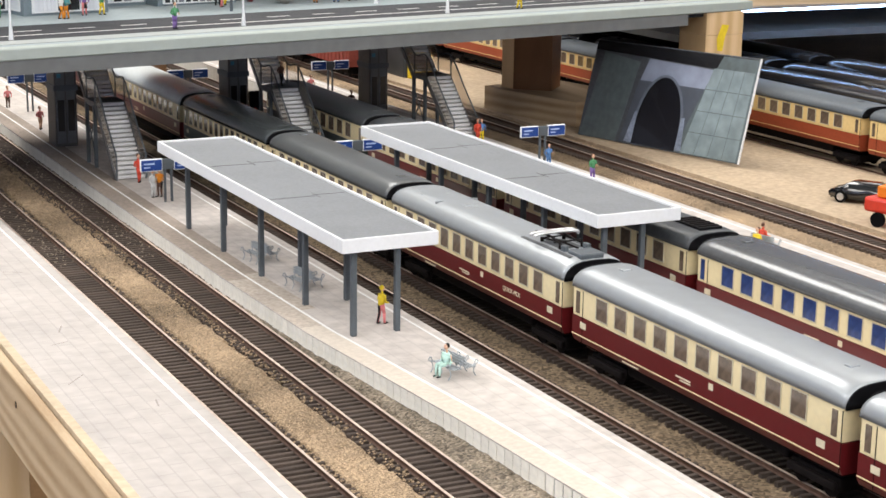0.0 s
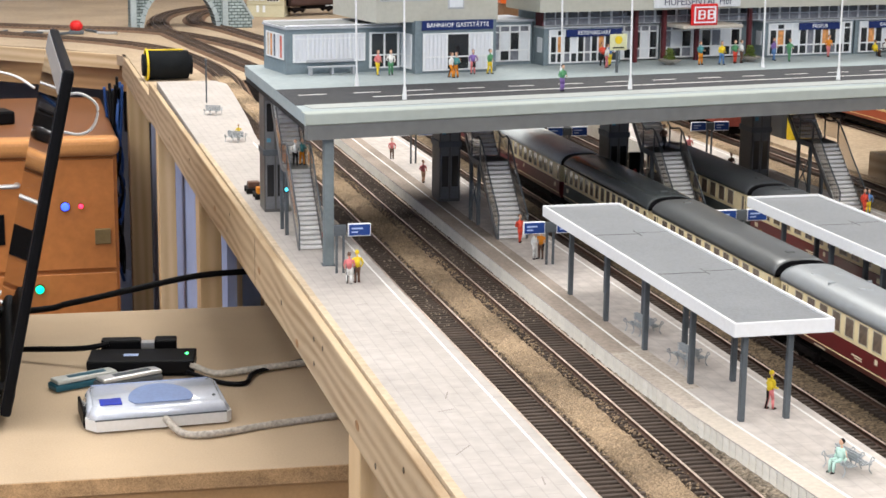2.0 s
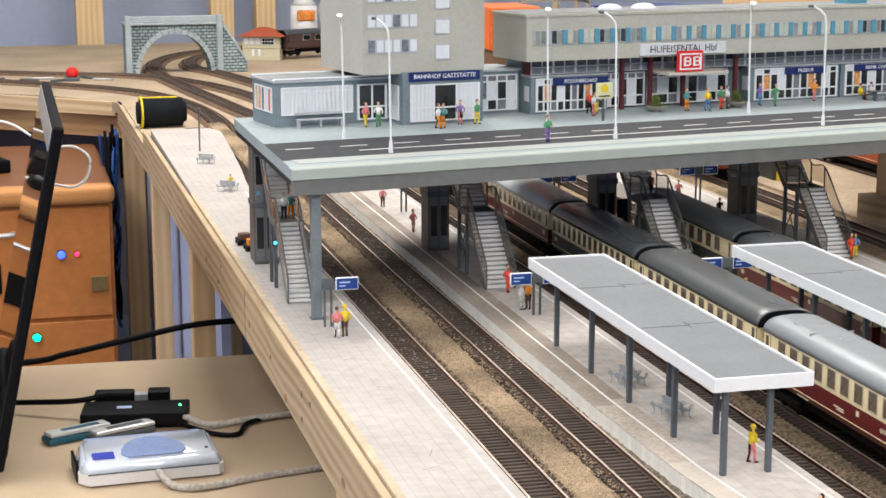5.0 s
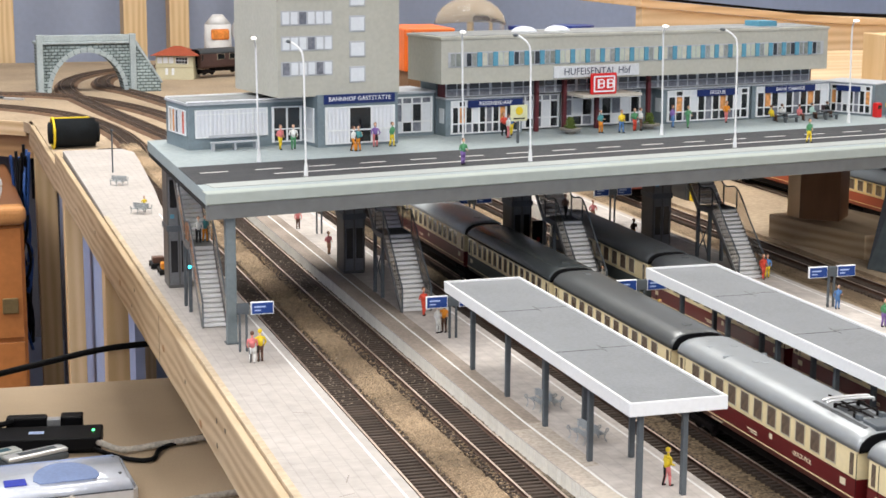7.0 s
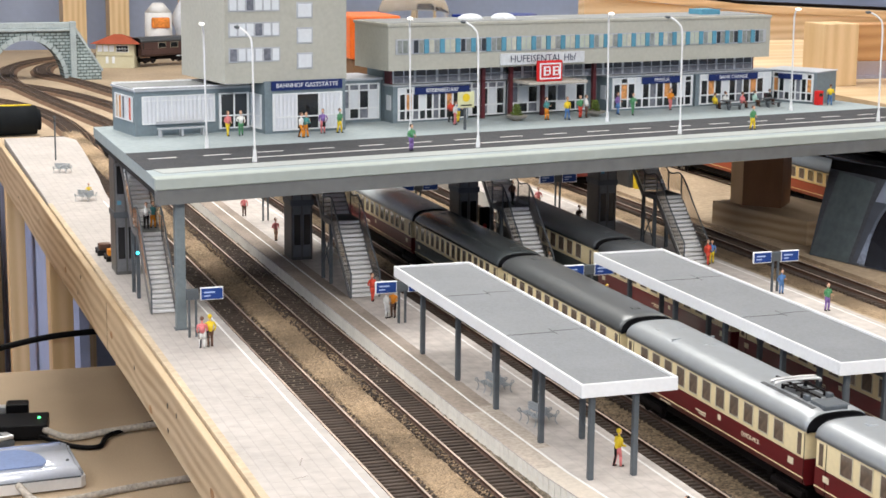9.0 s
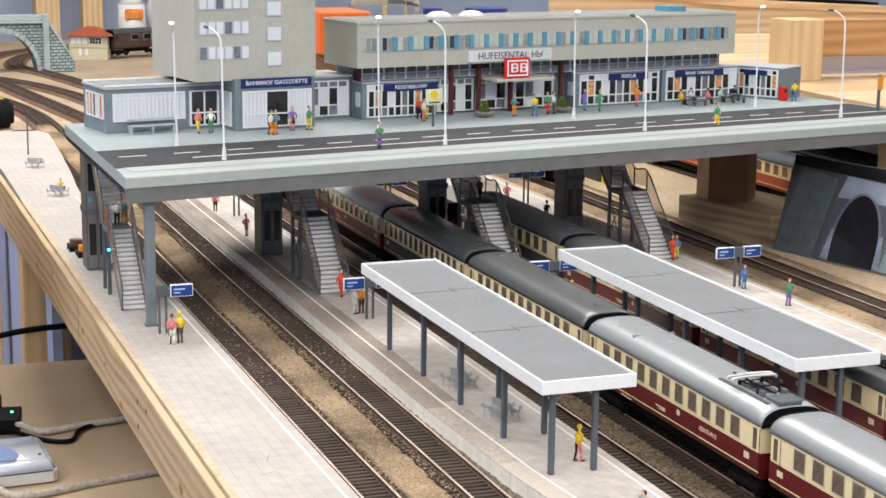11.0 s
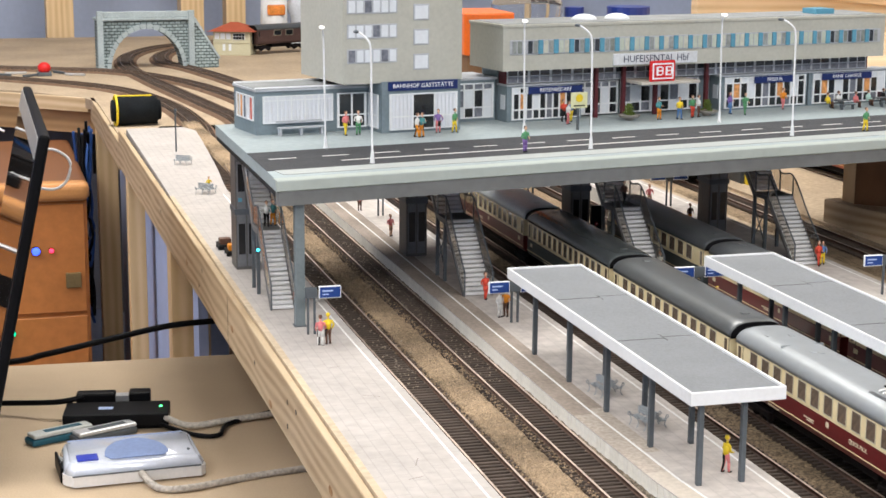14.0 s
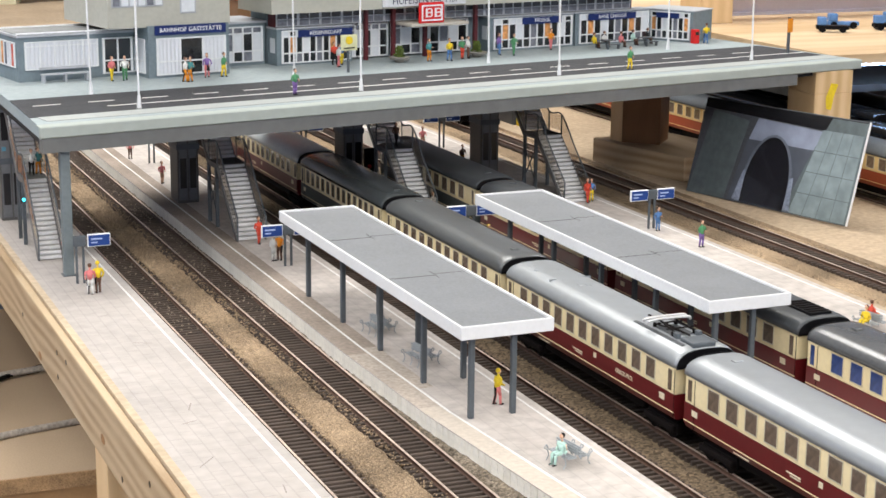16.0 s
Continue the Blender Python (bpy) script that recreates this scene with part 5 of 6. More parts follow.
for y, z in ((9.5, -2.6), (44, -2.4), (70, -2.9), (28, -3.3)):
    bm = bmesh.new()
    ball(bm, (-18.25, y, z), .34, .05, 1.6, .8, 12)
    part("knot", bm, mat("pine_knot", (.3, .16, .07), .6, vary=.4, scale=300), bm_, "brown knot")
part("joint_line", B(-18.262, -18.245, 46.0, 46.12, -3.9, -.5), STEEL_SCREW, bm_)
# dark strip standing in for the shadow in the gap between platform and beam
gp = thing("gap_shade_strip", P(0, 0), "thin dark strip standing in for the shade in the platform gap", "strip")
part("strip", B(-17.75, -17.64, -60, 136, -.6, -.34), mat("gap_shade_brown", (.05, .036, .024), .8, vary=.4, scale=60), gp)
bk = thing("cross_beam", pose(-18.2 * K, 186 * K, 0, 0, 0, 139), "pale pine cross beam at the far corner of the layout", "beam")
part("board_edge", B(0, 110, -.1, .6, -3.9, -1.76, bevel=.05, seg=1), WOOD_X, bk)
# Darker pine puts the shade below the board edge into the colour.
part("beam", B(0, 110, -3.2, -2.0, -7.6, -3.92, bevel=.05, seg=1), wood_mat("beam_shaded_pine", (0.5, 0.3, 0.14), (0.36, 0.2, 0.09), (0.7, 6, 6)), bk)
for y, w in ((182, 3.0), (131.8, 2.0), (87.5, 2.1)):
    ps = thing("layout_post", P(-17.72, y), "square pine post under the layout edge", "post", "layout posts")
    part("post", B(0, w, 0, 3, -95, -3.22, bevel=.05, seg=1), WOOD_UP, ps)
ps = thing("layout_post", P(-17.72, 11.4), "square pine post under the layout edge", "post", "layout posts")
part("post", B(0, 2.6, 0, 3, -95, -3.22, bevel=.05, seg=1), WOOD_UP, ps)

# desk
desk = thing("desk", P(0, 0, 0, -2.5), "chipboard desk with raw sawn edge under the layout", "desk")
part("desk_top", B(-95, -6, 37.5, 82.5, -16.2, -15, bevel=.04, seg=1), BOARD, desk)
part("edge_strip", B(-95, -6, 37.38, 37.5, -16.15, -15.05), mat("raw_chip_edge", (0.42, 0.26, 0.13), .9, vary=.35, scale=80, fine=900, bump=.6), desk, "rough brown chipboard edge")
part("front_panel", B(-94, -7, 38.0, 39.5, -60, -16.2), mat("desk_panel", (0.46, 0.27, 0.12), .55, vary=.1), desk)
for x in (-92, -10):
    part("leg", B(x, x + 4, 42, 46, -95, -16.9), WOOD_UP, desk)

# cherry drawer cabinet
cab = thing("drawer_cabinet", P(0, 0), "cherry veneer drawer cabinet with metal handles", "cabinet")
part("body", B(-95, -21.5, 151, 192, -95, -11.2), CHERRY, cab)
# Shade on the top is put into its darker cherry; edge stays light.
part("top", B(-96, -21.2, 149.6, 192, -11.2, -8.7, bevel=.9, seg=4), mat("cherry_top_shaded", (0.17, 0.07, 0.03), .4, vary=.2, scale=5), cab)
part("top_edge", B(-96, -21.15, 149.4, 152.6, -11.15, -8.66, bevel=.9, seg=4), mat("cherry_edge", (0.5, 0.23, 0.08), .35, vary=.1, scale=5), cab, "rounded lighter front edge")
for x0, x1, z0, z1, h in ((-60, -21.9, -26.2, -11.6, 0), (-60, -21.9, -46, -26.8, 0), (-60, -21.9, -70, -46.6, 0)):
    dr = part("drawer_front", B(x0, x1, 150.4, 151, z0, z1, bevel=.08, seg=1), CHERRY, cab)
for z in (-14.6, -28.4):
    part("handle", cable(bmesh.new(), [(-50, 150.3, z), (-49.5, 148.8, z), (-42, 148.5, z), (-34.8, 148.8, z), (-34.3, 150.3, z)], .32), STEEL_LIGHT, cab, "brushed metal bow handle")
part("slot", B(-56, -36, 150.2, 150.39, -22.5, -18.5), BLACK, cab, "dark open slot")
lk = part("lock", B(-24.6, -22.6, 149.9, 150.4, -22.8, -20.8, bevel=.08), mat("lock_brass", (.3, .22, .1), .4, metal=.7), cab, "small metal lock")
for x, z, c, n in ((-28.3, -17.7, (.04, .09, 1), "blue"), (-26.3, -17.7, (1, .03, .08), "red"), (-31.9, -28.6, (.0, .8, .35), "green")):
    r = .32 if n == "red" else .55
    ld = thing("signal_led", P(x, 150.0, z), f"glowing {n} pilot light on the cabinet front", "pilot light", "pilot lights")
    part("lens", ball(bmesh.new(), (0, 0, 0), r, 1, .5, 1, 12), lit_mat(f"led_{n}", c, 3.0), ld)
    bm = bmesh.new()
    rod(bm, (0, .1, 0), (0, .42, 0), r * 1.15, seg=14)
    part("bezel", bm, BLACK, ld)
for x, y, r in ((-40, 162, 1.6), (-36, 165, 2.0), (-46, 168, 2.3)):
    cb = thing("loose_parts", P(x, y, -8.68, x * 7), "black electrical oddments on the cabinet top", "oddments", "cabinet oddments")
    part("plug", B(-r, r, -r * .7, r * .7, 0, r * .9, bevel=.3), BLACK, cb)
    part("lead", cable(bmesh.new(), [(r, 0, .3), (r * 2, 1, .3), (r * 2.6, -1, .3), (r * 3, 0, .3)], .2), WHITE, cb)


def cord(pts, r, material, label, name="cable"):
    return tagged(part(name, smooth(cable(bmesh.new(), pts, r)), material), label, "cable", "loose cables")


cord([(-60, 83.5, -15.2), (-35, 84.5, -14.8), (-30, 84.5, -14.2), (-24, 84.8, -13.2), (-18, 85.6, -12.4), (-12, 86.5, -12.4)], .3, BLACK, "thick black cable behind the desk")
rng = random.Random(5)
for k in range(9):
    x0 = -20.8 + rng.uniform(-.4, .8)
    pts = [(x0 + rng.uniform(-.8, .8), 168 + rng.uniform(-2, 2), z + rng.uniform(-1, 1)) for z in (-4, -10, -15, -19, -23, -21, -26, -31)]
    cord(pts, .22, [BLACK, mat("cable_blue", (.02, .06, .2), .4)][k % 2], "dark cables hanging in a tangle beside the cabinet")
cord([(-70, 200, -4), (-50, 196, -4.5), (-36, 194, -5.0), (-31, 190, -7)], .2, WHITE, "thin white cable over the cabinet")
cord([(-30.4, 84, 5.0), (-28.6, 84, 5.3), (-27.1, 84, 4.2), (-27.4, 84, 2.4), (-28.6, 84, 1.6), (-30.4, 84, 1.9)], .13, WHITE, "white lead looping from the laptop")
cord([(-75, 215, -8), (-50, 213, -10), (-36, 210, -6)], .35, mat("cable_blue_bright", (.03, .1, .3), .4), "blue cable under the far board")
cord([(-75, 214, -11), (-50, 212, -9), (-34, 210, -5.5)], .35, BLACK, "black cable under the far board")

bp_ = thing("back_panel", pose(-18.2 * K, 186 * K, 0, 0, 0, 139), "dark slate panel standing under the far board", "panel")
part("sheet", B(-2, 110, -18.6, -18, -40, -3.25), mat("panel_slate", (.17, .17, .2), .6, vary=.15, scale=8), bp_)
part("bottom_rail", B(-2, 110, -18, -17.6, -9.4, -8.8), mat("panel_rail", (.3, .3, .38), .6), bp_)
part("end_strip", B(2, 2.5, -4.2, -3.4, -14, -4), BLACK, bp_)
bx_ = thing("black_case", P(-44, 176, -8.68, 4), "flat black case lying on the cabinet top", "case")
part("case", B(-7, 5, -4, 4, 0, 2.4, bevel=.3), BLACK, bx_)
part("case_lid", B(-6.9, 4.9, -3.9, 3.9, 2.42, 2.9, bevel=.2), BLACK, bx_)

# laptop
LAP_GREY = mat("laptop_grey", (.15, .175, .195), .42, vary=.08, scale=8)
lap = thing("laptop", P(0, 0), "open black laptop with a glossy screen standing on the desk", "laptop")
part("base", B(-62, -36.6, 50.5, 84, -14.95, -12.6, bevel=.4, seg=3), mat("laptop_base", (.014, .017, .02), .5, vary=.1), lap)
part("deck_plate", B(-61.6, -37.3, 50.9, 83.6, -12.62, -12.4, bevel=.08, seg=2), LAP_GREY, lap, "blue-grey palm rest")
part("keyboard", B(-60, -47, 57, 81, -12.4, -12.25, bevel=.05, seg=1), BLACK, lap)
part("hinge_bar", B(-38.6, -37.0, 54, 81, -12.6, -10.9, bevel=.3, seg=2), BLACK, lap)
part("side_panel", B(-42.4, -39.0, 55, 80, -12.4, -10.9, bevel=.5, seg=2), LAP_GREY, lap, "grey bevelled panel")
lid_m = pose(-36.3 * K, 0, -14.0 * K, 0, 12.2, 0)
lid = part("lid", B(-.1, .7, 50.5, 84, 0, 25.8, bevel=.25, seg=3), BLACK, lap, at=lid_m)
part("screen", B(-.16, -.1, 51.2, 83.3, .8, 25.2), glass_mat("glossy_screen", (.015, .012, .01), .03), lid, "glossy dark screen")
part("top_bezel", B(-.2, -.12, 51.0, 83.5, 23.9, 25.5), mat("bezel_silver", (.45, .44, .42), .3, metal=.6), lid, "silver bezel")
for yy in (55, 79):
    part("hinge", B(-.6, 1.0, yy, yy + 2, -.4, .8, bevel=.2), BLACK, lid)

# interface box
md = thing("interface_box", P(-25.2, 52.2, -15, 3), "silver and blue plastic interface box with rounded edges", "electronic box")
SILVER = mat("silver_plastic", (.72, .72, .72), .28, metal=.15, vary=.05)
bm = bmesh.new()
sweep(bm, [(-4.6, -3.9), (4.9, -3.9), (5.3, -3.5), (5.3, 1.5), (5.0, 1.9), (-4.9, 1.9), (-5.2, 1.5), (-5.3, -2.9)], .15, .95, axis="z")
part("bottom_shell", bm, SILVER, md)
bm = bmesh.new()
r0 = [(-4.6, -3.8), (4.85, -3.8), (5.25, -3.4), (5.2, 1.5), (4.9, 1.8), (-4.8, 1.8), (-5.15, 1.4), (-5.25, -2.9)]
v0 = [bm.verts.new((x, y, .98)) for x, y in r0]
v1 = [bm.verts.new((x * .92, -.15 + (y + 1) * .78 - 1 + .2, 1.75 + (y + 4) * .08)) for x, y in r0]
for i in range(8):
    bm.faces.new((v0[i], v0[(i + 1) % 8], v1[(i + 1) % 8], v1[i]))
bm.faces.new(v1)
bm.faces.new(list(reversed(v0)))
bmesh.ops.bevel(bm, geom=[e for e in bm.edges if e.verts[0].co.z + e.verts[1].co.z > 2.5], offset=.22, segments=3, affect="EDGES")
part("top_shell", smooth(bm), mat("silver_blue_plastic", (.66, .7, .78), .12, metal=.1, vary=.05, coat=.8), md)
PALE_BLUE = mat("pale_blue_print", (.22, .3, .52), .3, coat=.3)
bm = bmesh.new()
sweep(bm, [(-1.7, -2.9), (2.3, -2.9)] + [(.3 + 2.4 * math.cos(a), -2.2 + 3.0 * math.sin(a)) for a in [math.pi * i / 12 for i in range(13)]], 2.04, 2.1, axis="z")
part("blue_band", bm, PALE_BLUE, md, "pale blue rounded print", at=pose(0, 0, 0, 4.2, 0, 0))
part("front_seam", B(-4.7, 4.9, -3.93, -3.88, .96, 1.06), STEEL_GREY, md)
part("badge", B(-4.2, -2.6, -2.8, -1.6, 2.02, 2.12, bevel=.04, seg=1), mat("badge_blue", (.02, .04, .4), .3, coat=.3), md, "dark blue square badge", at=pose(0, 0, 0, 4.2, 0, 0))
part("back_rim", B(-4.5, 4.3, 1.0, 1.3, 2.1, 2.2, bevel=.03, seg=1), PALE_BLUE, md)
for x, y in ((-4.4, .7), (4.2, .8), (4.2, -2.4)):
    bm = bmesh.new()
    rod(bm, (x, y, 1.7), (x, y, 2.04 + (y + 1) * .075), .12, seg=8)
    part("screw", bm, STEEL_GREY, md)
part("gasket", B(-5.42, -5.2, -2.5, 1.7, .1, 1.3, bevel=.08), BLACK, md)
cord([(-24.6, 48.4, -14.2), (-23.6, 46.2, -14.7), (-21.5, 45.6, -14.7), (-17, 47, -14.75), (-12, 48, -14.75)], .28, mat("braided_grey", (.42, .38, .33), .5, vary=.3, scale=300), "grey braided cable from the interface box")
cord([(-21.4, 61.3, -14.0), (-19.5, 60.4, -14.6), (-16.5, 61, -14.6), (-12, 62, -14.6)], .28, mat("braided_grey_light", (.5, .46, .4), .5, vary=.3, scale=300), "grey braided cable from the hub")
cord([(-21.8, 60.6, -14.4), (-19.4, 58.4, -14.75), (-17.5, 57.8, -14.75), (-16.2, 60.5, -14.7), (-12, 63, -14.7)], .2, BLACK, "thin black cable beside the hub")
cord([(-44, 71, -14.7), (-36, 69.5, -14.2), (-30, 66.5, -13.6), (-27.6, 66.2, -13.2)], .24, BLACK, "black cable into the hub")
hub = thing("usb_hub", P(-25.1, 63.6, -14.95, -9), "flat black hub with plugs on the desk", "hub")
HUB = mat("hub_black", (.008, .008, .009), .5, vary=.1)
part("case", B(-4.3, 4.3, -1.9, 1.9, .25, 1.35, bevel=.12), HUB, hub)
part("pad", B(-4.0, 4.0, -1.6, 1.6, 0, .25), BLACK, hub)
part("emblem", B(-1.5, -.3, -.4, .3, 1.352, 1.37), SIGN_PALE, hub)
part("pilot_light", ball(bmesh.new(), (3.6, .1, 1.36), .14), lit_mat("hub_led", (.1, 1, .3), 3), hub)
pg = thing("usb_plug", P(-26, 66.9, -14.95, -8), "black plug with metal collar behind the hub", "plug", "plugs")
part("body", B(-2.2, 1.1, -.6, .6, .7, 1.9, bevel=.2), BLACK, pg)
part("collar", B(1.1, 2.2, -.45, .45, .9, 1.6), STEEL_LIGHT, pg)
part("socket", B(2.2, 4.0, -.75, .75, .4, 1.9, bevel=.15), BLACK, pg)
part("stand", B(-1, 1, -.4, .4, 0, .7), BLACK, pg)
for x, y, rz, a, b, lab in ((-29.9, 60.6, 24, mat("stick_teal", (.02, .09, .13), .35), mat("stick_pale", (.5, .52, .5), .4), "teal and pale memory stick"), (-26.4, 60.2, 24, STEEL_GREY, mat("stick_silver", (.62, .63, .64), .3, metal=.3), "silver memory stick")):
    us = thing("memory_stick", P(x, y, -14.95, rz), lab + " plugged into the hub", "memory stick", "memory sticks")
    part("shell", B(-2.8, 2.6, -.85, .85, 0, .55, bevel=.18), a, us)
    part("cover", B(-2.6, 2.6, -.7, .7, .56, .9, bevel=.12), b, us)
    part("label_strip", B(-1.4, 1.8, -.3, .3, .9, .93), a, us)

# ---- far end of the layout ----
def bend_track(pts, label="curved model track with brown sleepers"):
    """A curved track: bed, two rails and closely set sleepers along a smooth line."""
    P_ = [Vector((x, y, 0)) for x, y in pts]
    line = []
    for i in range(len(P_) - 1):
        p0, p1, p2, p3 = P_[max(i - 1, 0)], P_[i], P_[i + 1], P_[min(i + 2, len(P_) - 1)]
        for k in range(10):
            t = k / 10
            line.append(0.5 * (2 * p1 + (p2 - p0) * t + (2 * p0 - 5 * p1 + 4 * p2 - p3) * t * t + (3 * p1 - p0 - 3 * p2 + p3) * t ** 3))
    line.append(P_[-1])
    th = thing("curved_track", P(0, 0), label, "track", "curved tracks")
    sides = []
    for i, p in enumerate(line):
        d = (line[min(i + 1, len(line) - 1)] - line[max(i - 1, 0)]).normalized()
        sides.append(Vector((-d.y, d.x, 0)))

    def strip(prof):
        bm = bmesh.new()
        rows = [[bm.verts.new(p + s * a + Vector((0, 0, b))) for a, b in prof] for p, s in zip(line, sides)]
        for r, q in zip(rows, rows[1:]):
            for i in range(len(prof)):
                j = (i + 1) % len(prof)
                bm.faces.new((r[i], r[j], q[j], q[i]))
        return bm
    part("bed", strip([(-2.1, -1.74), (-1.7, -1.4), (1.7, -1.4), (2.1, -1.74)]), BED_BROWN, th, "brown painted track bed")
    for g in (-G, G):
        part("rail", strip([(g - .07, -1.36), (g + .07, -1.36), (g + .05, -1.1), (g - .05, -1.1)]), RAIL_OLD, th)
    bm, dist, last = bmesh.new(), 0.0, None
    for i, (p, s) in enumerate(zip(line, sides)):
        if last is not None:
            seg = (p - last).length
            n = max(1, int(seg / .8))
            for k in range(n):
                c = last.lerp(p, k / n)
                d = Vector((s.y, -s.x, 0))
                vs = [bm.verts.new(c + s * a + d * b + Vector((0, 0, z))) for z in (-1.4, -1.3) for a, b in ((-1.5, -.16), (1.5, -.16), (1.5, .16), (-1.5, .16))]
                bm.faces.new(vs[4:])
                for u_ in range(4):
                    bm.faces.new((vs[u_], vs[(u_ + 1) % 4], vs[4 + (u_ + 1) % 4], vs[4 + u_]))
        last = p
    tagged(part("sleeper", bm, SLEEPER, th), kind="stuff")


BED_BROWN = mat("bed_brown", (0.16, 0.1, 0.065), .9, vary=.3, scale=40, fine=500, bump=.5)
RAIL_OLD = mat("rail_old", (0.2, 0.14, 0.1), .45, metal=.5, vary=.2)
bend_track([(-10.03, 96), (-9.6, 112), (-7.6, 138), (-7.0, 150), (-7.6, 168), (-10.5, 186), (-17, 200), (-29, 213), (-45, 226), (-70, 243)])
bend_track([(-4.92, 96), (-3, 122), (-.8, 150), (-2.6, 170), (-6.6, 204), (-8.6, 232), (-5, 256), (6, 274), (30, 288)])
bend_track([(3.78, 120), (4.4, 150), (2.8, 180), (-3, 206), (-12, 222), (-30, 232), (-60, 250)])
bend_track([(8.4, 130), (9.5, 160), (7.6, 190), (2.5, 222), (-1.5, 238), (2, 258), (14, 270), (40, 280)])

# stone portal
STONE = paving_mat("stone_grey_green", (0.29, 0.345, 0.35), (0.1, 0.12, 0.12), 0.5, 1.15, dirt=0.4, lines=0.9)
for node in STONE.node_tree.nodes:
    if node.bl_idname == "ShaderNodeMapping":
        node.inputs["Rotation"].default_value = (-math.pi / 2, 0, 0)
    if node.bl_idname == "ShaderNodeTexBrick":
        node.inputs["Mortar Size"].default_value = 0.0009
        node.inputs["Color2"].default_value = (0.72, 0.76, 0.76, 1)
STONE_PALE = mat("stone_coping", (0.33, 0.38, 0.39), .8, vary=.2, scale=30)
pt = thing("stone_portal", P(-5.3, 228, 0, 4), "grey-green stone arch bridge portal over the curved track", "tunnel portal")
pt.scale = (.88, 1, 1.1)
bm = bmesh.new()
n = 18
arc = [(7.2 * math.cos(math.pi * i / n), -1.75 + 6.6 * math.sin(math.pi * i / n)) for i in range(n + 1)]
line = [(9.4, -1.75), (9.4, 6.2), (-9.6, 6.2), (-9.6, -1.75)] + list(reversed(arc))
front = [bm.verts.new((x, 0, z)) for x, z in line]
back = [bm.verts.new((x, 4, z)) for x, z in line]
for i in range(len(line)):
    j = (i + 1) % len(line)
    bm.faces.new((front[i], front[j], back[j], back[i]))
for side in (front, back):
    for i in range(n):
        a, b = side[4 + i], side[5 + i]
        xa, xb = a.co.x, b.co.x
        va, vb = bm.verts.new((xa, a.co.y, 6.2)), bm.verts.new((xb, b.co.y, 6.2))
        bm.faces.new((a, b, vb, va))
    for x0, x1 in ((-9.6, -7.2), (7.2, 9.4)):
        bm.faces.new([bm.verts.new(v) for v in ((x0, side[0].co.y, -1.75), (x1, side[0].co.y, -1.75), (x1, side[0].co.y, 6.2), (x0, side[0].co.y, 6.2))])
part("wall", bm, STONE, pt)
part("coping", B(-9.9, 9.7, -.4, 4.4, 6.2, 6.6, bevel=.06, seg=1), STONE_PALE, pt)
part("parapet", B(-9.7, 9.5, -.2, .5, 6.6, 7.6, bevel=.08, seg=1), STONE_PALE, pt)
for i in range(n):
    a0, a1 = math.pi * (i + .06) / n, math.pi * (i + .94) / n
    bm = bmesh.new()
    q = [((7.2) * math.cos(a0), -1.75 + 6.6 * math.sin(a0)), ((8.0) * math.cos(a0), -1.75 + 7.4 * math.sin(a0)), ((8.0) * math.cos(a1), -1.75 + 7.4 * math.sin(a1)), ((7.2) * math.cos(a1), -1.75 + 6.6 * math.sin(a1))]
    sweep(bm, q, -.25, .1)
    part("arch_stone", bm, STONE_PALE, pt)
for x in (-9.2, 9.0):
    part("pier", B(x - .6, x + .6, -.5, .4, -1.75, 7.7, bevel=.08, seg=1), STONE_PALE, pt)
bm = bmesh.new()
sweep(bm, [(9.6, -1.75), (14.5, -1.75), (14.5, -.2), (9.6, 6.2)], 0, 1.2)
part("wing_wall", bm, STONE, pt)
bm = bmesh.new()
sweep(bm, [(9.5, 6.15), (14.6, -.25), (14.9, -.1), (9.8, 6.6)], -.2, 1.4)
part("wing_coping", bm, STONE_PALE, pt)
# signal cabin
sb = thing("signal_cabin", P(14.2, 254, -1.75, -20), "cream signal cabin with a red hipped roof", "model house")
CAB = mat("cabin_cream", (.5, .47, .33), .7, vary=.1, scale=30)
part("wall", B(-3.6, 3.6, -3, 3, 0, 4.6, bevel=.05, seg=1), CAB, sb)
bm = bmesh.new()
vs = [bm.verts.new(v) for v in ((-4.6, -4, 4.6), (4.6, -4, 4.6), (4.6, 4, 4.6), (-4.6, 4, 4.6), (-.8, 0, 6.2), (.8, 0, 6.2))]
for f in ((0, 1, 5, 4), (1, 2, 5), (2, 3, 4, 5), (3, 0, 4), (3, 2, 1, 0)):
    bm.faces.new([vs[i] for i in f])
part("roof", bm, mat("roof_red", (.35, .08, .04), .7, vary=.15, scale=40), sb)
w = part("window", B(.2, 2.6, -3.08, -3, 3.0, 4.3), FRAME_W, sb)
for i in range(4):
    for j in range(2):
        part("pane", B(.3 + i * .56, .78 + i * .56, -3.12, -3.08, 3.1 + j * .6, 3.6 + j * .6), PANE_DARK, w)
for i in range(3):
    w = part("window", B(-3.3 + i * 1.1, -2.4 + i * 1.1, -3.06, -3, 3.1, 4.3), CURTAIN, sb)
for x in (-1.8, -.6):
    part("window", B(x, x + .5, -3.05, -3, .9, 2.2), CURTAIN, sb)
part("ledge", B(-3.7, 3.7, -3.15, 3.1, 2.4, 2.6), CAB, sb)
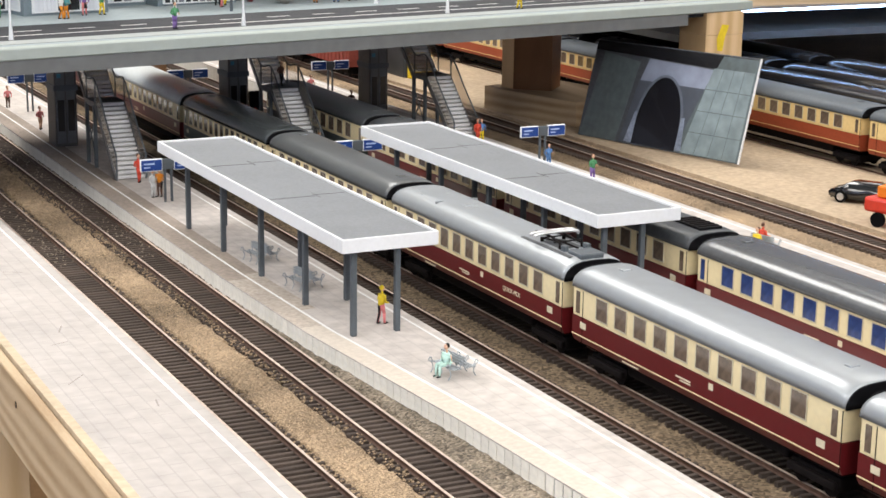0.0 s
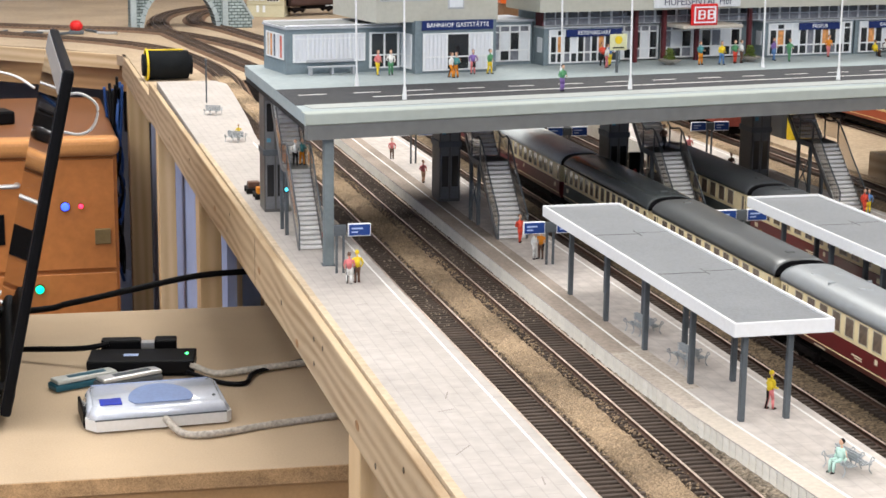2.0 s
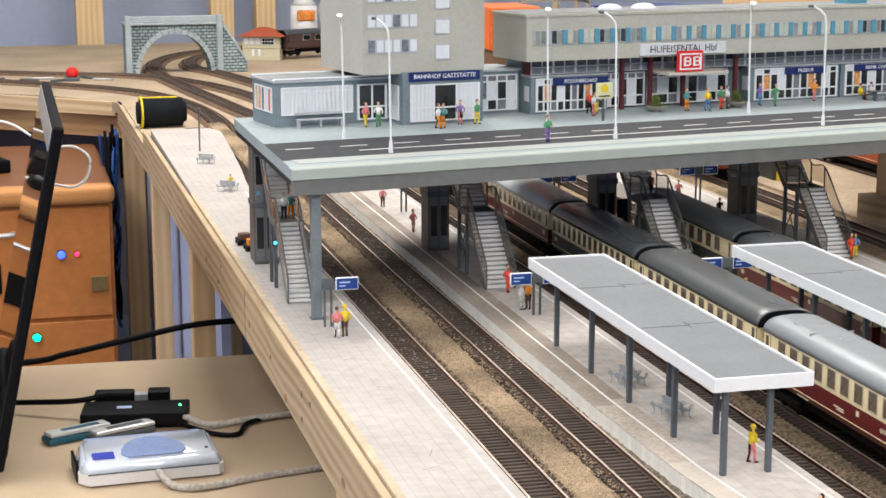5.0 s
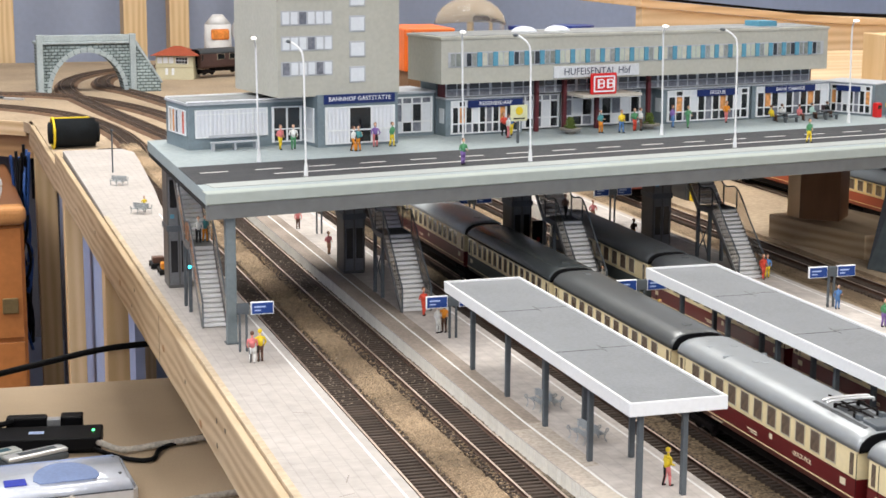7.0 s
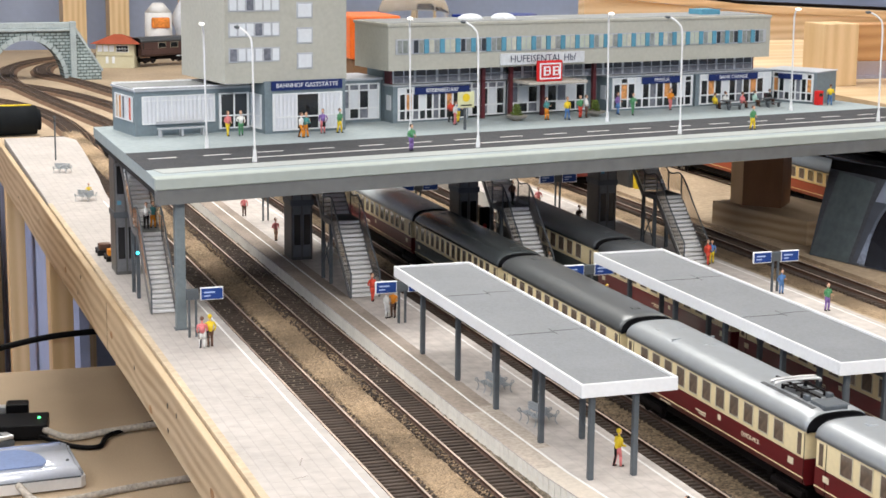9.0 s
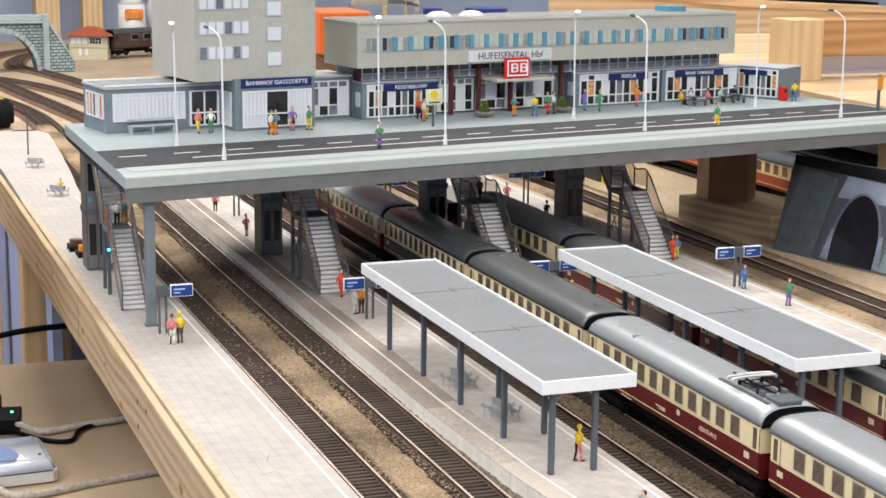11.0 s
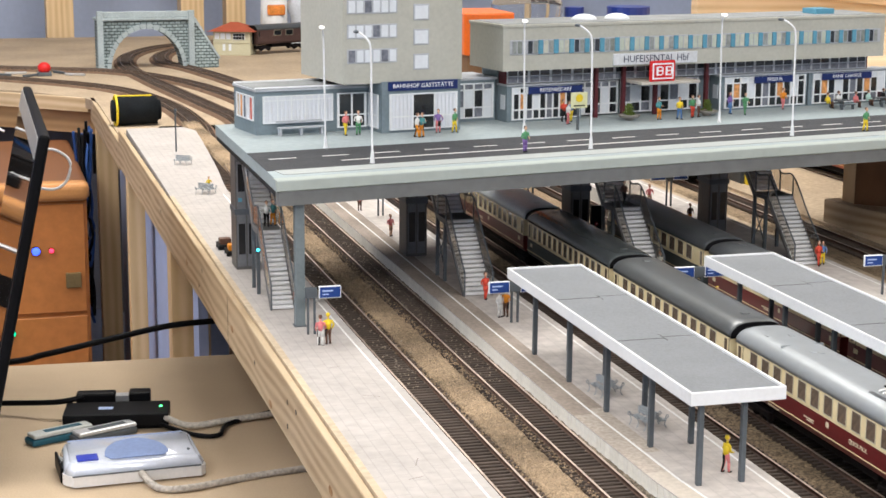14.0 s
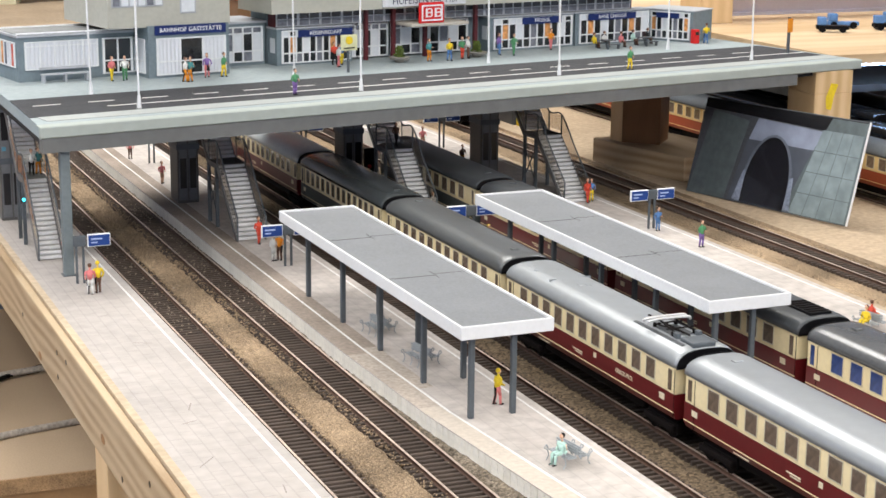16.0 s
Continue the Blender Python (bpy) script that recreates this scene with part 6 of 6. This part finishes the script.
# black torch with yellow rim and a nut
tc = thing("black_speaker", P(-14.6, 153, -1.75, 3), "black rounded cylinder with a yellow rim lying on the board", "speaker")
bm = bmesh.new()
rod(bm, (-3.1, 0, 2.0), (3.3, 0, 2.0), 1.95, 1.85, seg=24)
bmesh.ops.bevel(bm, geom=[e for e in bm.edges if len(e.link_faces) == 2 and e.calc_face_angle(0) > 1], offset=.5, segments=4, affect="EDGES")
part("body", smooth(bm), mat("black_fabric", (.012, .014, .016), .8, vary=.3, fine=900, bump=.4), tc)
part("rim", cable(bmesh.new(), [(-2.6, 2.0 * math.cos(a), 2.0 + 2.0 * math.sin(a)) for a in [i * math.pi / 8 for i in range(17)]], .16), FIG["yellow"], tc, "yellow rim")
part("strap", B(-2.4, 2.2, -.25, .25, 3.85, 4.02, bevel=.05), FIG["yellow"], tc, "yellow strip")
nt_ = thing("metal_nut", P(-13.6, 139.5, -1.7), "small bright metal nut on the board", "nut")
bm = bmesh.new()
rod(bm, (0, 0, 0), (0, 0, .9), .7, seg=6)
part("body", bm, STEEL_LIGHT, nt_)
# red push button and oddments on the far board
bt = thing("red_button", P(-23.4, 220, -1.7), "red round button among small metal tools", "button")
part("cap", ball(bmesh.new(), (0, 0, 1.3), 1.1, 1, 1, .9, 14), LOGO_RED, bt)
part("base", B(-1.2, 1.2, -1.2, 1.2, 0, .6, bevel=.1), STEEL_GREY, bt)
for k in range(10):
    tl = thing("small_tool", P(-40 + k * 2.4, 219 + (k % 3) * 2.2, -1.72, k * 37), "small metal track part lying loose", "track part", "loose track parts")
    part("bar", B(-1.8, 1.8, -.25, .25, 0, .4, bevel=.08), STEEL_LIGHT if k % 2 else STEEL_GREY, tl)
# bottle, bag, dark goods train and posts at the back
bt = thing("plastic_bottle", P(27.5, 286, -1.75), "white plastic bottle with an orange label", "bottle")
bm = bmesh.new()
rod(bm, (0, 0, 0), (0, 0, 8.5), 3.0, 2.8, seg=20)
rod(bm, (0, 0, 8.5), (0, 0, 10.5), 2.8, 1.1, seg=20)
part("body", smooth(bm), mat("bottle_white", (.75, .74, .72), .4), bt)
part("label", B(-1.9, 1.9, -3.06, -2.7, 5.4, 7.6, bevel=.3), mat("bottle_label_orange", (.75, .25, .05), .5, vary=.4, scale=60), bt)
part("text_bar", B(-1.5, 1.5, -3.06, -2.7, 2.2, 3.0), FIG["blue"], bt)
bg = thing("plastic_bag", P(35.5, 288, -1.75), "crumpled clear plastic bag", "bag")
bm = bmesh.new()
ball(bm, (0, 0, 6), 5.5, .8, .6, 1.15, 16)
for v in bm.verts:
    v.co += Vector((noise.noise(v.co * .5), noise.noise(v.co * .5 + Vector((9, 0, 0))), noise.noise(v.co * .5 + Vector((0, 9, 0))))) * 1.3
    v.co.z = max(v.co.z, 0)
part("film", smooth(bm), mat("bag_film", (.62, .64, .68), .2, vary=.2, scale=20, coat=.5), bg)
bx = thing("white_carton", P(34, 276, -1.75), "small white carton on the far board", "box")
part("carton", B(-5, 5, -2, 2, 0, 3.2, bevel=.08), CURTAIN, bx)
part("carton_lid", B(-5.1, 5.1, -2.1, 2.1, 3.2, 3.5, bevel=.08), CURTAIN, bx)
GOODS = mat("goods_dark_brown", (.07, .04, .035), .6, vary=.25, scale=30)
for i in range(4):
    coach(0, 0, 13, "dark brown goods van with a dark roof", roof=ROOF_DARK, lower=GOODS, upper=GOODS, pane=PANE_DARK, wins=4, letter=False, group="dark goods vans", m=pose((17 + i * 12.4) * K, (252 - i * 6) * K, -1.1 * K, 0, 0, -64))
for x, w in ((10, 7), (-19, 8), (20, 6), (36, 5.5), (62, 7), (-62, 8), (88, 7)):
    ps = thing("wall_post", P(x, 304), "square pine post behind the layout", "post", "wall posts")
    part("post", B(0, w * .72, 0, w, -95, 90, bevel=.08, seg=1), WOOD_UP, ps)
ob_ = thing("orange_box", P(11.9, 88, 0), "bright orange plastic box behind the station", "box")
part("tub", B(0, 5.2, 0, 8, 12.8, 17.0, bevel=.15), mat("orange_plastic", (.85, .15, .01), .35, coat=.2), ob_)
part("stand", B(.5, 4.9, .5, 7.5, -1.75, 12.8), mat("stand_brown", (.22, .12, .06), .6, vary=.1), ob_)
cv = thing("clear_dome", P(36, 141, 0), "clear plastic dome cover behind the station", "cover")
part("dome", smooth(ball(bmesh.new(), (0, 0, 14), 4.6, 1.05, 1, .85, 20)), clear_mat("dome_plastic", (.8, .83, .86)), cv)
part("foot", B(-4.5, 4.5, -4, 4, -1.75, 12.6), BOARD, cv)
for x in (42.3, 50):
    ld = thing("blue_lid", P(x, 140, 0), "dark blue jar lid on a wooden stand", "lid", "blue lids")
    bm = bmesh.new()
    rod(bm, (0, 0, 12.7), (0, 0, 14.1), 1.3 if x < 45 else 2.9, seg=20)
    part("lid", bm, mat("lid_blue", (.01, .03, .2), .35, coat=.3), ld)
    part("stand", B(-1.2, 1.2, -1.2, 1.2, -1.75, 12.7), WOOD_UP, ld)

# ---- right side: timber supports, storage line, printed sheet ----
structure("side_board", B(40.6, 53.2, -60, 150, -1.75, -1.28), PLY, "pale plywood strip beside the outer track", "base board")
pb = thing("support_post", P(0, 0), "dark brown wooden post on a pale timber block", "post", "deck supports")
bm = bmesh.new()
sweep(bm, [(41.95, 65.2), (42.15, 63.4), (44.7, 60.8), (47.2, 63.5), (44.5, 66.5)], .9, 8.93, axis="z")
part("post", bm, wood_mat("post_brown", (.27, .13, .055), (.18, .08, .03), (6, 6, .8)), pb)
# Left face in paler pine: the light on that side is in the colour.
bm = bmesh.new()
sweep(bm, [(41.9, 65.22), (42.1, 63.38), (42.14, 63.4), (41.94, 65.2)], .9, 8.93, axis="z")
part("post_face_lit", bm, WOOD_UP, pb, "left face in paler pine for the light on it")
bm = bmesh.new()
sweep(bm, [(40.75, 66.5), (41.2, 62.8), (43.3, 54.0), (51, 56), (49, 68)], -1.27, .9, axis="z")
bmesh.ops.bevel(bm, geom=list(bm.edges), offset=.06, segments=1, affect="EDGES")
part("block", bm, WOOD, pb)
pb = thing("support_post", P(0, 0), "square pine post with a yellow paint smear", "post", "deck supports")
part("post", B(50.7, 54.5, 45.4, 49.4, -1.27, 7.4, bevel=.05, seg=1), WOOD_UP, pb)
part("head_block", B(50.7, 54.5, 45.4, 49.4, 7.42, 9.33, bevel=.03, seg=1), WOOD_UP, pb)
bm = bmesh.new()
sweep(bm, [(51.9, 6.1), (52.4, 6.0), (52.6, 7.1), (53.0, 8.2), (52.3, 8.3), (51.8, 7.1)], 45.34, 45.38)
part("paint_smear", bm, FIG["yellow"], pb, "yellow paint smear")
structure("shelf_board", B(55.3, 150, 49.5, 150, 9.25, 10.1), WOOD_X, "pine shelf board carrying on from the street deck", "shelf")
pw = thing("upright_post", P(0, 0), "pale square pine post on the shelf", "post", "shelf uprights")
part("post", B(58.4, 62.4, 77, 81, 10.1, 16.4, bevel=.06, seg=1), WOOD_UP, pw)
wp = thing("lavender_screen", P(0, 0), "pale lavender board standing on the shelf", "board")
part("sheet", B(64.4, 120, 84, 84.6, 10.1, 13.4), mat("lavender_sheet", (.62, .63, .74), .6, vary=.05), wp)
part("ledge", B(64.4, 120, 83.6, 84, 10.1, 10.4), mat("lavender_ledge", (.5, .5, .6), .6), wp)
bd_ = thing("upper_shelf", P(0, 0), "broad pine board with strong grain carrying an upper track", "shelf")
bm = bmesh.new()
sweep(bm, [(60, -1.7), (116, -1.7), (116, 12.6), (88, 13.9), (62, 16.2), (60, 16.4)], 140, 142)
part("front_board", bm, WOOD_X, bd_)
bm = bmesh.new()
sweep(bm, [(59.5, 16.45), (62, 16.25), (88, 13.95), (116, 12.65), (116, 13.5), (88, 14.8), (62, 17.2), (59.5, 17.4)], 139, 165)
part("top_board", bm, wood_mat("top_board_pine", (.62, .42, .24), (.45, .28, .13), (.9, 6, 6)), bd_)
bm = bmesh.new()
sweep(bm, [(61, 17.4), (88, 14.85), (116, 13.55), (116, 13.9), (88, 15.2), (61, 17.8)], 146, 152)
part("upper_bed", bm, BALLAST_DARK_SHADED, bd_, "dark track bed")
bd_ = thing("timber_frame", P(0, 0), "dark pine timber beside the shelf", "timber")
part("board", B(62.5, 130, 79, 82, 12.4, 16.2, bevel=.1), wood_mat("board_orange", (.55, .3, .12), (.38, .18, .06), (.8, 6, 6)), bd_)
part("upright", B(110, 113, 79, 82, 10.1, 12.4, bevel=.1), WOOD_UP, bd_)
for k in range(5):
    mv = thing("model_vehicle", P(67 + k * 3.4, 66 + (k % 2) * 3, 10.1, 60 + k * 8), "dark blue model chassis parked on the shelf", "model vehicle", "parked chassis")
    part("chassis", B(-.5, .5, -1.6, 1.6, .3, .7, bevel=.08), FIG["blue"] if k % 2 else BLACK, mv)
    part("cab", B(-.5, .5, .6, 1.5, .7, 1.5, bevel=.12), FIG["blue"], mv)
    for yy in (-1, 1):
        bm = bmesh.new()
        rod(bm, (-.6, yy, .35), (.6, yy, .35), .35, seg=12)
        part("wheelset", bm, BLACK, mv)
tr = thing("railway_track", P(56.3, 0, -.5), "storage track with brown sleepers", "track", "parallel station tracks")
for sx in (-G, G):
    part("rail", rail_line(sx, -60, 150), RAIL, tr)
bm = bmesh.new()
y = -58.0
while y < 150:
    box(bm, -1.5, 1.5, y - .1, y + .1, RAIL_Z - .44, RAIL_Z - .24)
    y += SL_PITCH
tagged(part("sleeper", bm, SLEEPER, tr), kind="stuff")
# Black roofs and sides put the shade under the shelf into colour.
GLOSS_BLACK = mat("stored_roof_shade_black", (0.012, 0.013, 0.016), 0.2, vary=0.2, coat=.3)
for x, z in ((62, 0), (67, 0), (73, 0)):
    for a in (5, 29, 54, 80):
        coach(x, a + x % 5, a + x % 5 + 23, "stored coach blackened for the shade under the shelf", roof=GLOSS_BLACK, lower=BGRED if x == 73 else BLACK, upper=BLACK, pane=PANE_DARK, rail=-1.6, wins=10, letter=False, group="stored coaches", rise=.9)
sh = thing("led_strip", P(0, 0), "cold blue light strip under the shelf", "light strip")
part("strip", B(64, 130, 60, 60.4, 7.5, 7.75), lit_mat("led_cold_blue", (.4, .6, 1), 14), sh)
part("profile", B(64, 130, 60, 60.4, 7.75, 9.24), STEEL_LIGHT, sh)
# Added dark shelf, so the space below the shelf board stays dark.
structure("added_lower_shelf", B(59.5, 140, 62, 150, 4.6, 5.3), BEAM_GREY, "added dark grey shelf filling the shaded space", "shelf")
# red goods wagons and a yellow-nosed railcar behind the deck
RUST = mat("wagon_rust_red", (.26, .06, .045), .6, vary=.2, scale=40)
for a in (88, 101.5, 115):
    gw = thing("goods_wagon", P(37.9, a, -1.1), "rust red goods wagon with ribbed sides", "goods wagon", "goods wagons")
    part("body", B(-1.6, 1.6, .3, 12.6, 1.2, 4.3, bevel=.05, seg=1), RUST, gw)
    part("roof", ring_roof(bmesh.new(), .2, 12.7, 1.7, 4.3, .5), ROOF_DARK, gw)
    for i in range(12):
        part("rib", B(-1.68, -1.6, .7 + i, .85 + i, 1.25, 4.25), RUST, gw)
    bogie(gw, 2.5)
    bogie(gw, 10.4)
rc = thing("railcar", P(44.2, 87, -2.0), "yellow-nosed railcar behind the stairs", "railcar")
part("body", B(-1.6, 1.6, 1.0, 14, .4, 4.2, bevel=.4, seg=3), ROOF_DARK, rc)
part("nose", B(-1.3, 1.3, .2, 1.2, .5, 3.4, bevel=.35, seg=3), FIG["yellow"], rc, "yellow nose")
part("roof", ring_roof(bmesh.new(), .3, 14, 1.5, 4.1, .6), ROOF_DARK, rc)
part("window", B(-1.1, 1.1, .16, .24, 2.4, 3.4), PANE_DARK, rc)
# printed tunnel sheet leaning against the post
SL = mat("sheet_slate", (.1, .125, .13), .4, vary=.25, scale=18, fine=160, coat=.2)
SL2 = mat("sheet_stone_blue", (.2, .25, .265), .4, vary=.3, scale=14, fine=90, coat=.2)
ex = Vector((3.6, -18.1, 0)).normalized()
ez = Vector((2.05, .65, 8.15)).normalized()
ey = ez.cross(ex)
sheet_m = Matrix.Translation(Vector((41.5, 50.6, -1.27)) * K) @ Matrix((ex, ey, ez)).transposed().to_4x4()
sh = thing("tunnel_sheet", sheet_m, "glossy printed tunnel portal sheet leaning against the post", "printed sheet")
W_, H_ = 18.45, 8.35
part("backing", B(0, W_, 0, .12, 0, H_, bevel=.03, seg=1), mat("sheet_dark", (.07, .075, .085), .3, vary=.3, scale=20, coat=.3), sh)
part("edge", B(W_ - .06, W_ + .03, -.02, .14, 0, H_), WHITE, sh, "bright cut edge")


def flat(line, t, name, material):
    bm = bmesh.new()
    vs0 = [bm.verts.new((x, -t, z)) for x, z in line]
    vs1 = [bm.verts.new((x, 0, z)) for x, z in line]
    bm.faces.new(vs0)
    for i in range(len(line)):
        bm.faces.new((vs0[i], vs0[(i + 1) % len(line)], vs1[(i + 1) % len(line)], vs1[i]))
    return part(name, bm, material, sh)


flat([(0.1, .05), (4.6, .05), (5.6, 6.9), (1.2, 7.4)], .012, "wing", SL)
flat([(.1, 7.5), (W_ - .1, 7.0), (W_ - .1, 8.25), (.1, 8.3)], .008, "dark_band", mat("sheet_band_black", (.01, .01, .012), .25, coat=.3))
flat([(11.4, .05), (W_ - .1, .05), (W_ - .1, 8.2), (14.6, 8.2), (13.4, 5.6)], .012, "wing", SL)
flat([(6.0, 5.4), (13.5, 5.4), (14.4, 7.0), (6.6, 7.25)], .011, "sky_strip", mat("sheet_sky", (.24, .27, .35), .35, vary=.3, scale=14, fine=60, coat=.3))
flat([(5.0, .1), (12.6, .1), (13.3, 5.4), (5.9, 5.4)], .01, "wall_print", mat("sheet_wall", (.07, .08, .1), .35, vary=.25, scale=14, fine=60, coat=.3))
arch = [(9.0 + 2.5 * math.cos(a), 1.6 + 4.3 * math.sin(a)) for a in [math.pi * i / 18 for i in range(19)]]
flat([(12.0, .1)] + [(9.0 + (x - 9.0) * 1.12, 1.6 + (z - 1.6) * 1.05) for x, z in arch] + [(5.9, .1)], .016, "arch_ring", mat("sheet_arch", (.13, .15, .19), .35, vary=.3, scale=30, coat=.3))
PILLAR = mat("sheet_pillar", (.25, .29, .38), .35, vary=.4, scale=40, coat=.3)
flat([(11.5, .1)] + arch + [(6.5, .1)], .02, "arch_dark", mat("sheet_black", (.012, .012, .016), .25, coat=.3))
flat([(11.5, .2), (12.2, .2), (11.9, 2.9), (11.55, 2.8)], .024, "pillar", PILLAR)
flat([(6.5, .2), (5.6, .2), (6.2, 2.7), (6.48, 2.9)], .024, "pillar", PILLAR)
for j in range(4):
    z0, z1 = .1 + j * 1.78, 1.82 + j * 1.78
    left0, left1 = 12.1 + z0 * .24, 12.1 + z1 * .24
    n_ = 4
    for i in range(n_):
        a0, a1 = left0 + (W_ - .25 - left0) * i / n_, left1 + (W_ - .25 - left1) * i / n_
        b0, b1 = left0 + (W_ - .25 - left0) * (i + 1) / n_, left1 + (W_ - .25 - left1) * (i + 1) / n_
        flat([(a0 + .03, z0), (b0 - .03, z0), (b1 - .03, z1), (a1 + .03, z1)], .02, "stone_block", SL2)
# model car and red truck
car = thing("model_car", P(45.6, 18.2, -1.27, 30), "glossy black model car parked on the board", "model car")
GB = mat("car_black", (.008, .008, .01), .15, coat=1.0)
bm = bmesh.new()
sweep(bm, [(-2.3, .3), (2.3, .3), (2.35, .85), (1.5, 1.0), (.85, 1.5), (-1.2, 1.5), (-2.0, 1.05), (-2.35, .95)], -.95, .95, axis="x")
for v in bm.verts:
    if v.co.z > 1.2:
        v.co.x *= .8
bmesh.ops.bevel(bm, geom=list(bm.edges), offset=.12, segments=2, affect="EDGES")
part("body", smooth(bm), GB, car)
for sx in (-1, 1):
    part("side_window", B(sx * .84 - .03, sx * .84 + .03, -1.1, .9, 1.08, 1.4), PANE, car)
    part("headlight", B(sx * .7 - .18, sx * .7 + .18, -2.42, -2.3, .7, .88), CURTAIN, car)
    for yy in (-1.4, 1.4):
        bm = bmesh.new()
        rod(bm, (sx * .78, yy, .42), (sx * .98, yy, .42), .42, seg=16)
        w = part("wheel", bm, BLACK, car)
        bm = bmesh.new()
        rod(bm, (sx * .97, yy, .42), (sx * 1.0, yy, .42), .26, seg=12)
        part("rim", bm, STEEL_LIGHT, w)
rt = thing("model_truck", P(42.9, 9.2, -1.27, 15), "red and orange model truck parked on the board", "model truck")
part("cab", B(-1.1, 1.1, -1, 1.2, .5, 2.7, bevel=.15), mat("truck_red", (.6, .03, .02), .25, coat=.6), rt)
part("load", B(-1.0, 1.0, 1.3, 4, .9, 1.9, bevel=.2), mat("truck_bed_red", (.6, .04, .02), .35, coat=.4), rt)
part("crate", B(-.7, .7, 1.6, 3.2, 1.92, 2.7, bevel=.1), mat("truck_orange", (.75, .2, .02), .4), rt)
part("windscreen", B(-.9, .9, -1.05, -.98, 1.7, 2.4), PANE, rt)
for sx in (-1, 1):
    for yy in (-.2, 2.8):
        bm = bmesh.new()
        rod(bm, (sx * .8, yy, .5), (sx * 1.12, yy, .5), .5, seg=16)
        part("wheel", bm, BLACK, rt)
